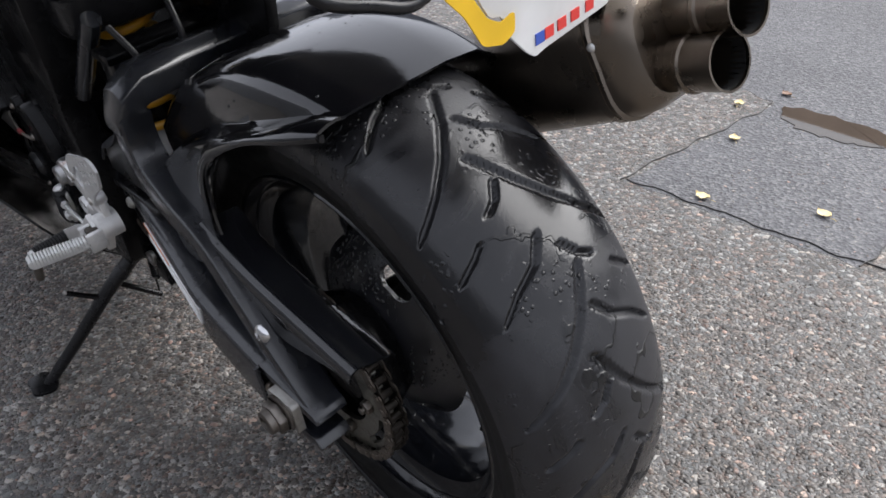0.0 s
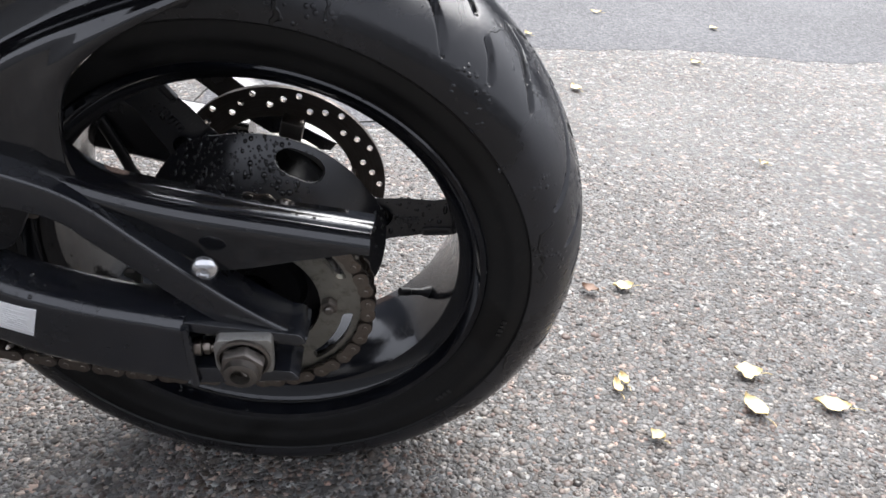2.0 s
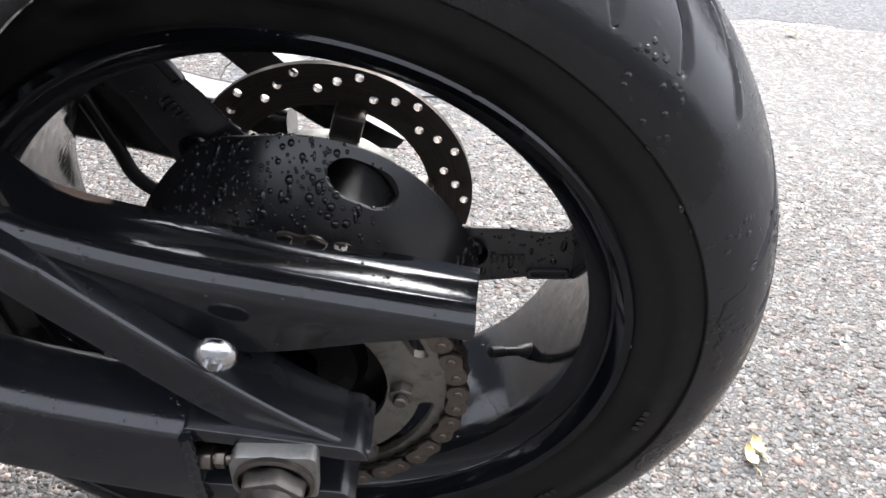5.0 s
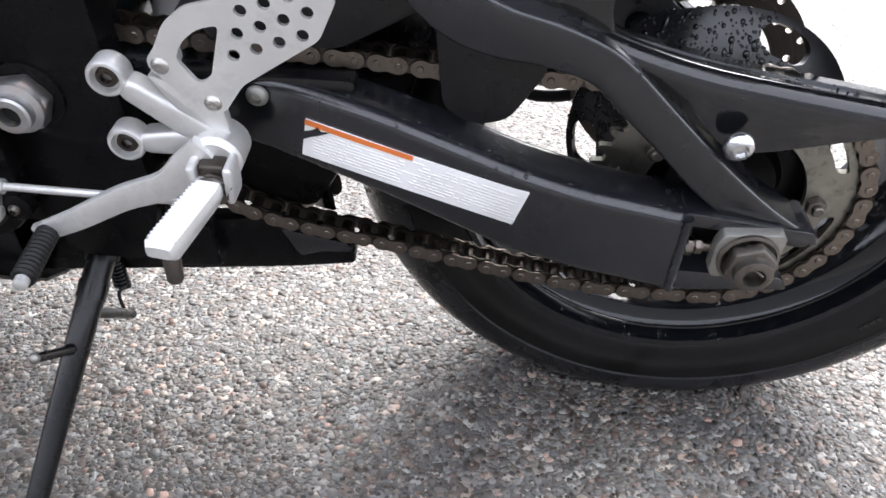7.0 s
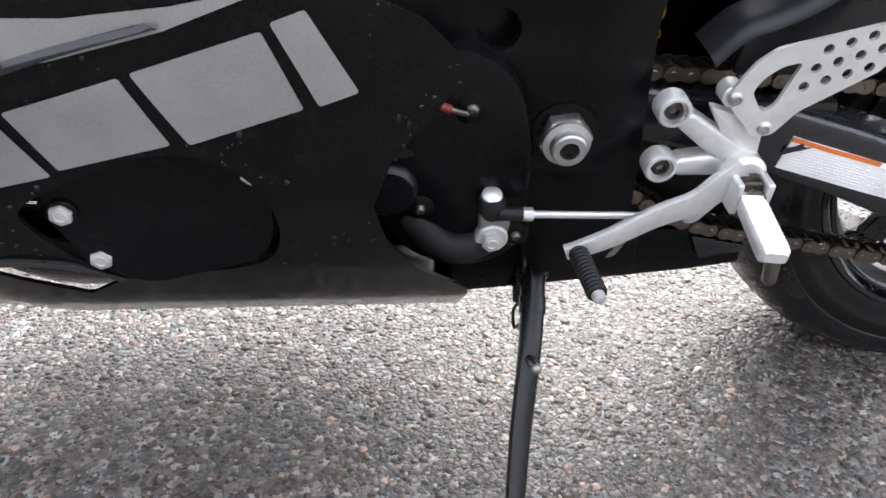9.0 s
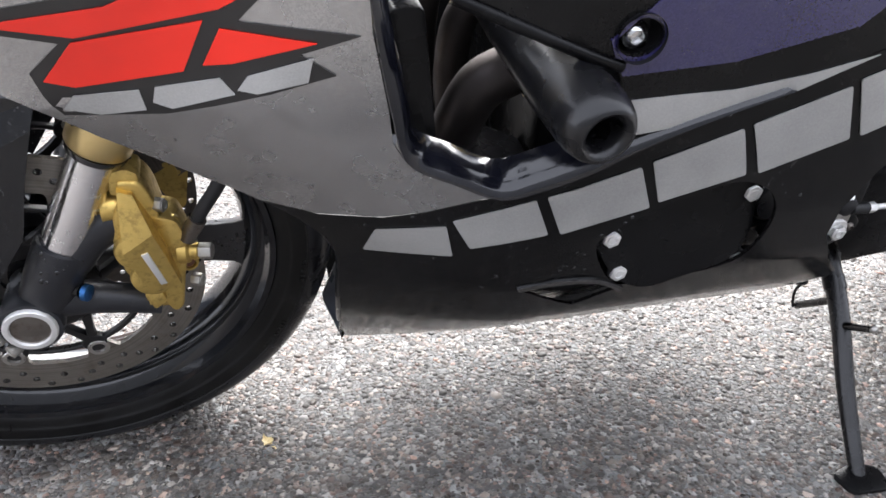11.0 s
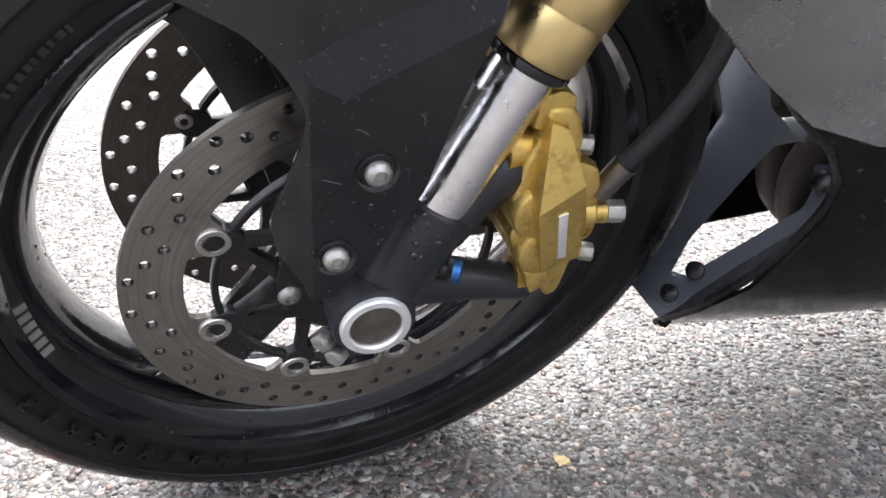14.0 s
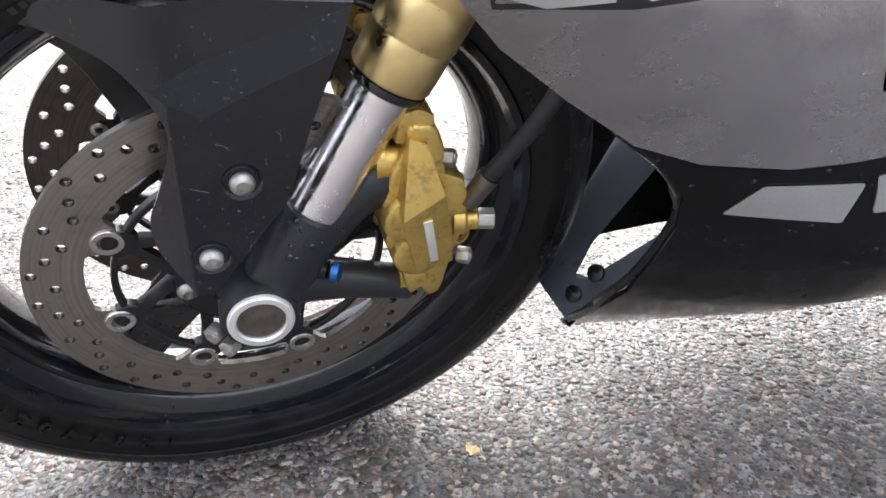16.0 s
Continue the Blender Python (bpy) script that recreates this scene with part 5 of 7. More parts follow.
for k, q in enumerate(lever_line):
    f = k / (len(lever_line) - 1)
    d = (lever_line[min(k + 1, len(lever_line) - 1)] - lever_line[max(k - 1, 0)]).normalized()
    u = Vector((-d.z, 0, d.x)).normalized()
    hw = float(np.interp(f, (0, 0.2, 0.45, 1), (0.0135, 0.0125, 0.0105, 0.0065)))
    ring = rounded([(-hw, -0.004), (hw, -0.004), (hw, 0.004), (-hw, 0.004)], 0.0025, 2)
    secs.append([q + u * a + Vector((0, b, 0)) for a, b in ring])
part("shift_lever", loft(secs), "alu", hanger, "bare gear shift lever", 40)
part("lift_tab", prism([(p[0], p[1]) for p in flat([(-0.472, 0.246), (-0.463, 0.231), (-0.447, 0.233), (-0.437, 0.256), (-0.446, 0.262), (-0.460, 0.256)], 0.006)], -0.134, -0.128, 0.001, [[(-0.457 + 0.0075 * math.cos(a), 0.2435 + 0.0065 * math.sin(a)) for a in np.linspace(0, 2 * math.pi, 17)[:-1]]]), "alu_dull", hanger, "small bare tab with a hole")
toe_a, toe_b = Vector((-0.514, HY - 0.030, 0.312)), Vector((-0.510, HY - 0.078, 0.313))
ribs = []
for k in range(25):
    ribs.append((0.052 * k / 24, 0.0078 + 0.0009 * (k % 2)))
part("toe_rubber", turned(toe_a, toe_b - toe_a, [(0, 0)] + ribs + [(0.053, 0)], 20), "hose", hanger, "ribbed black toe rubber")
part("toe_tip", turned(toe_b, toe_b - toe_a, [(0.003, 0), (0.003, 0.0055), (0.010, 0.005), (0.011, 0.003), (0.011, 0)], 16), "alu", hanger)
link = arm_between((JX, JZ), (-0.412, 0.330), 0.012, 0.009, HY - 0.008, HY + 0.002)
part("link_tab", link, "alu", hanger)
# the same rest on the far side shows over the tail
far = prism([(x - 0.052, z + 0.042) for x, z in heel], HY - 0.009, HY - 0.0055, 0.0, [[(x - 0.052, z + 0.042) for x, z in h] for h in [win, *dots]])
part("far_heel_plate", move(far, Matrix.Scale(-1, 4, (0, 1, 0))), "alu", hanger, "drilled heel plate of the other side", 30)

# suspension strut and its yellow spring
spring = []
for k in range(150):
    a = k * 0.24
    f = k / 149
    spring.append((-0.455 - 0.030 * f + 0.036 * math.cos(a), -0.030 + 0.036 * math.sin(a), 0.417 + 0.190 * f))
shock = part("shock_absorber", cyl((-0.446, -0.030, 0.36), (-0.16, 0, 1), 0.021, 0.28), "black_cast", bike, "rear shock absorber with a yellow coil spring")
part("coil_spring", tube(spring, 0.0068, 10), "yellow", shock, "bright yellow coil spring", 60)
part("orange_band", lathe([(-0.064, 0.0225), (-0.064, 0.0233), (-0.051, 0.0233), (-0.051, 0.0225)], 32), "label_orange", shock, "orange band of the label", 40, Matrix.Translation((-0.452, -0.030, 0.42)) @ Matrix.Rotation(radians(90), 4, "X"))
part("body_label", lathe([(-0.05, 0.0225), (-0.05, 0.0232), (0.02, 0.0232), (0.02, 0.0225)], 32), "label", shock, "", 40, Matrix.Translation((-0.452, -0.030, 0.42)) @ Matrix.Rotation(radians(90), 4, "X"))

# Filler panel, added so that the gap behind the shock stays dark.
inner = prism(flat([(-0.47, 0.64), (-0.20, 0.66), (-0.24, 0.47), (-0.30, 0.425), (-0.345, 0.36), (-0.43, 0.35), (-0.47, 0.46)], 0.02), 0.030, 0.045, 0.003)
part("inner_mudguard", inner, "black_cast", bike, "black filler panel added behind the shock absorber to darken the gap")

relay = part("relay_box", box((-0.374, -0.116, 0.545), (-0.338, 0.060, 0.596), 0.006, 3), "black_plastic", bike, "dusty black relay box behind the shock absorber")
part("lid", box((-0.378, -0.120, 0.590), (-0.332, 0.064, 0.602), 0.003), "black_cast", relay)
for y0, y1, z0, z1 in ((-0.108, -0.060, 0.550, 0.584), (-0.052, -0.010, 0.552, 0.588), (0.000, 0.046, 0.549, 0.582)):
    part("connector", box((-0.338, y0, z0), (-0.326, y1, z1), 0.003), "grey_plastic", relay, "grey plastic connector block")
for a, b, c in (((-0.330, -0.084, 0.580), (-0.318, -0.090, 0.600), (-0.345, -0.100, 0.630)), ((-0.330, -0.030, 0.584), (-0.312, -0.030, 0.606), (-0.350, -0.020, 0.640))):
    part("cable", tube(smooth_line([a, b, c], 6), 0.0042, 10), "hose", relay)
part("stay_bracket", prism(flat([(-0.402, 0.502), (-0.392, 0.521), (-0.352, 0.525), (-0.344, 0.512)], 0.004), -0.042, 0.032, 0.004), "grey_plastic", bike, "grey bracket behind the shock absorber", 40)
part("linkage_tube", tube([(-0.445, 0.0, 0.478), (-0.396, 0.0, 0.481)], 0.008, 14), "alu_dull", bike, "grey tube beside the shock absorber")
part("bright_clamp", prism(flat([(-0.398, 0.494), (-0.375, 0.494), (-0.372, 0.488), (-0.385, 0.483), (-0.396, 0.485)], 0.003), -0.003, 0.003, 0.001), "alu", bike, "small bright clamp beside the shock absorber")

# side stand
stand = new("side_stand")
stand.parent = bike
stand["label"] = "black steel side stand set down on the asphalt"
leg = smooth_line([(-0.524, -0.122, 0.228), (-0.5325, -0.190, 0.1800), (-0.547, -0.262, 0.1160), (-0.5585, -0.335, 0.056)], 12)
part("leg", tube(leg, [float(np.interp(k / (len(leg) - 1), (0, 0.15, 0.6, 1), (0.0130, 0.0122, 0.0105, 0.0086))) for k in range(len(leg))], 18), "black_plastic", stand, "", 50)
part("weld_collar", tube([leg[7], leg[8], leg[9]], 0.0132, 18), "black_plastic", stand)
clevis = [tube(smooth_line([(-0.522 + dx, -0.100, 0.268), (-0.522 + dx, -0.110, 0.244), (-0.526 + dx * 0.6, -0.140, 0.214)], 5), 0.0085, 12) for dx in (-0.011, 0.011)]
part("clevis", join(*clevis), "black_plastic", stand)
part("foot_plate", move(prism(flat([(-0.026, -0.018), (0.022, -0.022), (0.030, 0.010), (0.006, 0.024), (-0.030, 0.014)], 0.010), -0.003, 0.003, 0.001), Matrix.Translation((-0.560, -0.342, 0.0600)) @ Matrix.Rotation(radians(-90 - LEAN), 4, "X")), "black_cast", stand)
part("prop_pin", tube(smooth_line([(-0.535, -0.205, 0.168), (-0.537, -0.222, 0.182), (-0.541, -0.250, 0.206)], 4), [0.0062, 0.006, 0.0055, 0.0048, 0.0044, 0.0042, 0.0042, 0.0042, 0.0042], 12), "black_plastic", stand, "short foot tang of the stand")
part("pin_tip", button((-0.541, -0.250, 0.206), (-0.1, -0.75, 0.65), 0.0048, 0.004, False), "alu_dull", stand)
LUG = Vector((-0.525, -0.1225, 0.124))
part("spring_pin", tube([(-0.531, -0.176, 0.182), LUG], 0.0050, 12), "black_plastic", stand)
UP = Vector((-0.10, 0.16, 0.98)).normalized()
W1 = UP.cross(Vector((1, 0, 0))).normalized()
coil = [LUG + UP * (0.034 + 0.00046 * k) + Vector((1, 0, 0)) * 0.0066 * math.cos(k * 0.7) + W1 * 0.0066 * math.sin(k * 0.7) for k in range(100)]
part("return_spring", tube(coil, 0.0019, 6), "black_plastic", stand, "black coiled return spring")
part("spring_hook", tube(smooth_line([LUG + Vector((-0.006, 0, -0.002)), LUG + Vector((-0.008, 0.002, 0.006)), LUG + UP * 0.026 + Vector((-0.006, 0, 0)), coil[0]], 4), 0.0018, 8), "black_plastic", stand)
part("stand_bracket", prism(flat([(-0.560, 0.300), (-0.495, 0.300), (-0.496, 0.245), (-0.540, 0.240)], 0.008), -0.118, -0.100, 0.004), "black_cast", stand)
part("pivot_bolt", hexa((-0.512, -0.118, 0.262), (0, -1, 0), 0.0095, 0.008, 5), "alu_dull", stand)

# plates under the engine
pan = prism(flat([(-0.62, 0.240), (-0.42, 0.246), (-0.395, 0.250), (-0.369, 0.248), (-0.304, 0.235), (-0.301, 0.203), (-0.353, 0.194), (-0.42, 0.186), (-0.62, 0.165)], 0.004, 2), -0.112, -0.095, 0.003)
under = part("under_tray", pan, "black_cast", bike, "black tray below the engine", 40)
part("tray_fold", prism(flat([(-0.475, 0.250), (-0.425, 0.252), (-0.420, 0.205), (-0.470, 0.202)], 0.004), -0.130, -0.112, 0.003), "black_cast", under)
part("tray_flap", prism(flat([(-0.366, 0.246), (-0.306, 0.233), (-0.303, 0.224), (-0.330, 0.222), (-0.350, 0.215)], 0.003), -0.119, -0.112, 0.002), "black_satin", under, "wet folded flap of the tray")
link_rod = tube([(-0.40, -0.04, 0.20), (-0.33, -0.05, 0.25)], 0.014, 12)
part("linkage", link_rod, "steel_dark", under)
tank_floor = box((-0.62, -0.13, 0.60), (-0.40, 0.13, 0.70), 0.02)
part("battery_box", tank_floor, "black_plastic", bike, "black box under the seat")
for a, b, r in (((-0.56, -0.12, 0.62), (-0.30, -0.11, 0.70), 0.016), ((-0.46, -0.125, 0.52), (-0.36, -0.11, 0.64), 0.012), ((-0.56, 0.125, 0.60), (-0.46, 0.11, 0.70), 0.012)):
    part("subframe_tube", tube([a, b], r, 12), "black_satin", main_frame)

# ---- fairing ----
low_edge = [(-1.114, 0.137), (-0.984, 0.141), (-0.841, 0.146), (-0.70, 0.150), (-0.60, 0.160)]
front_edge = [(-1.273, 0.513), (-1.218, 0.473), (-1.186, 0.445), (-1.160, 0.425), (-1.135, 0.395), (-1.124, 0.360), (-1.124, 0.300), (-1.120, 0.220)]
rear_edge = [(-0.606, 0.285), (-0.645, 0.325), (-0.676, 0.370), (-0.686, 0.412), (-0.674, 0.456), (-0.634, 0.519), (-0.639, 0.536), (-0.660, 0.556)]
seam = [(-0.735, 0.576), (-0.797, 0.548), (-0.860, 0.529), (-0.913, 0.5075), (-0.942, 0.4935), (-1.005, 0.4645), (-1.022, 0.461), (-1.058, 0.445), (-1.092, 0.434), (-1.143, 0.431), (-1.186, 0.4425)]
ring = lambda cx, cz, rx, rz, n=22: [(cx + rx * math.cos(2 * math.pi * k / n), cz + rz * math.sin(2 * math.pi * k / n)) for k in range(n)]
vent = flat([(-0.973, 0.343), (-0.945, 0.356), (-0.900, 0.350), (-0.868, 0.322), (-0.905, 0.290)], 0.006, 3)
cover_out = [(p.x, p.y) for p in smooth_line([(-0.914, 0.394, 0), (-0.906, 0.418, 0), (-0.865, 0.443, 0), (-0.816, 0.461, 0), (-0.780, 0.452, 0), (-0.757, 0.424, 0), (-0.750, 0.380, 0), (-0.764, 0.347, 0), (-0.814, 0.331, 0), (-0.851, 0.324, 0), (-0.886, 0.343, 0)], 4, True)]
lower = [front_edge[k] for k in range(2, 8)] + low_edge + rear_edge + [(-0.70, 0.574)] + seam[:-1]
fairing = part("lower_fairing", skin(lower, 0.0, 0.004, [vent, cover_out], 0.022), "black_flake", bike, "black lower fairing panel with silver letter shapes", 50)
silver_top = [(-1.106, 0.628), (-1.112, 0.70), (-1.13, 0.76), (-1.42, 0.76), (-1.45, 0.66), (-1.40, 0.60), (-1.334, 0.567), (-1.317, 0.555), (-1.286, 0.520), (-1.237, 0.480)]
silver = [(-1.186, 0.4445), (-1.143, 0.433), (-1.092, 0.436), (-1.058, 0.447), (-1.022, 0.463), (-1.008, 0.4665), (-1.045, 0.484), (-1.081, 0.503), (-1.090, 0.520), (-1.094, 0.548), (-1.105, 0.607)] + silver_top
upper = part("upper_fairing", skin(silver, 0.001, 0.004, (), 0.024), "silver", bike, "silver-grey upper fairing panel with a red and black decal", 50)
mid_poly = [(-0.735, 0.578), (-0.797, 0.550), (-0.860, 0.531), (-0.913, 0.5095), (-0.944, 0.583), (-0.967, 0.590), (-1.021, 0.613), (-1.057, 0.628), (-1.10, 0.70), (-0.98, 0.76), (-0.76, 0.76), (-0.66, 0.66), (-0.65, 0.59)]
mid = part("middle_fairing", skin(mid_poly, 0.001, 0.004, [ring(-0.931, 0.600, 0.016, 0.013)], 0.024), "black_flake", bike, "black side fairing panel with violet-blue and silver bands", 50)
# bands of colour and the rim round the duct
part("violet_band", skin([(-0.938, 0.572), (-0.946, 0.586), (-0.952, 0.600), (-0.93, 0.618), (-0.90, 0.645), (-0.80, 0.665), (-0.74, 0.62), (-0.765, 0.598), (-0.854, 0.577)], 0.0024, 0.001, [ring(-0.931, 0.600, 0.017, 0.014)], 0.024), "blue", mid, "violet-blue colour band")
part("silver_band", skin([(-0.931, 0.552), (-0.890, 0.5535), (-0.846, 0.554), (-0.790, 0.562), (-0.736, 0.574), (-0.797, 0.5475), (-0.860, 0.5285), (-0.916, 0.5225)], 0.0026, 0.001, (), 0.02), "silver_decal", mid, "silver stripe")
rim_line = smooth_line([(x, side_y(x, z) - 0.002, z) for x, z in [(-1.108, 0.640), (-1.104, 0.607), (-1.093, 0.548), (-1.080, 0.503), (-1.045, 0.482), (-1.008, 0.4665), (-0.975, 0.478), (-0.942, 0.4935), (-0.913, 0.509), (-0.860, 0.530), (-0.797, 0.550)]], 6)
duct = []
for q in rim_line:
    to = (Vector((-1.0, q.y, 0.575)) - q).normalized()
    duct.append([q + Vector((0, -0.002, 0)), q + to * 0.005 + Vector((0, -0.001, 0)), q + to * 0.011 + Vector((0, 0.008, 0)), q + to * 0.013 + Vector((0, 0.030, 0))])
part("duct_rim", ribbon(duct, 0.003), "navy", upper, "glossy dark rim of the side duct", 60)
top_rim = smooth_line([(x, side_y(x, z) - 0.002, z) for x, z in [(-1.057, 0.630), (-1.021, 0.614), (-0.967, 0.590), (-0.940, 0.580)]], 5)
part("duct_brow", tube(top_rim, 0.0045, 10), "black_cast", mid)

# plain slanted shapes stand for the maker's letters
shapes = [
    [(-1.106, 0.384), (-1.098, 0.418), (-1.044, 0.429), (-1.034, 0.388)],
    [(-1.040, 0.436), (-0.980, 0.463), (-0.964, 0.424), (-1.022, 0.401)],
    [(-0.972, 0.466), (-0.902, 0.490), (-0.882, 0.444), (-0.954, 0.424)],
    [(-0.894, 0.494), (-0.826, 0.518), (-0.806, 0.470), (-0.876, 0.449)],
    [(-0.819, 0.521), (-0.746, 0.548), (-0.726, 0.498), (-0.795, 0.470)],
    [(-0.741, 0.553), (-0.722, 0.561), (-0.694, 0.510), (-0.717, 0.500)],
]
for poly in shapes:
    part("silver_shape", skin(flat(poly, 0.002, 2), 0.0016, 0.001, (), 0.02), "silver_decal", fairing, "plain silver decal shape")
part("decal_ground", skin([(-1.345, 0.618), (-1.28, 0.630), (-1.20, 0.66), (-1.14, 0.66), (-1.185, 0.616), (-1.112, 0.606), (-1.150, 0.594), (-1.128, 0.579), (-1.170, 0.566), (-1.236, 0.551), (-1.300, 0.549), (-1.308, 0.566), (-1.312, 0.582), (-1.290, 0.602), (-1.330, 0.608)], 0.0022, 0.001, (), 0.02), "decal_black", upper, "black outline of the decal")
for poly in ([(-1.335, 0.613), (-1.280, 0.606), (-1.195, 0.624), (-1.160, 0.642), (-1.225, 0.640), (-1.26, 0.625)], [(-1.283, 0.603), (-1.205, 0.617), (-1.221, 0.584), (-1.287, 0.573), (-1.305, 0.577)], [(-1.196, 0.612), (-1.139, 0.602), (-1.191, 0.589), (-1.209, 0.588)]):
    part("red_shape", skin(poly, 0.0036, 0.001, (), 0.02), "red", upper, "plain red decal shape")
for poly in ([(-1.298, 0.557), (-1.290, 0.567), (-1.250, 0.571), (-1.248, 0.556), (-1.277, 0.551)], [(-1.243, 0.562), (-1.240, 0.573), (-1.200, 0.579), (-1.192, 0.567), (-1.232, 0.557)], [(-1.190, 0.570), (-1.183, 0.580), (-1.142, 0.592), (-1.146, 0.575), (-1.178, 0.567)]):
    part("grey_shape", skin(poly, 0.0036, 0.001, (), 0.02), "silver_decal", upper, "plain silver decal shape")

# fastener of the side panel
part("recess", turned((-0.931, -0.290, 0.600), (0, -1, 0), [(0, 0), (0, 0.013), (0.016, 0.0175), (0.018, 0.0175)], 28), "black_plastic", mid)
part("panel_screw", button((-0.931, -0.292, 0.598), (0, -1, 0), 0.0105, 0.008), "chrome", mid, "bright panel screw")

# generator cover in its opening
part("generator_cover", skin([(x * 0.93 + -0.832 * 0.07, z * 0.93 + 0.390 * 0.07) for x, z in cover_out], -0.004, 0.02, (), 0.02, lambda x, z: -0.262), "black_cast", engine, "matt black round generator cover", 40)
# black skin painted as the shade round and behind the cover
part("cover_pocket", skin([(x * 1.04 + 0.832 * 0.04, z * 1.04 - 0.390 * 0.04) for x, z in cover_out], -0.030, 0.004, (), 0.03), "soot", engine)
for x, y, z in ((-0.895, -0.259, 0.394), (-0.879, -0.255, 0.350), (-0.751, -0.246, 0.339), (-0.766, -0.256, 0.425)):
    part("cover_lug", cyl((x, y + 0.02, z), (0, -1, 0), 0.011, 0.022), "black_cast", engine)
    part("cover_bolt", hexa((x, y + 0.003, z), (0, -1, 0), 0.0085, 0.008, 10, 0.0038), "alu", engine, "bright hexagon bolt")
# black skin painted as the shade inside the vent
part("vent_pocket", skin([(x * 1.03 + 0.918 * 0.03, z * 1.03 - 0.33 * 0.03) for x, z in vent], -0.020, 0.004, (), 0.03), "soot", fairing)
part("vent_lip", tube(smooth_line([(x, side_y(x, z) - 0.001, z) for x, z in [(-0.973, 0.343), (-0.940, 0.352), (-0.900, 0.346), (-0.868, 0.322)]], 4), 0.0035, 8), "black_gloss", fairing)

# crash bobbin
SB = Vector((-0.966, -0.352, 0.556))
bob = turned((-0.985, -0.150, 0.572), SB - Vector((-0.985, -0.150, 0.572)), [(0, 0), (0, 0.020), (0.060, 0.024), (0.130, 0.0272), (0.176, 0.0270), (0.188, 0.0262), (0.197, 0.0242), (0.2025, 0.0212), (0.2040, 0.0180), (0.2025, 0.0150), (0.198, 0.0130), (0.190, 0.0118), (0.150, 0.0114), (0.150, 0)], 48)
part("crash_bobbin", bob, "black_plastic", bike, "matt black plastic crash bobbin", 50)
# black end disc painted as the shade down the bobbin's bore
part("bobbin_bore", turned(SB + (SB - Vector((-0.985, -0.150, 0.572))).normalized() * -0.052, SB - Vector((-0.985, -0.150, 0.572)), [(0, 0), (0.001, 0.0128)], 24), "soot", bike)

# exhaust header pipes and radiator seen through the duct
pipes = [[(-0.940, -0.150, 0.512), (-0.965, -0.155, 0.507), (-0.990, -0.155, 0.494), (-1.004, -0.150, 0.465), (-1.008, -0.135, 0.430), (-1.008, -0.100, 0.360), (-1.000, -0.070, 0.285), (-0.95, -0.06, 0.215), (-0.80, -0.05, 0.19)]]
for dx, y in ((0.035, 0.02), (0.02, 0.11)):
    pipes.append([(-0.940 + dx, y + 0.02, 0.512), (-0.965 + dx, y, 0.505), (-0.995 + dx, y, 0.485), (-1.005 + dx, y, 0.44), (-1.00 + dx, y + 0.01, 0.37), (-0.97 + dx, y + 0.03, 0.28), (-0.92, y * 0.6, 0.215), (-0.80, y * 0.4, 0.19)])
for k, line in enumerate(pipes):
    part("header_pipe", tube(smooth_line(line, 6), 0.0225 if k == 0 else 0.0185, 20), "header", engine, "heat-stained exhaust header pipe", 60)
part("pipe_flange", lathe([(-0.003, 0.018), (-0.003, 0.029), (0.003, 0.029), (0.003, 0.018)], 28), "gold_tube", engine, "", 40, Matrix.Translation((-0.948, -0.152, 0.511)) @ Matrix.Rotation(radians(78), 4, "Z"))
rad = box((-1.085, -0.17, 0.46), (-1.055, 0.17, 0.70), 0.004)
radiator = part("radiator", rad, "black_cast", bike, "black radiator behind the front wheel")
for k in range(40):
    part("radiator_fin", box((-1.089, -0.168, 0.464 + 0.0058 * k), (-1.085, 0.168, 0.4662 + 0.0058 * k), 0.0), "black_satin", radiator)
part("inner_panel", prism(flat([(-1.085, 0.60), (-1.06, 0.60), (-1.045, 0.47), (-1.035, 0.435), (-1.06, 0.44)], 0.006), -0.235, -0.18, 0.003), "black_cast", upper)
part("inner_duct", prism(flat([(-1.05, 0.440), (-0.99, 0.432), (-0.93, 0.404), (-0.90, 0.36), (-1.06, 0.36)], 0.01), -0.20, -0.10, 0.008), "black_plastic", fairing)
right = [(x, z - 0.03) if (x, z) in low_edge[:3] else (x, z) for x, z in lower]
part("right_lower_panel", skin(right, 0.0, 0.004, (), 0.05, lambda x, z: -side_y(x, z)), "black_flake", fairing)
part("right_upper_panel", skin(silver, 0.0, 0.004, (), 0.06, lambda x, z: -side_y(x, z)), "silver", upper)

part("header_pipe", tube(smooth_line([(-0.97, 0.0, 0.30), (-0.962, 0.0, 0.255), (-0.942, 0.0, 0.215), (-0.89, 0.0, 0.178), (-0.80, 0.0, 0.165)], 6), 0.023, 20), "header", engine, "heat-stained exhaust header pipe", 60)

# Added panel that blocks the bright ground behind the vent.
part("vent_liner", skin([(-1.0, 0.33), (-0.95, 0.385), (-0.88, 0.38), (-0.83, 0.32), (-0.83, 0.20), (-0.98, 0.20)], -0.035, 0.003, (), 0.04), "black_plastic", fairing)

# belly and the bracket in its open front
belly_rows = []
for x, z in low_edge[2:]:
    y = side_y(x, z)
    belly_rows.append([(x, y + 0.001, z), (x, y * 0.7, z - 0.022), (x, 0, z - 0.030), (x, -y * 0.7, z - 0.022), (x, -y - 0.001, z)])
part("belly_pan", ribbon(belly_rows, 0.003), "black_flake", fairing, "", 60)
def stay_y(x, z):
    return -0.0667 - 2.376 * (x + 1.1) + 1.27 * (z - 0.2)


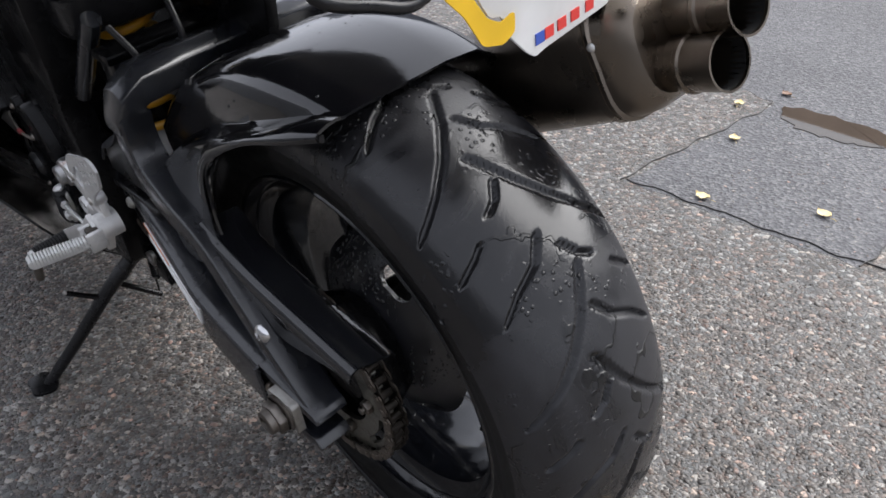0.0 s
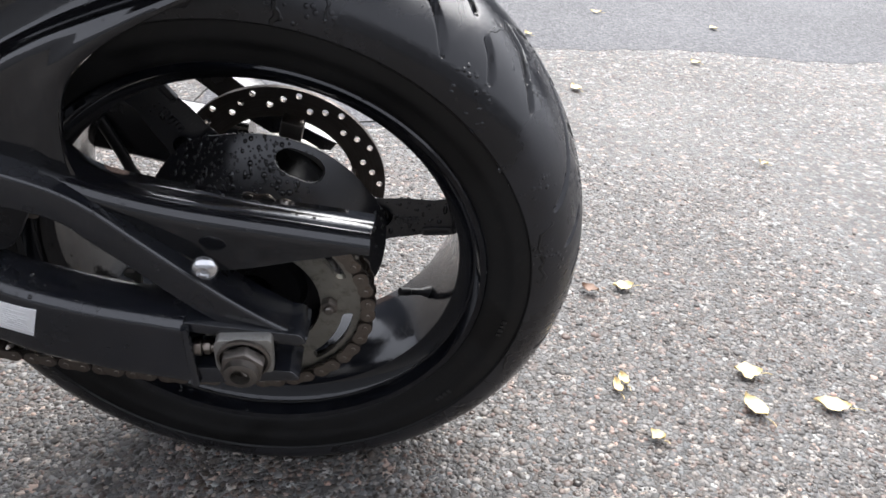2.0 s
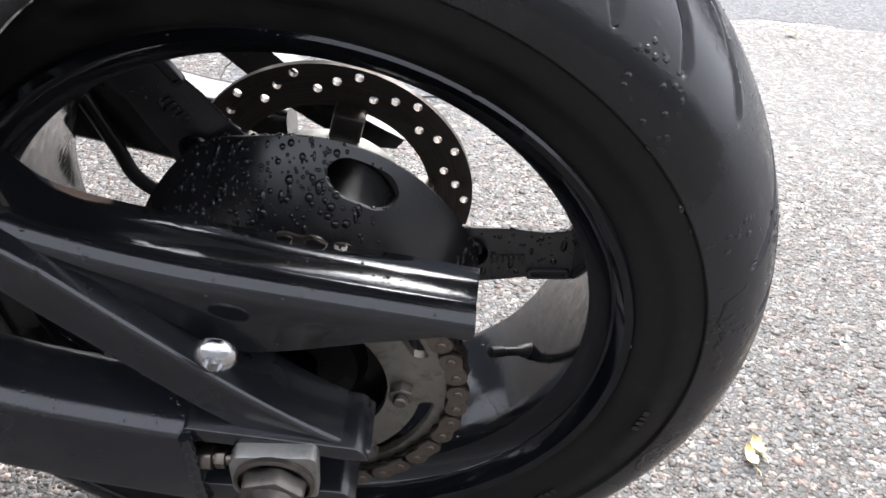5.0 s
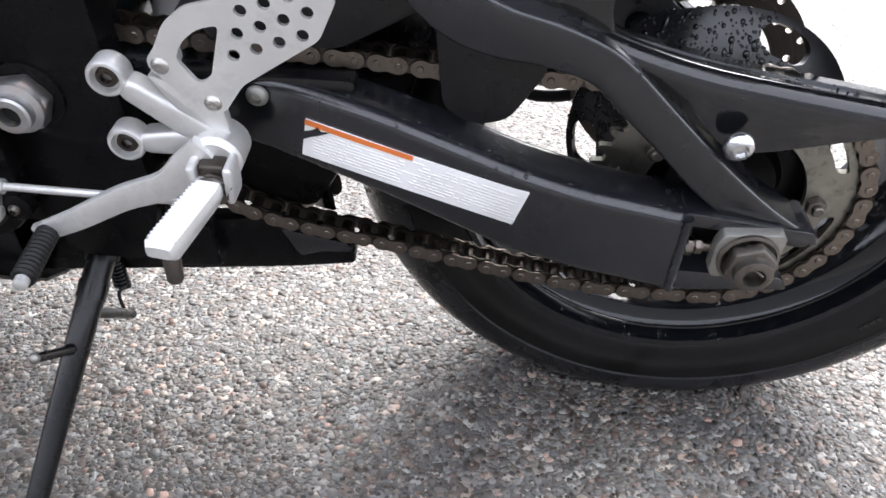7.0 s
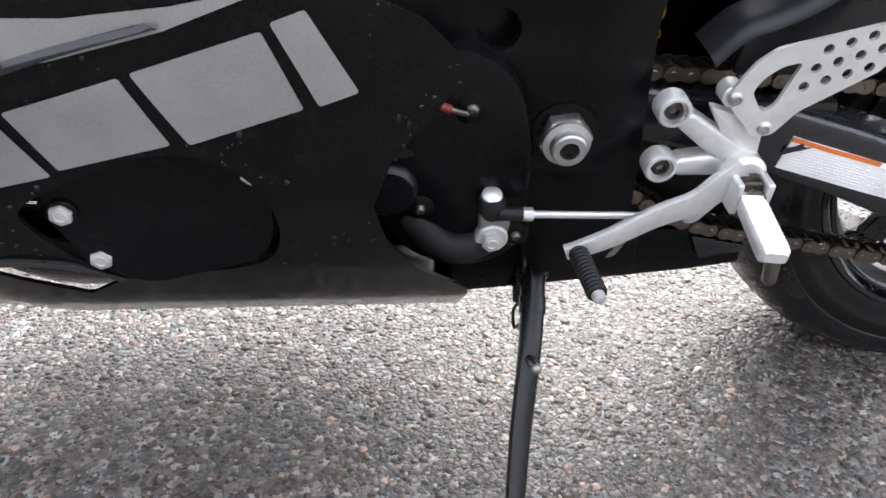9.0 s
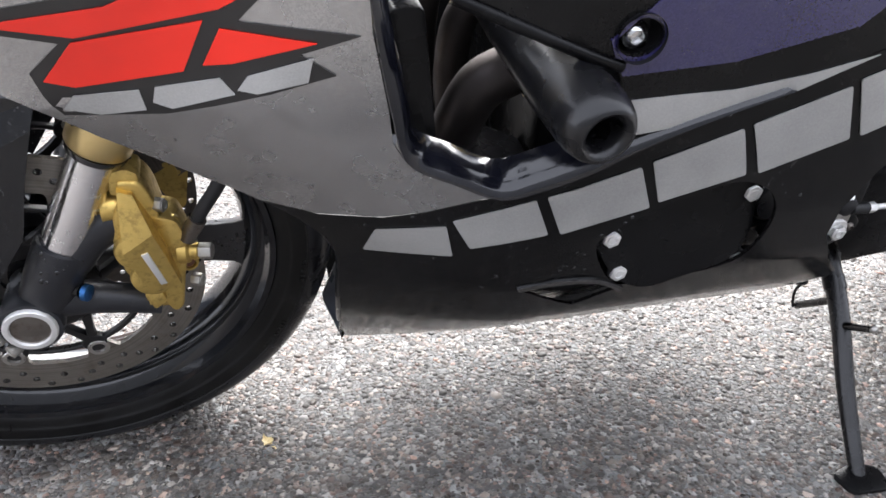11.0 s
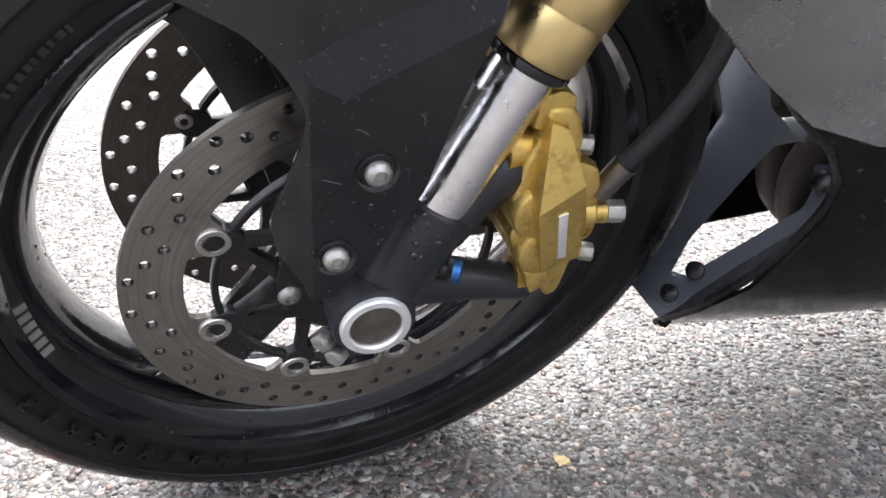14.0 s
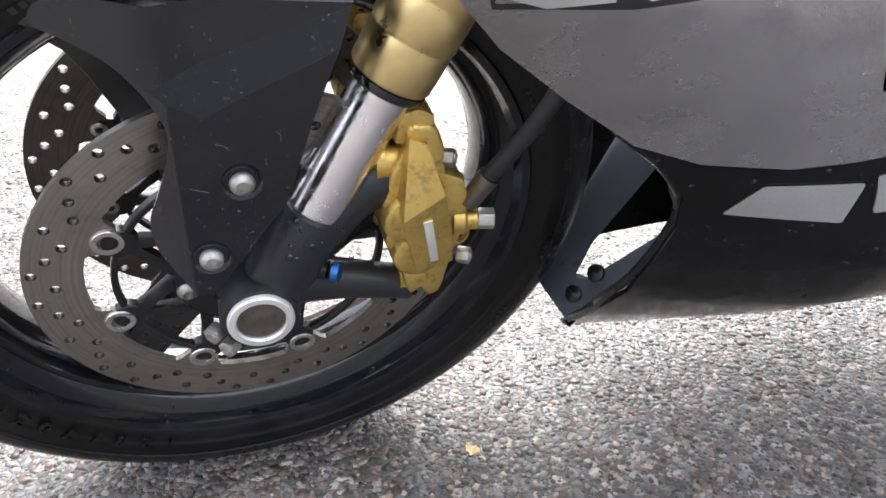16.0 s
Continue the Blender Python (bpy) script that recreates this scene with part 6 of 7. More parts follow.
brk = flat([(-1.043, 0.378), (-1.034, 0.366), (-1.038, 0.340), (-1.034, 0.335), (-1.021, 0.346), (-1.018, 0.343), (-1.012, 0.323), (-1.015, 0.305), (-1.110, 0.166), (-1.117, 0.153), (-1.131, 0.166), (-1.102, 0.229), (-1.058, 0.321), (-1.055, 0.356)], 0.003, 3)
brh = flat([(-1.041, 0.317), (-1.029, 0.329), (-1.025, 0.326), (-1.025, 0.315), (-1.029, 0.299), (-1.035, 0.285), (-1.097, 0.195), (-1.107, 0.190), (-1.092, 0.224), (-1.049, 0.303)], 0.003, 3)
part("front_bracket", prism(brk, -0.004, 0.004, 0.0, [brh], 1, stay_y), "grey_plastic", fairing, "grey-black stay across the fairing's open front", 40)
low_p = [(-1.116, 0.150), (-1.096, 0.186), (-1.070, 0.226), (-1.043, 0.266), (-1.016, 0.304), (-1.012, 0.322)]
low_q = [(-1.116, 0.140), (-1.118, 0.176), (-1.119, 0.210), (-1.121, 0.250), (-1.124, 0.300), (-1.124, 0.350)]
flange = []
for (a, b), (c, d) in zip(low_p, low_q):
    p, q = Vector((a, stay_y(a, b) - 0.002, b)), Vector((c, side_y(c, d) + 0.003, d))
    flange.append([p, p.lerp(q, 0.35), p.lerp(q, 0.7), q])
part("front_flange", ribbon(flange, 0.003), "black_plastic", fairing, "", 60)
part("stay_edge", tube(smooth_line([(x, side_y(x, z) + 0.006, z) for x, z in front_edge[1:]], 4), 0.004, 8), "black_plastic", fairing)
for x, z in ((-1.024, 0.310), (-1.108, 0.177), (-1.092, 0.204)):
    part("stay_clip", turned((x, stay_y(x, z), z), (-0.83, -0.35, 0.44), [(0, 0), (0, 0.0085), (0.005, 0.0085), (0.006, 0.006), (0.006, 0)], 20), "black_plastic", fairing)
# ---- front wheel and fork ----
fn = Vector((-0.055, 0.992, 0.10)).normalized()
fx = (Vector((1, 0, 0)) - fn * fn.x).normalized()
fz = fx.cross(fn)
FC = Vector((-1.410, -0.039, 0.2935))
front_m = Matrix(((fx.x, fn.x, fz.x, FC.x), (fx.y, fn.y, fz.y, FC.y), (fx.z, fn.z, fz.z, FC.z), (0, 0, 0, 1)))
F_FL, F_HW = 0.2325, 0.050
rim_f = lathe([(-F_HW, F_FL), (-F_HW - 0.003, F_FL - 0.003), (-F_HW - 0.001, F_FL - 0.009), (-0.042, F_FL - 0.013), (-0.037, F_FL - 0.020), (-0.030, 0.206), (-0.012, 0.199), (0.012, 0.199), (0.030, 0.206), (0.037, F_FL - 0.020), (0.042, F_FL - 0.013), (F_HW + 0.001, F_FL - 0.009), (F_HW + 0.003, F_FL - 0.003), (F_HW, F_FL), (F_HW - 0.006, F_FL - 0.001), (0.04, 0.218), (-0.04, 0.218), (-F_HW + 0.006, F_FL - 0.001)], 160)
front_wheel = part("front_wheel", rim_f, "rim_black", bike, "gloss black three-spoke front wheel with twin discs", 28, front_m)
ft = tread_profile(0.0605, 0.298, 0.034, 0.0465, 0.2285, 56)
front_grooves = [([(8.0, 0.020), (0.0, 0.0), (-6.0, -0.024), (-10.0, -0.050), (-12.0, -0.062)], 0.0040), ([(-14.0, -0.008), (-18.0, -0.030), (-21.0, -0.055)], 0.0036)]
tyre_f = new("tyre", tyre_mesh(ft, 820, front_grooves, 0.0045, 13, 0.0, 11.0, 0.034))
tyre_f.parent = front_wheel
tyre_f["label"] = "black front tyre with raised print on its sidewall"
sidewall_print(0.262, -0.0600, 5, 11, front_wheel, (0.008, 0.012), 292.0)
sidewall_print(0.243, -0.0570, 6, 12, front_wheel, (0.005, 0.007))


def raised_letter(char, height, angle, radius, y):
    """One raised character on the sidewall, its foot towards the rim's outside."""
    cu = bpy.data.curves.new("letter", "FONT")
    cu.body, cu.size, cu.extrude, cu.align_x, cu.align_y = char, height / 0.70, 0.0014, "CENTER", "CENTER"
    tmp = bpy.data.objects.new("letter", cu)
    scene.collection.objects.link(tmp)
    bpy.context.view_layer.update()
    me = bpy.data.meshes.new_from_object(tmp.evaluated_get(bpy.context.evaluated_depsgraph_get()))
    bpy.data.objects.remove(tmp)
    bpy.data.curves.remove(cu)
    me.materials.clear()
    me.materials.append(M["rubber_mark"].m)
    ob = new("raised_letter", me)
    ob.parent = front_wheel
    a = radians(angle)
    ob.matrix_basis = Matrix.Translation((radius * math.cos(a), y, radius * math.sin(a))) @ Matrix.Rotation(-a + radians(SPIN), 4, "Y") @ Matrix.Rotation(radians(90), 4, "X")


SPIN = 90.0
for k, char in enumerate("120/70ZR17"):
    raised_letter(char, 0.0125, 248.4 - 5.4 * k, 0.2415, -0.0588)
fhub = lathe([(-0.052, 0.016), (-0.052, 0.034), (-0.040, 0.040), (-0.020, 0.036), (0.020, 0.036), (0.040, 0.040), (0.052, 0.034), (0.052, 0.016)], 48)
part("hub", fhub, "rim_black", front_wheel)
for k in range(3):
    a = 112 + 120 * k
    part("spoke", spoke_mesh(0.030, 0.204, 0.066, 0.060, -0.018, 0.010), "wheel_satin", front_wheel, "", 40, pose(0, 0, 0, 0, -a, 0))
    part("cast_mark", box((0.095, -0.0222, -0.016), (0.150, -0.017, -0.008), 0.001), "wheel_satin", front_wheel, "", 40, pose(0, 0, 0, 0, -a, 0))
holes = []
for k in range(64):
    a = radians(153.5 + 5.625 * k)
    r = (0.1462, 0.1329, 0.1416, 0.1503, 0.1364, 0.1505, 0.1411, 0.1325)[k % 8]
    holes.append((r * math.cos(a), r * math.sin(a)))
D_IN, D_OUT = 0.1175, 0.1565
disc_bm = disc_mesh(D_IN, D_OUT, 0.005, holes, 0.0039, 140)
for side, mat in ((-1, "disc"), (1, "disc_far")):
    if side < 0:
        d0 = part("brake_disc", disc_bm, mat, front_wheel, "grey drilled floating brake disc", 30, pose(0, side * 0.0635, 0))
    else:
        d0 = part("brake_disc", disc_mesh(D_IN, D_OUT, 0.005, holes, 0.0039, 140), mat, front_wheel, "darker, brown-spotted drilled brake disc of the far side", 30, pose(0, side * 0.0635, 0))
    o = side * 0.0635
    first_wall = None
    for hx, hz in holes:
        if first_wall is None:
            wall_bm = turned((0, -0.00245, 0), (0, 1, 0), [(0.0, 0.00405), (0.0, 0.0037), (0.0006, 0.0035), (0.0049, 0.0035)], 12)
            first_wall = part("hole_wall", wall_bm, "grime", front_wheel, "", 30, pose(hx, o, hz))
        else:
            again(first_wall, pose(hx, o, hz), front_wheel)
    carrier = lathe([(o - 0.004, 0.044), (o - 0.004, 0.060), (o + 0.004, 0.060), (o + 0.004, 0.044)], 48)
    part("disc_carrier", carrier, "black_satin", front_wheel)
    inner_ring = lathe([(o - 0.0045, 0.040), (o - 0.0045, 0.0575), (o - 0.003, 0.059), (o + 0.0045, 0.059), (o + 0.0045, 0.040)], 60)
    part("carrier_hub", inner_ring, "carrier_black", front_wheel)
    for k in range(8):
        a0 = 45 * k + 18.4
        a = radians(a0)
        # two flat bars run from each bobbin to the hub, and a bar round to the next bobbin
        for turn in (-19.0, 19.0):
            b = a + radians(turn)
            p1 = Vector((0.054 * math.cos(b), 0, 0.054 * math.sin(b)))
            p3 = Vector((0.096 * math.cos(a), 0, 0.096 * math.sin(a)))
            d = (p3 - p1).normalized()
            w = Vector((-d.z, 0, d.x))
            bar = prism([((q + w * h).x, (q + w * h).z) for q, h in ((p1, 0.0060), (p1.lerp(p3, 0.5), 0.0040), (p3, 0.0050), (p3, -0.0050), (p1.lerp(p3, 0.5), -0.0040), (p1, -0.0060))], o - 0.004, o + 0.004, 0.0012)
            part("carrier_arm", bar, "carrier_black", front_wheel)
        arc = lathe([(o - 0.0035, 0.0955), (o - 0.0035, 0.1005), (o + 0.0035, 0.1005), (o + 0.0035, 0.0955)], 12, True, (a0 + 4, a0 + 41))
        part("carrier_ring", bevel(arc, 0.0008, 1), "carrier_black", front_wheel)
        pad = cyl((0.0985 * math.cos(a), o - 0.0042, 0.0985 * math.sin(a)), (0, 1, 0), 0.0125, 0.0084, 0.001, 24)
        part("carrier_pad", pad, "carrier_black", front_wheel)
    for k in range(8):
        a = radians(45 * k + 18.4)
        c = Vector((0.1065 * math.cos(a), o + side * 0.003, 0.1065 * math.sin(a)))
        lug = prism([(q.x, q.z) for q in (Vector((math.cos(a) * u - math.sin(a) * v, 0, math.sin(a) * u + math.cos(a) * v)) for u, v in ((0.120, 0.024), (0.113, 0.0155), (0.106, 0.0125), (0.1015, 0.0085), (0.1015, -0.0085), (0.106, -0.0125), (0.113, -0.0155), (0.120, -0.024)))], o - 0.0024, o + 0.0024)
        part("disc_lug", lug, mat, front_wheel)
        rv = turned(c, (0, side, 0), [(-0.004, 0.0112), (0.0012, 0.0112), (0.0022, 0.0104), (0.0022, 0.0070), (-0.0006, 0.0064), (-0.0016, 0.0056), (-0.0016, 0.0036), (0.0004, 0.0030), (0.0004, 0)], 28)
        part("disc_bobbin", rv, "bobbin", front_wheel, "", 40)
        if side > 0:
            part("bobbin_clip", turned((c.x, o - 0.0040, c.z), (0, -1, 0), [(-0.002, 0.0068), (0.0006, 0.0066), (0.0012, 0.0056), (0.0012, 0.0030), (-0.001, 0.0026), (-0.001, 0)], 20), "bobbin", front_wheel)
    for k in range(5):
        a = radians(72 * k + 50)
        part("disc_bolt", button((0.0515 * math.cos(a), o + side * 0.003, 0.052 * math.sin(a)), (0, side, 0), 0.0085, 0.006), "alu_dull", front_wheel)

for k in range(6):
    a = 181.5 + 2.4 * k
    part("rim_print", lathe([(-0.0432, 0.2190), (-0.0382, 0.2118), (-0.0374, 0.2124), (-0.0424, 0.2196)], 2, True, (a, a + 1.5)), "alu_dull", front_wheel, "pale print bar on the rim")
part("rim_label", lathe([(-0.028, 0.2048), (-0.014, 0.1992), (-0.014, 0.1984), (-0.028, 0.2040)], 4, True, (247.0, 250.5)), "alu_dull", front_wheel, "small grey rim sticker")
for a, b in ((257.5, 262.0), (263.0, 268.5)):
    part("rim_script", lathe([(-0.0245, 0.2034), (-0.022, 0.2024), (-0.022, 0.2018), (-0.0245, 0.2028)], 6, True, (a, b)), "silver_decal", front_wheel)

fork = new("front_fork")
fork.parent = bike
fork["label"] = "upside-down front fork with gold upper tubes"
FD = Vector((0.046, 0.0, 0.0915)).normalized()


def fork_leg(y, side):
    foot = Vector((-1.4010, y, 0.277))
    at = lambda s: foot + FD * s
    part("gold_tube", turned(at(0.195), FD, [(0, 0.0225), (0, 0.0262), (0.003, 0.0278), (0.028, 0.0282), (0.0295, 0.0276), (0.031, 0.0276), (0.033, 0.0288), (0.056, 0.0290), (0.058, 0.0283), (0.060, 0.0283), (0.062, 0.0290), (0.300, 0.0290), (0.300, 0)], 48), "gold_tube", fork, "gold anodised upper fork tube")
    part("dust_seal", turned(at(0.186), FD, [(0.002, 0.0220), (0.002, 0.0252), (0.004, 0.0266), (0.008, 0.0268), (0.009, 0.024)], 36), "black_gloss", fork)
    part("chrome_leg", turned(at(0.06), FD, [(0, 0), (0, 0.0212), (0.14, 0.0212), (0.14, 0)], 40), "fork_chrome", fork, "polished fork leg with rain drops")
    cast = turned(at(-0.012), FD, [(0, 0), (0, 0.0215), (0.030, 0.0245), (0.060, 0.0260), (0.092, 0.0258), (0.0985, 0.0245), (0.0995, 0.0215)], 36)
    boss = turned((-1.4075, y + side * 0.010, 0.2775), (0, side, 0), [(-0.045, 0), (-0.045, 0.028), (0.010, 0.0290), (0.014, 0.0275), (0.014, 0.0200), (0.0115, 0.0190), (0.0115, 0)], 36)
    part("fork_casting", join(cast, boss), "fork_grey", fork, "satin black cast fork bottom", 50)
    ringm = turned((-1.4075, y + side * 0.022, 0.2775), (0, side, 0), [(-0.004, 0.0240), (0.005, 0.0240), (0.0065, 0.0228), (0.0065, 0.0186), (0.005, 0.0176), (0.0028, 0.0172)], 40)
    part("axle_ring", ringm, "alu", fork, "worn bright axle end")
    # the floor sits near the front; its dark colour suggests a shaded recess
    part("axle_bore", turned((-1.4075, y + side * 0.022, 0.2775), (0, side, 0), [(0.0045, 0.0176), (0.0032, 0.0168), (0.0030, 0.010), (0.0036, 0.008), (0.0036, 0)], 32), "steel_dark", fork, "dirty bore of the axle, darkened to suggest depth")
    s = 1 if side < 0 else -1
    up = tube(smooth_line([(-1.366, y, 0.334), (-1.338, y + 0.002, 0.362), (-1.304, y + 0.004, 0.377)], 4), [0.0215, 0.0225, 0.022, 0.021, 0.0205, 0.020, 0.0195, 0.019, 0.019], 16)
    part("caliper_arm", up, "fork_grey", fork)
    dn = tube(smooth_line([(-1.385, y, 0.292), (-1.345, y, 0.285), (-1.292, y, 0.272)], 4), [0.022, 0.020, 0.018, 0.017, 0.016, 0.015, 0.0145, 0.014, 0.014], 14)
    part("caliper_arm", dn, "fork_grey", fork)


fork_leg(-0.128, -1)
fork_leg(0.060, 1)
part("adjuster", turned((-1.352, -0.146, 0.308), (0.9, -0.45, -0.05), [(-0.016, 0), (-0.016, 0.0062), (-0.006, 0.0062), (-0.006, 0.007)], 20), "hose", fork)
part("adjuster_cap", turned((-1.358, -0.144, 0.3085), (0.9, -0.45, -0.05), [(0.004, 0), (0.004, 0.0082), (0.009, 0.0080), (0.010, 0.006), (0.010, 0)], 20), "blue_cap", fork, "blue anodised damping adjuster")
for x, z in ((-1.437, 0.262), (-1.428, 0.246)):
    part("pinch_bolt", hexa((x, -0.140, z), (-0.6, -0.7, 0), 0.0075, 0.010, 10, 0.0035), "alu_dull", fork)


def caliper(sy):
    cal = new("front_caliper")
    cal.parent = bike
    cal["label"] = "gold four-piston brake caliper with a plain raised bar"
    S = Matrix.Scale(sy, 4, (0, 1, 0))
    T = Matrix.Translation((0, 0 if sy > 0 else -0.078, 0))
    base = [(-1.316, 0.370), (-1.320, 0.355), (-1.313, 0.340), (-1.317, 0.327), (-1.308, 0.311), (-1.297, 0.303), (-1.289, 0.284), (-1.280, 0.268), (-1.271, 0.273), (-1.266, 0.300), (-1.263, 0.315), (-1.260, 0.332), (-1.266, 0.352), (-1.273, 0.372), (-1.278, 0.406), (-1.284, 0.421), (-1.304, 0.424), (-1.306, 0.402), (-1.314, 0.387)]
    body = prism(rounded(base, 0.006, 3), -0.145, -0.106, 0.005, segs=3)
    part("caliper_body", move(body, T @ S), "gold", cal, "", 35)
    face = [(-1.304, 0.417, -0.150), (-1.292, 0.412, -0.150), (-1.281, 0.379, -0.1645), (-1.274, 0.351, -0.1625), (-1.2675, 0.312, -0.1545), (-1.294, 0.304, -0.1545), (-1.302, 0.333, -0.1600), (-1.309, 0.360, -0.1645)]
    bridge = bmesh.new()
    front = [bridge.verts.new((x, y, z)) for x, z, y in face]
    back = [bridge.verts.new((-1.289 + (x + 1.289) * 1.06, -0.136, 0.362 + (z - 0.362) * 1.03)) for x, z, y in face]
    for k in range(8):
        bridge.faces.new((front[k - 1], front[k], back[k], back[k - 1]))
    bridge.faces.new((front[0], front[1], front[2], front[7]))
    bridge.faces.new((front[7], front[2], front[3], front[4], front[5], front[6]))
    bridge = bevel(bridge, 0.0014, 2, 8)
    part("outer_face", move(bridge, T @ S), "gold", cal, "", 20)
    plain = prism([(-1.2945, 0.357), (-1.2885, 0.359), (-1.2790, 0.316), (-1.2850, 0.315)], -0.1655, -0.158, 0.0004, lift=lambda x, z: 0.165 * max(0.0, 0.368 - z))
    part("raised_bar", move(plain, T @ S), "alu", cal, "plain pale bar in place of the maker's name")
    for x, y, z in ((-1.272, -0.138, 0.393), (-1.252, -0.138, 0.303)):
        part("caliper_bolt", move(hexa((x - 0.006, y, z), (0.85, -0.5, 0.1), 0.0068, 0.010, 10, 0.0035), T @ S), "alu_dull", cal)
    for x, z in ((-1.3005, 0.350), (-1.2925, 0.318)):
        part("piston_bore", move(turned((x, -0.104, z), (0, -1, 0), [(0, 0), (0, 0.0195), (0.044, 0.0195), (0.0475, 0.0180), (0.049, 0.015), (0.049, 0)], 32), T @ S), "gold", cal)
    for x, z in ((-1.268, 0.371), (-1.259, 0.323)):
        part("pad_pin", move(turned((x, -0.136, z), (0.35, -0.9, 0), [(-0.012, 0), (-0.012, 0.0085), (0.004, 0.0085), (0.0055, 0.0072), (0.0055, 0.0052), (0.001, 0.0048), (0.001, 0)], 22), T @ S), "gold", cal)
        part("pin_bore", move(turned((x, -0.136, z), (0.35, -0.9, 0), [(0.0025, 0), (0.0025, 0.0049)], 18), T @ S), "rust", cal, "rusty pad pin in its bore")
    part("top_lug", move(prism(rounded([(-1.312, 0.408), (-1.286, 0.404), (-1.285, 0.428), (-1.296, 0.434), (-1.309, 0.430)], 0.004, 3), -0.142, -0.112, 0.003), T @ S), "gold", cal, "", 40)
    part("foot_lug", move(prism(rounded([(-1.303, 0.300), (-1.286, 0.300), (-1.284, 0.288), (-1.296, 0.279), (-1.301, 0.290)], 0.003, 3), -0.150, -0.118, 0.003), T @ S), "gold", cal, "", 40)
    part("bridge_back", move(prism(rounded([(-1.282, 0.386), (-1.262, 0.378), (-1.256, 0.356), (-1.262, 0.316), (-1.276, 0.312)], 0.005, 3), -0.146, -0.110, 0.003), T @ S), "gold", cal, "", 40)
    for x, z, r in ((-1.313, 0.388, 0.0145), (-1.292, 0.281, 0.0135)):
        part("mount_lug", move(turned((x - 0.010, -0.128, z), (1, 0, 0), [(0, 0), (0, r), (0.022, r * 0.92), (0.022, 0)], 20), T @ S), "gold", cal)
    part("bleed_screw", move(turned((-1.298, -0.118, 0.418), (0.1, -0.1, 1), [(0, 0), (0, 0.007), (0.006, 0.007), (0.006, 0.0045), (0.014, 0.0045), (0.014, 0.0062), (0.022, 0.006), (0.023, 0.004), (0.023, 0)], 16), T @ S), "hose", cal)
    part("banjo", move(turned((-1.264, -0.138, 0.338), (0.95, -0.25, 0.05), [(0, 0), (0, 0.0125), (0.008, 0.0115), (0.010, 0.008), (0.017, 0.008), (0.018, 0.0065), (0.018, 0)], 20), T @ S), "gold", cal)
    part("banjo_bolt", move(hexa((-1.247, -0.1425, 0.3390), (0.95, -0.25, 0.05), 0.0082, 0.012, 0), T @ S), "alu_dull", cal)
    return cal


caliper(1)
caliper(-1)
hose_line = smooth_line([(-1.252, -0.142, 0.360), (-1.240, -0.146, 0.384), (-1.220, -0.150, 0.416), (-1.203, -0.150, 0.450), (-1.198, -0.146, 0.490), (-1.205, -0.130, 0.56)], 6)
brake_hose = part("brake_hose", tube(hose_line, 0.0064, 14), "hose", bike, "black rubber brake hose with faint print")
part("hose_ferrule", tube([(-1.256, -0.141, 0.354), (-1.243, -0.145, 0.378)], [0.0078, 0.0085], 16), "steel_dark", brake_hose, "corroded hose ferrule")

# front mudguard
def fpolar(r, deg, y):
    a = radians(deg)
    return front_m @ Vector((r * math.cos(a), y, r * math.sin(a)))


rows = []
for deg in np.linspace(62, 146, 26):
    f = (deg - 62) / 84
    half = float(np.interp(f, (0, 0.3, 0.8, 1), (0.070, 0.078, 0.072, 0.060)))
    up = 0.318
    drop = 0.030
    prof = [(-half - 0.004, up - drop), (-half - 0.003, up - drop * 0.5), (-half + 0.006, up - 0.014), (-half + 0.028, up - 0.002), (-0.014, up + 0.004), (0.014, up + 0.004), (half - 0.028, up - 0.002), (half - 0.006, up - 0.014), (half + 0.003, up - drop * 0.5), (half + 0.004, up - drop)]
    rows.append([fpolar(r, deg, y) for y, r in prof])
fender = part("front_mudguard", ribbon(rows, 0.003), "black_gloss", bike, "black front mudguard with a blade down each fork leg", 55)
blade = [(-1.4485, 0.442), (-1.452, 0.420), (-1.460, 0.396), (-1.470, 0.368), (-1.468, 0.346), (-1.446, 0.312), (-1.436, 0.312), (-1.409, 0.350), (-1.384, 0.384), (-1.368, 0.440), (-1.350, 0.491), (-1.338, 0.525), (-1.330, 0.580), (-1.44, 0.600), (-1.56, 0.585), (-1.66, 0.535), (-1.690, 0.470), (-1.660, 0.480), (-1.610, 0.499), (-1.576, 0.501), (-1.543, 0.496), (-1.503, 0.489), (-1.475, 0.478), (-1.460, 0.463)]


def blade_y(x, z):
    """How far out the mudguard's side stands: a flat blade, a sloping band above it, an upright side, a crease and the crown."""
    low = 0.4475 + (0.52 * (x + 1.429) if x > -1.429 else 0.60 * (-1.429 - x))
    high = max(low, 0.470 + 0.40 * (x + 1.446))
    band = min(max(z - low, 0.0), high - low)
    rest = max(0.0, z - max(high, low))
    return min(-0.020, -0.158 + 0.36 * band + 0.08 * rest + 1.30 * max(0.0, z - 0.5125) + min(0.040, 0.60 * max(0.0, -1.448 - x)) - 0.10 * max(0, x + 1.40))


BENDS = [((-1.429, 0.4475), (-0.52, 1)), ((-1.429, 0.4475), (0.60, 1)), ((-1.446, 0.470), (-0.40, 1)), ((-1.4, 0.5125), (0, 1)), ((-1.448, 0.4), (1, 0)), ((-1.429, 0.4), (1, 0))]
part("fork_blade", skin(rounded(blade, 0.008, 3), 0.0, 0.0035, (), 0.012, blade_y, BENDS), "blade_black", fender, "scratched black blade of the mudguard", 14)
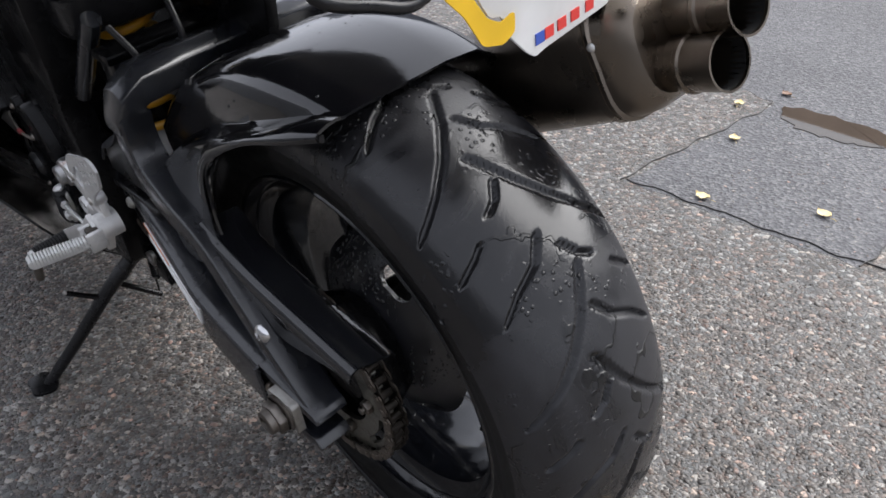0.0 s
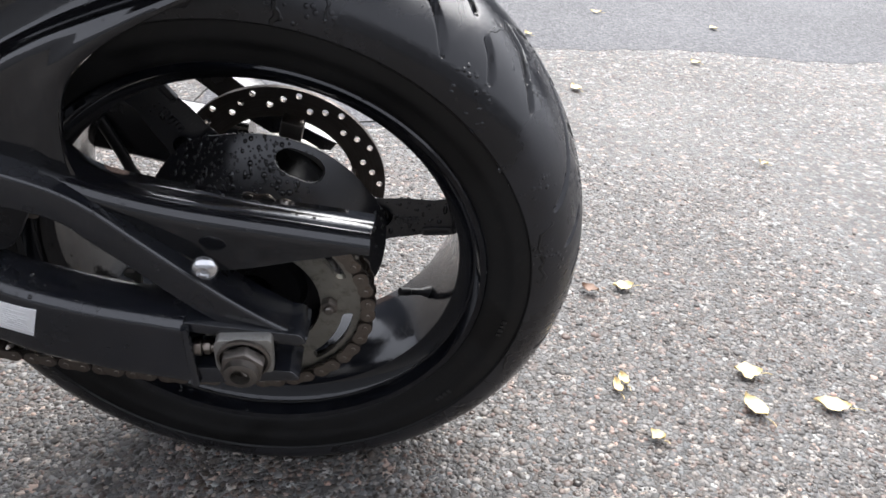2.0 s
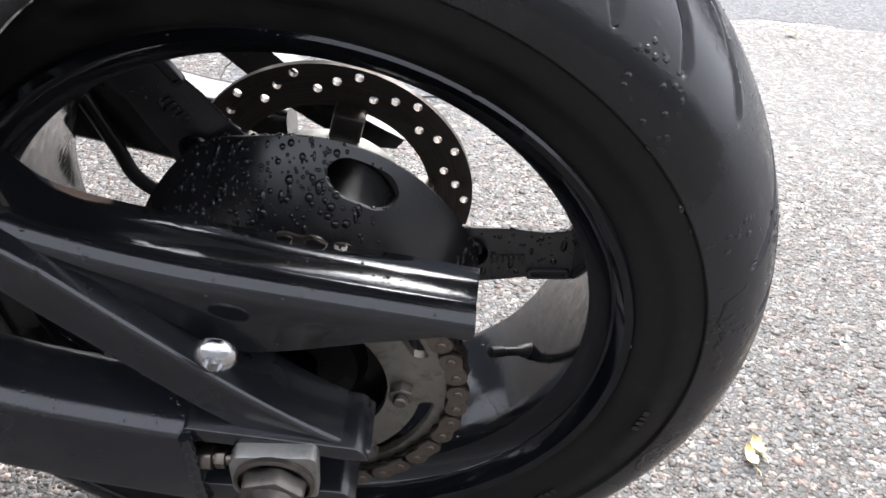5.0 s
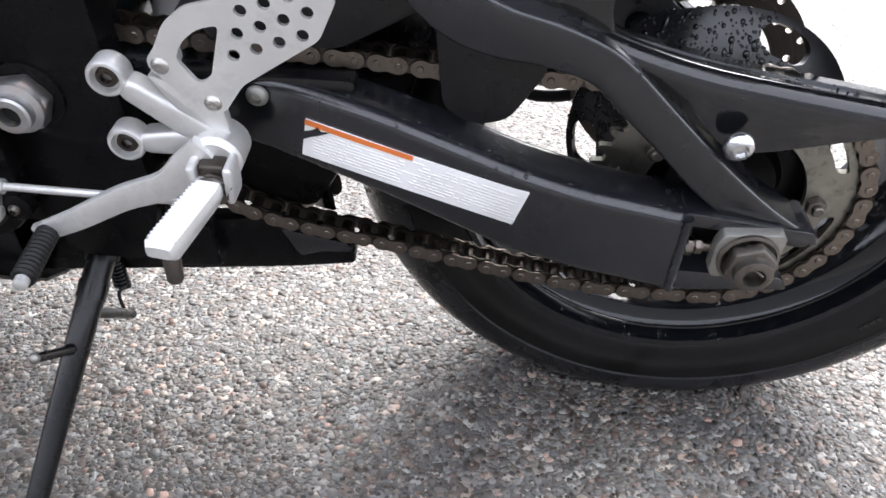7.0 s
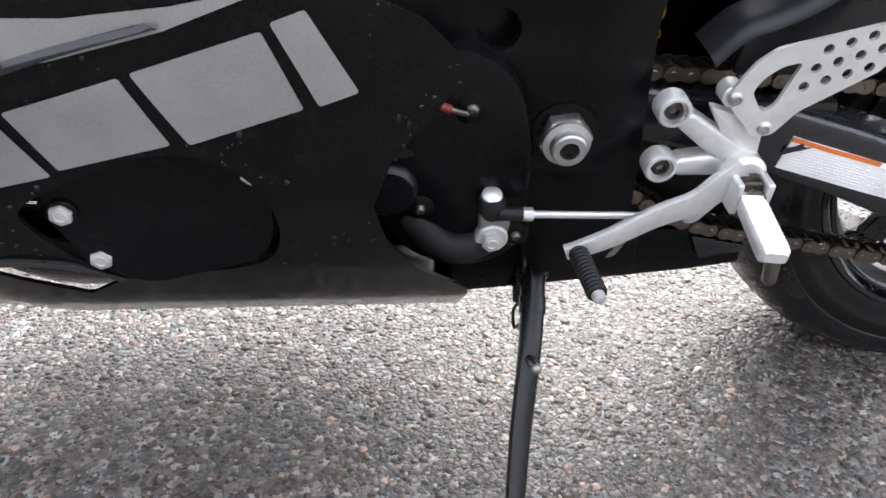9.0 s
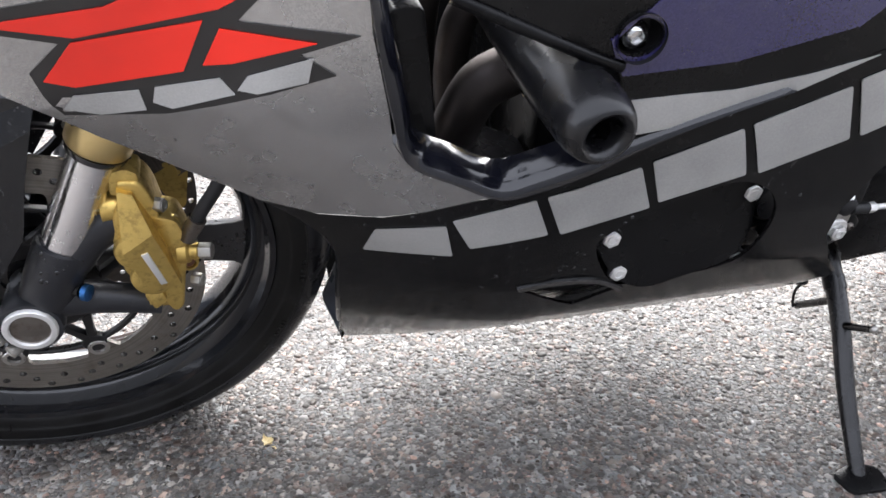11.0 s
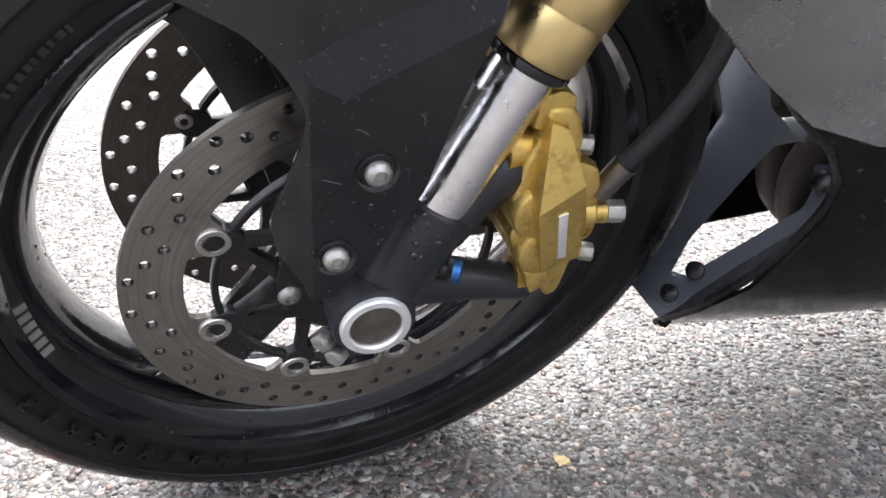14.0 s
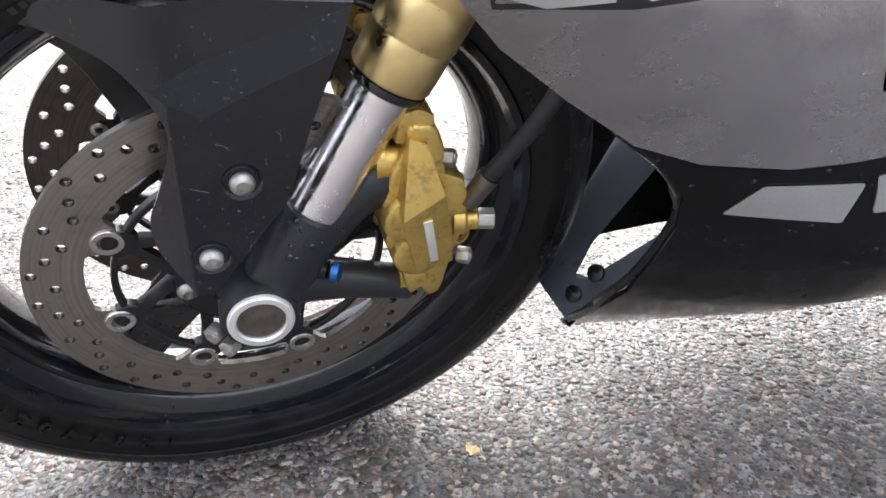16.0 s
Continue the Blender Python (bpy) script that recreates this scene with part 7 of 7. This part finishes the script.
part("far_blade", skin(rounded([(-1.453, 0.442), (-1.460, 0.420), (-1.468, 0.396), (-1.471, 0.365), (-1.466, 0.344), (-1.446, 0.312), (-1.436, 0.312), (-1.409, 0.350), (-1.384, 0.384), (-1.368, 0.440), (-1.340, 0.520), (-1.40, 0.56), (-1.52, 0.56), (-1.475, 0.478), (-1.460, 0.463)], 0.008, 3), 0.0, 0.0035, (), 0.02, lambda x, z: -0.078 - blade_y(x, z)), "blade_black", fender, "", 50)
for pts in ([(-1.449, 0.404), (-1.440, 0.400), (-1.431, 0.3965)], [(-1.448, 0.352), (-1.4455, 0.3465), (-1.4445, 0.341)], [(-1.424, 0.4305), (-1.419, 0.4285), (-1.4165, 0.4255)], [(-1.389, 0.437), (-1.386, 0.4335), (-1.3865, 0.430)]):
    part("scratch", tube(smooth_line([(x, blade_y(x, z) + 0.0002, z) for x, z in pts], 4), 0.00035, 6), "seam", fender, "pale scratch in the black paint")
for x, z in ((-1.411, 0.402), (-1.435, 0.345)):
    part("screw_recess", turned((x, blade_y(x, z) + 0.002, z), (0, -1, 0), [(-0.004, 0), (0.0, 0.008), (0.0035, 0.0118), (0.0038, 0.0125), (0.002, 0.0128)], 24), "black_gloss", fender)
    part("blade_screw", button((x, blade_y(x, z) - 0.001, z), (0, -1, 0.1), 0.0080, 0.006), "alu_dull", fender, "bright domed screw")

# ---- silencer and number plate ----
def silencer():
    ex = new("exhaust_silencer")
    ex.parent = bike
    ex["label"] = "smoked metal silencer with twin round outlets"
    a, b = Vector((-0.07, 0.165, 0.510)), Vector((0.2405, 0.158, 0.664))
    d = (b - a).normalized()
    u = Vector((0, 1, 0)) - d * d.y
    u.normalize()
    w = d.cross(u)
    secs = []
    for f, k in ((0.0, 0.80), (0.03, 0.9), (0.1, 1.0), (0.86, 1.04), (0.90, 1.06), (0.905, 1.02), (0.955, 0.98), (0.99, 0.86), (1.0, 0.80)):
        c = a.lerp(b, f)
        ring = rounded([(-0.060 * k, -0.055 * k), (0.060 * k, -0.055 * k), (0.060 * k, 0.055 * k), (-0.060 * k, 0.055 * k)], 0.040, 6)
        secs.append([c + u * p + w * q for p, q in ring])
    part("can", loft(secs), "exhaust", ex, "brushed dark silencer body", 30)
    aim = Vector((0.93, -0.10, 0.34))
    for mouth in ((0.297, 0.150, 0.659), (0.297, 0.168, 0.700)):
        o = Vector(mouth) - aim.normalized() * 0.050
        part("outlet", turned(o, aim, [(-0.04, 0.0245), (0.010, 0.0245), (0.012, 0.0262), (0.016, 0.0262), (0.018, 0.0245), (0.048, 0.0250), (0.050, 0.0256), (0.050, 0.0236), (0.0, 0.0220)], 36), "exhaust", ex, "round steel outlet pipe")
        part("outlet_bore", turned(o + aim.normalized() * 0.004, aim, [(0, 0), (0, 0.0225), (0.043, 0.0234)], 32), "soot", ex)
    part("band", loft([[a.lerp(b, f) + u * p + w * q for p, q in rounded([(-0.064, -0.059), (0.064, -0.059), (0.064, 0.059), (-0.064, 0.059)], 0.042, 6)] for f in (0.86, 0.885)]), "exhaust", ex, "", 30)
    part("rivet", button(a.lerp(b, 0.90) - u * 0.061 + w * 0.02, -u, 0.0042, 0.003, False), "alu", ex)
    part("link_pipe", tube(smooth_line([a, (-0.10, 0.165, 0.55), (-0.2, 0.14, 0.48), (-0.3, 0.10, 0.30)], 6), 0.026, 18), "header", ex)
    return ex


silencer()


def plate():
    """The foot of the number plate, with yellow and white foil and coloured print turned into bars."""
    pl = new("number_plate")
    pl.parent = bike
    pl["label"] = "yellow and white number plate on a thin black holder"
    m = Matrix.Translation((0.2, 0, 0)) @ Matrix.Rotation(radians(90), 4, "Z")
    part("plate", prism(rounded([(-0.030, 0.752), (-0.020, 0.735), (-0.008, 0.733), (-0.001, 0.714), (0.017, 0.694), (0.026, 0.687), (0.036, 0.690), (0.122, 0.699), (0.150, 0.86), (-0.060, 0.86)], 0.005), -0.002, 0.001, 0.0004), "plate_white", pl, "white plate with a wavy lower edge", 40, m)
    part("yellow_edge", prism(rounded([(-0.072, 0.79), (-0.062, 0.764), (-0.046, 0.746), (-0.030, 0.718), (-0.010, 0.712), (0.003, 0.717), (0.004, 0.733), (-0.010, 0.729), (-0.024, 0.737), (-0.044, 0.768), (-0.050, 0.80)], 0.004), -0.0036, -0.0022, 0.0), "plate_yellow", pl, "", 40, m)
    for y, mat in ((0.026, "print_blue"), (0.037, "print_red"), (0.052, "print_red"), (0.068, "print_red"), (0.086, "print_red")):
        part("print_bar", prism([(y, 0.6945 + y * 0.08), (y + 0.010, 0.6950 + y * 0.08), (y + 0.010, 0.7040 + y * 0.08), (y, 0.7035 + y * 0.08)], -0.0030, -0.0021, 0.0), mat, pl, "", 40, m)
    part("holder_arm", tube(smooth_line([(0.198, -0.055, 0.776), (0.198, -0.085, 0.768), (0.197, -0.115, 0.778), (0.196, -0.155, 0.797), (0.15, -0.14, 0.82)], 6), 0.005, 10), "black_plastic", pl)
    return pl


plate()

# unseen tail, seat and tank, added above to shade the engine and darken reflections
def hull(stations):
    """A rounded body through stations of (x, half width, bottom, top)."""
    secs = []
    for x, w, lo, hi in stations:
        ring = rounded([(-w * 0.8, lo), (w * 0.8, lo), (w, lo + (hi - lo) * 0.5), (w * 0.55, hi), (-w * 0.55, hi), (-w, lo + (hi - lo) * 0.5)], 0.03, 3)
        secs.append([(x, y, z) for y, z in ring])
    return loft(secs)


tail = part("tail_unit", hull([(-0.34, 0.15, 0.80, 0.92), (-0.10, 0.17, 0.805, 0.98), (0.12, 0.15, 0.84, 1.04), (0.30, 0.08, 0.90, 1.05)]), "black_gloss", bike, "unseen gloss black tail fairing", 50)
part("plate_bracket", tube(smooth_line([(0.20, 0.03, 0.85), (0.18, 0.02, 0.88), (0.10, 0.0, 0.92)], 4), 0.02, 12), "black_plastic", tail)
part("seat", hull([(-0.64, 0.10, 0.80, 0.86), (-0.52, 0.15, 0.79, 0.85), (-0.36, 0.16, 0.80, 0.86), (-0.28, 0.12, 0.84, 0.92)]), "hose", bike, "unseen black padded rider seat", 60)
part("fuel_tank", hull([(-1.12, 0.10, 0.86, 1.02), (-1.00, 0.20, 0.82, 1.08), (-0.80, 0.20, 0.80, 1.06), (-0.62, 0.12, 0.80, 0.90)]), "black_gloss", bike, "unseen gloss black fuel tank", 60)


# ---- repair patch, puddle and smooth lane ----
def sheet(poly, z0, z1):
    bm = bmesh.new()
    bm.faces.new([bm.verts.new((x, y, z0)) for x, y in poly])
    ext = bmesh.ops.extrude_face_region(bm, geom=bm.faces[:], use_keep_orig=True)
    bmesh.ops.translate(bm, vec=(0, 0, z1 - z0), verts=[g for g in ext["geom"] if isinstance(g, bmesh.types.BMVert)])
    return bm


def crack(a, b, width, seed):
    rnd = random.Random(seed)
    a, b = Vector((*a, 0)), Vector((*b, 0))
    s = (b - a).normalized().cross(Vector((0, 0, 1)))
    n = 26
    mid = [a.lerp(b, k / n) + s * (rnd.uniform(-0.004, 0.004) + 0.006 * math.sin(k * 0.9 + seed)) for k in range(n + 1)]
    wide = [width * max(0.04, rnd.uniform(-0.5, 0.7)) for _ in mid]
    out = [(q + s * w) for q, w in zip(mid, wide)] + [(q - s * w) for q, w in reversed(list(zip(mid, wide)))]
    return sheet([(q.x, q.y) for q in out], 0.0005, 0.004)


lane = part("smooth_lane", sheet([(-60, 1.78)] + [(0.05 * k, 1.735 + 0.03 * math.sin(k * 0.37) + 0.012 * math.sin(k * 1.9 + 1)) for k in range(-60, 70)] + [(60, 1.72), (60, 60), (-60, 60)], -0.0005, 0.0008), "asphalt_dark", None, "", 0)
tagged(lane, "smoother bluish-grey lane of wet asphalt", "asphalt", kind="structure")
for k, (a, b, w) in enumerate((((-0.369, 0.954), (-0.351, 1.705), 0.0028), ((-0.356, 0.969), (0.237, 1.02), 0.0026), ((0.216, 1.709), (0.196, 0.998), 0.0028))):
    ob = part("asphalt_crack", crack(a, b, w, k), "seam", None, "", 0)
    tagged(ob, "thin dark crack round a patch in the asphalt", "crack", kind="structure")
patch = part("asphalt_patch", sheet([(-0.355 + 0.006 * math.sin(k * 1.3), 0.962 + 0.76 * k / 12) for k in range(13)] + [(-0.355 + 0.570 * k / 9, 1.722 + 0.01 * math.sin(k * 1.7)) for k in range(1, 9)] + [(0.214 - 0.0015 * k + 0.006 * math.sin(k * 1.9), 1.722 - 0.73 * k / 12) for k in range(13)] + [(0.196 - 0.551 * k / 9, 0.996 - 0.034 * k / 9 + 0.007 * math.sin(k * 2.1)) for k in range(1, 9)], -0.0005, 0.0006), "asphalt_dark", None, "", 0)
tagged(patch, "mended patch of smoother bluish-grey asphalt", "asphalt", kind="structure")
pool = smooth_line([(-0.32, 1.70, 0), (-0.18, 1.74, 0), (0.03, 1.71, 0), (0.0, 1.63, 0), (-0.11, 1.58, 0), (-0.24, 1.59, 0)], 6, True)
puddle = part("puddle", sheet([(q.x + 0.010 * math.sin(k * 1.7), q.y + 0.008 * math.sin(k * 2.3 + 1)) for k, q in enumerate(pool)], 0.0002, 0.0030), "water", None, "", 0)
tagged(puddle, "shallow muddy rain puddle on the asphalt", "puddle")

# ---- leaves on the ground ----
def leaf_mesh(w, l, seed):
    rnd = random.Random(seed)
    bm = bmesh.new()
    n = 9
    left, mid, right = [], [], []
    for k in range(n + 1):
        f = k / n
        h = math.sin(math.pi * min(1, f * 1.05)) ** 0.8 * w / 2 * rnd.uniform(0.85, 1.15) + 0.0004
        y = (f - 0.5) * l
        curl = 0.004 * (2 * f - 1) ** 2
        left.append(bm.verts.new((-h, y, 0.003 + curl + rnd.uniform(0, 0.004))))
        mid.append(bm.verts.new((0, y, 0.0015 + curl)))
        right.append(bm.verts.new((h, y, 0.003 + curl + rnd.uniform(0, 0.004))))
    for k in range(n):
        bm.faces.new((left[k], mid[k], mid[k + 1], left[k + 1]))
        bm.faces.new((mid[k], right[k], right[k + 1], mid[k + 1]))
    ext = bmesh.ops.extrude_face_region(bm, geom=bm.faces[:], use_keep_orig=True)
    for g in ext["geom"]:
        if isinstance(g, bmesh.types.BMVert):
            g.co.z += 0.0005
    stem = tube([(0, -l / 2, 0.002), (0.002, -l / 2 - l * 0.2, 0.003), (0.001, -l / 2 - l * 0.4, 0.0025)], 0.0006, 6)
    return join(bm, stem)


LEAVES = [
    (0.640, 0.020, 0.028, 0.046, 20, "leaf"), (0.657, 0.096, 0.032, 0.040, 80, "leaf"), (0.522, 0.313, 0.024, 0.036, 95, "leaf"), (0.464, 0.301, 0.022, 0.030, 60, "leaf_brown"),
    (0.468, 0.070, 0.014, 0.026, 10, "leaf"), (0.487, -0.041, 0.018, 0.022, 40, "leaf"), (0.752, 0.028, 0.026, 0.050, 75, "leaf"), (0.312, 1.231, 0.030, 0.044, 80, "leaf"),
    (0.220, 1.712, 0.026, 0.040, 20, "leaf_brown"), (0.456, 0.055, 0.012, 0.030, 5, "leaf"), (-1.681, -0.100, 0.045, 0.055, 60, "leaf_brown"), (-1.214, -0.132, 0.013, 0.018, 30, "leaf"),
    (0.973, 0.853, 0.016, 0.022, 50, "leaf"), (0.62, 1.32, 0.03, 0.045, 20, "leaf"), (0.05, 1.15, 0.028, 0.040, 70, "leaf"), (-0.18, 1.02, 0.026, 0.040, 85, "leaf"), (-0.30, 1.38, 0.026, 0.038, 35, "leaf"),
    (-0.42, 1.62, 0.026, 0.038, 15, "leaf"), (-0.36, 1.80, 0.028, 0.040, 65, "leaf_brown"), (1.05, 1.62, 0.026, 0.036, 40, "leaf"), (1.25, 2.05, 0.026, 0.040, 10, "leaf"), (0.85, 2.2, 0.026, 0.040, 75, "leaf"), (0.55, 1.85, 0.02, 0.035, 30, "leaf"),
]
for k, (x, y, w, l, turn, mat) in enumerate(LEAVES):
    ob = part("fallen_leaf", leaf_mesh(w, l, k), mat, None, "", 60, pose(x, y, 0.003, 0, 0, turn))
    tagged(ob, "pale yellow fallen leaf lying on wet asphalt" if mat == "leaf" else "brown curled fallen leaf lying on wet asphalt", "leaf", "fallen leaves")


# ---- beads of rain on the machine ----
def bead_points(ob, count, rg, up_least):
    """Random points on the faces of an object that look up or sideways, gathered in patches."""
    me = ob.data
    me.calc_loop_triangles()
    co = np.empty(len(me.vertices) * 3)
    me.vertices.foreach_get("co", co)
    m = np.array(ob.matrix_world)
    co = co.reshape(-1, 3) @ m[:3, :3].T + m[:3, 3]
    tri = np.empty(len(me.loop_triangles) * 3, dtype=np.int32)
    me.loop_triangles.foreach_get("vertices", tri)
    a, b, c = (co[tri.reshape(-1, 3)[:, k]] for k in range(3))
    nrm = np.cross(b - a, c - a)
    area = np.linalg.norm(nrm, axis=1) + 1e-12
    nrm = nrm / area[:, None]
    weight = area * (nrm[:, 2] > up_least) * (nrm[:, 1] < 0.6)
    if weight.sum() <= 0:
        return np.zeros((0, 3)), np.zeros((0, 3))
    pick = rg.choice(len(a), count * 3, p=weight / weight.sum())
    u, v = rg.uniform(0, 1, (2, count * 3))
    over = u + v > 1
    u, v = np.where(over, 1 - u, u), np.where(over, 1 - v, v)
    p = a[pick] + (b - a)[pick] * u[:, None] + (c - a)[pick] * v[:, None]
    patch = np.array([noise.noise(Vector(q) * 16.0) for q in p])
    order = np.argsort(-(patch + rg.normal(0, 0.25, len(p))))[:count]
    return p[order], nrm[pick][order]


def rain_beads(wanted, seed):
    rg = np.random.RandomState(seed)
    bpy.context.view_layer.update()
    verts, faces = [], []
    for ob, count, size, up_least in wanted:
        pts, nrm = bead_points(ob, count, rg, up_least)
        for p, n in zip(pts, nrm):
            n = Vector(n)
            down = Vector((0, 0, -1)) - n * -n.z
            t = down.normalized() if down.length > 0.15 else n.orthogonal().normalized()
            s = n.cross(t)
            r = float(np.clip(rg.lognormal(math.log(size), 0.45), size * 0.45, size * 2.6))
            long = rg.uniform(1.0, 1.25) if rg.uniform() > 0.1 else rg.uniform(1.6, 3.2)
            base = len(verts)
            o = Vector(p) - n * 0.0001
            for ring, lift in ((1.0, 0.0), (0.82, 0.32), (0.45, 0.52)):
                for k in range(8):
                    q = 2 * math.pi * k / 8
                    verts.append(o + t * (r * ring * long * math.cos(q)) + s * (r * ring * math.sin(q)) + n * (r * lift))
            verts.append(o + n * (r * 0.60))
            for j in range(2):
                for k in range(8):
                    faces.append((base + 8 * j + k, base + 8 * j + (k + 1) % 8, base + 8 * (j + 1) + (k + 1) % 8, base + 8 * (j + 1) + k))
            for k in range(8):
                faces.append((base + 16 + k, base + 16 + (k + 1) % 8, base + 24))
    me = bpy.data.meshes.new("rain_drops")
    me.from_pydata(verts, [], faces)
    me.polygons.foreach_set("use_smooth", np.ones(len(faces), bool))
    me.update()
    me.materials.append(M["rain"].m)
    return me


WET = [(tyre_r, 4800, 0.0012, -0.3), (rear_wheel, 300, 0.0008, -0.2), (swingarm, 260, 0.0008, 0.1), (hugger, 90, 0.0007, -0.3), (guard, 50, 0.0006, -0.3), (tyre_f, 400, 0.0008, -0.2), (front_wheel, 260, 0.0008, -0.2), (fairing, 420, 0.0008, -0.6)]
for ob in bpy.data.objects:
    plain = ob.name.split(".")[0]
    if plain == "hub" and ob.parent == rear_wheel:
        WET.append((ob, 800, 0.0012, -0.3))
    elif plain == "spoke":
        WET.append((ob, 160, 0.0011, -0.3))
    elif plain == "fork_blade":
        WET.append((ob, 240, 0.0006, -0.5))
    elif plain == "fork_casting":
        WET.append((ob, 90, 0.0010, -0.3))
    elif plain in ("upper_brace", "under_tray", "tray_fold"):
        WET.append((ob, 40, 0.0007, 0.0))
drops_ob = new("rain_drops", rain_beads(WET, 11))
tagged(drops_ob, "clear beads of rain on the black parts", "rain drops", kind="stuff")
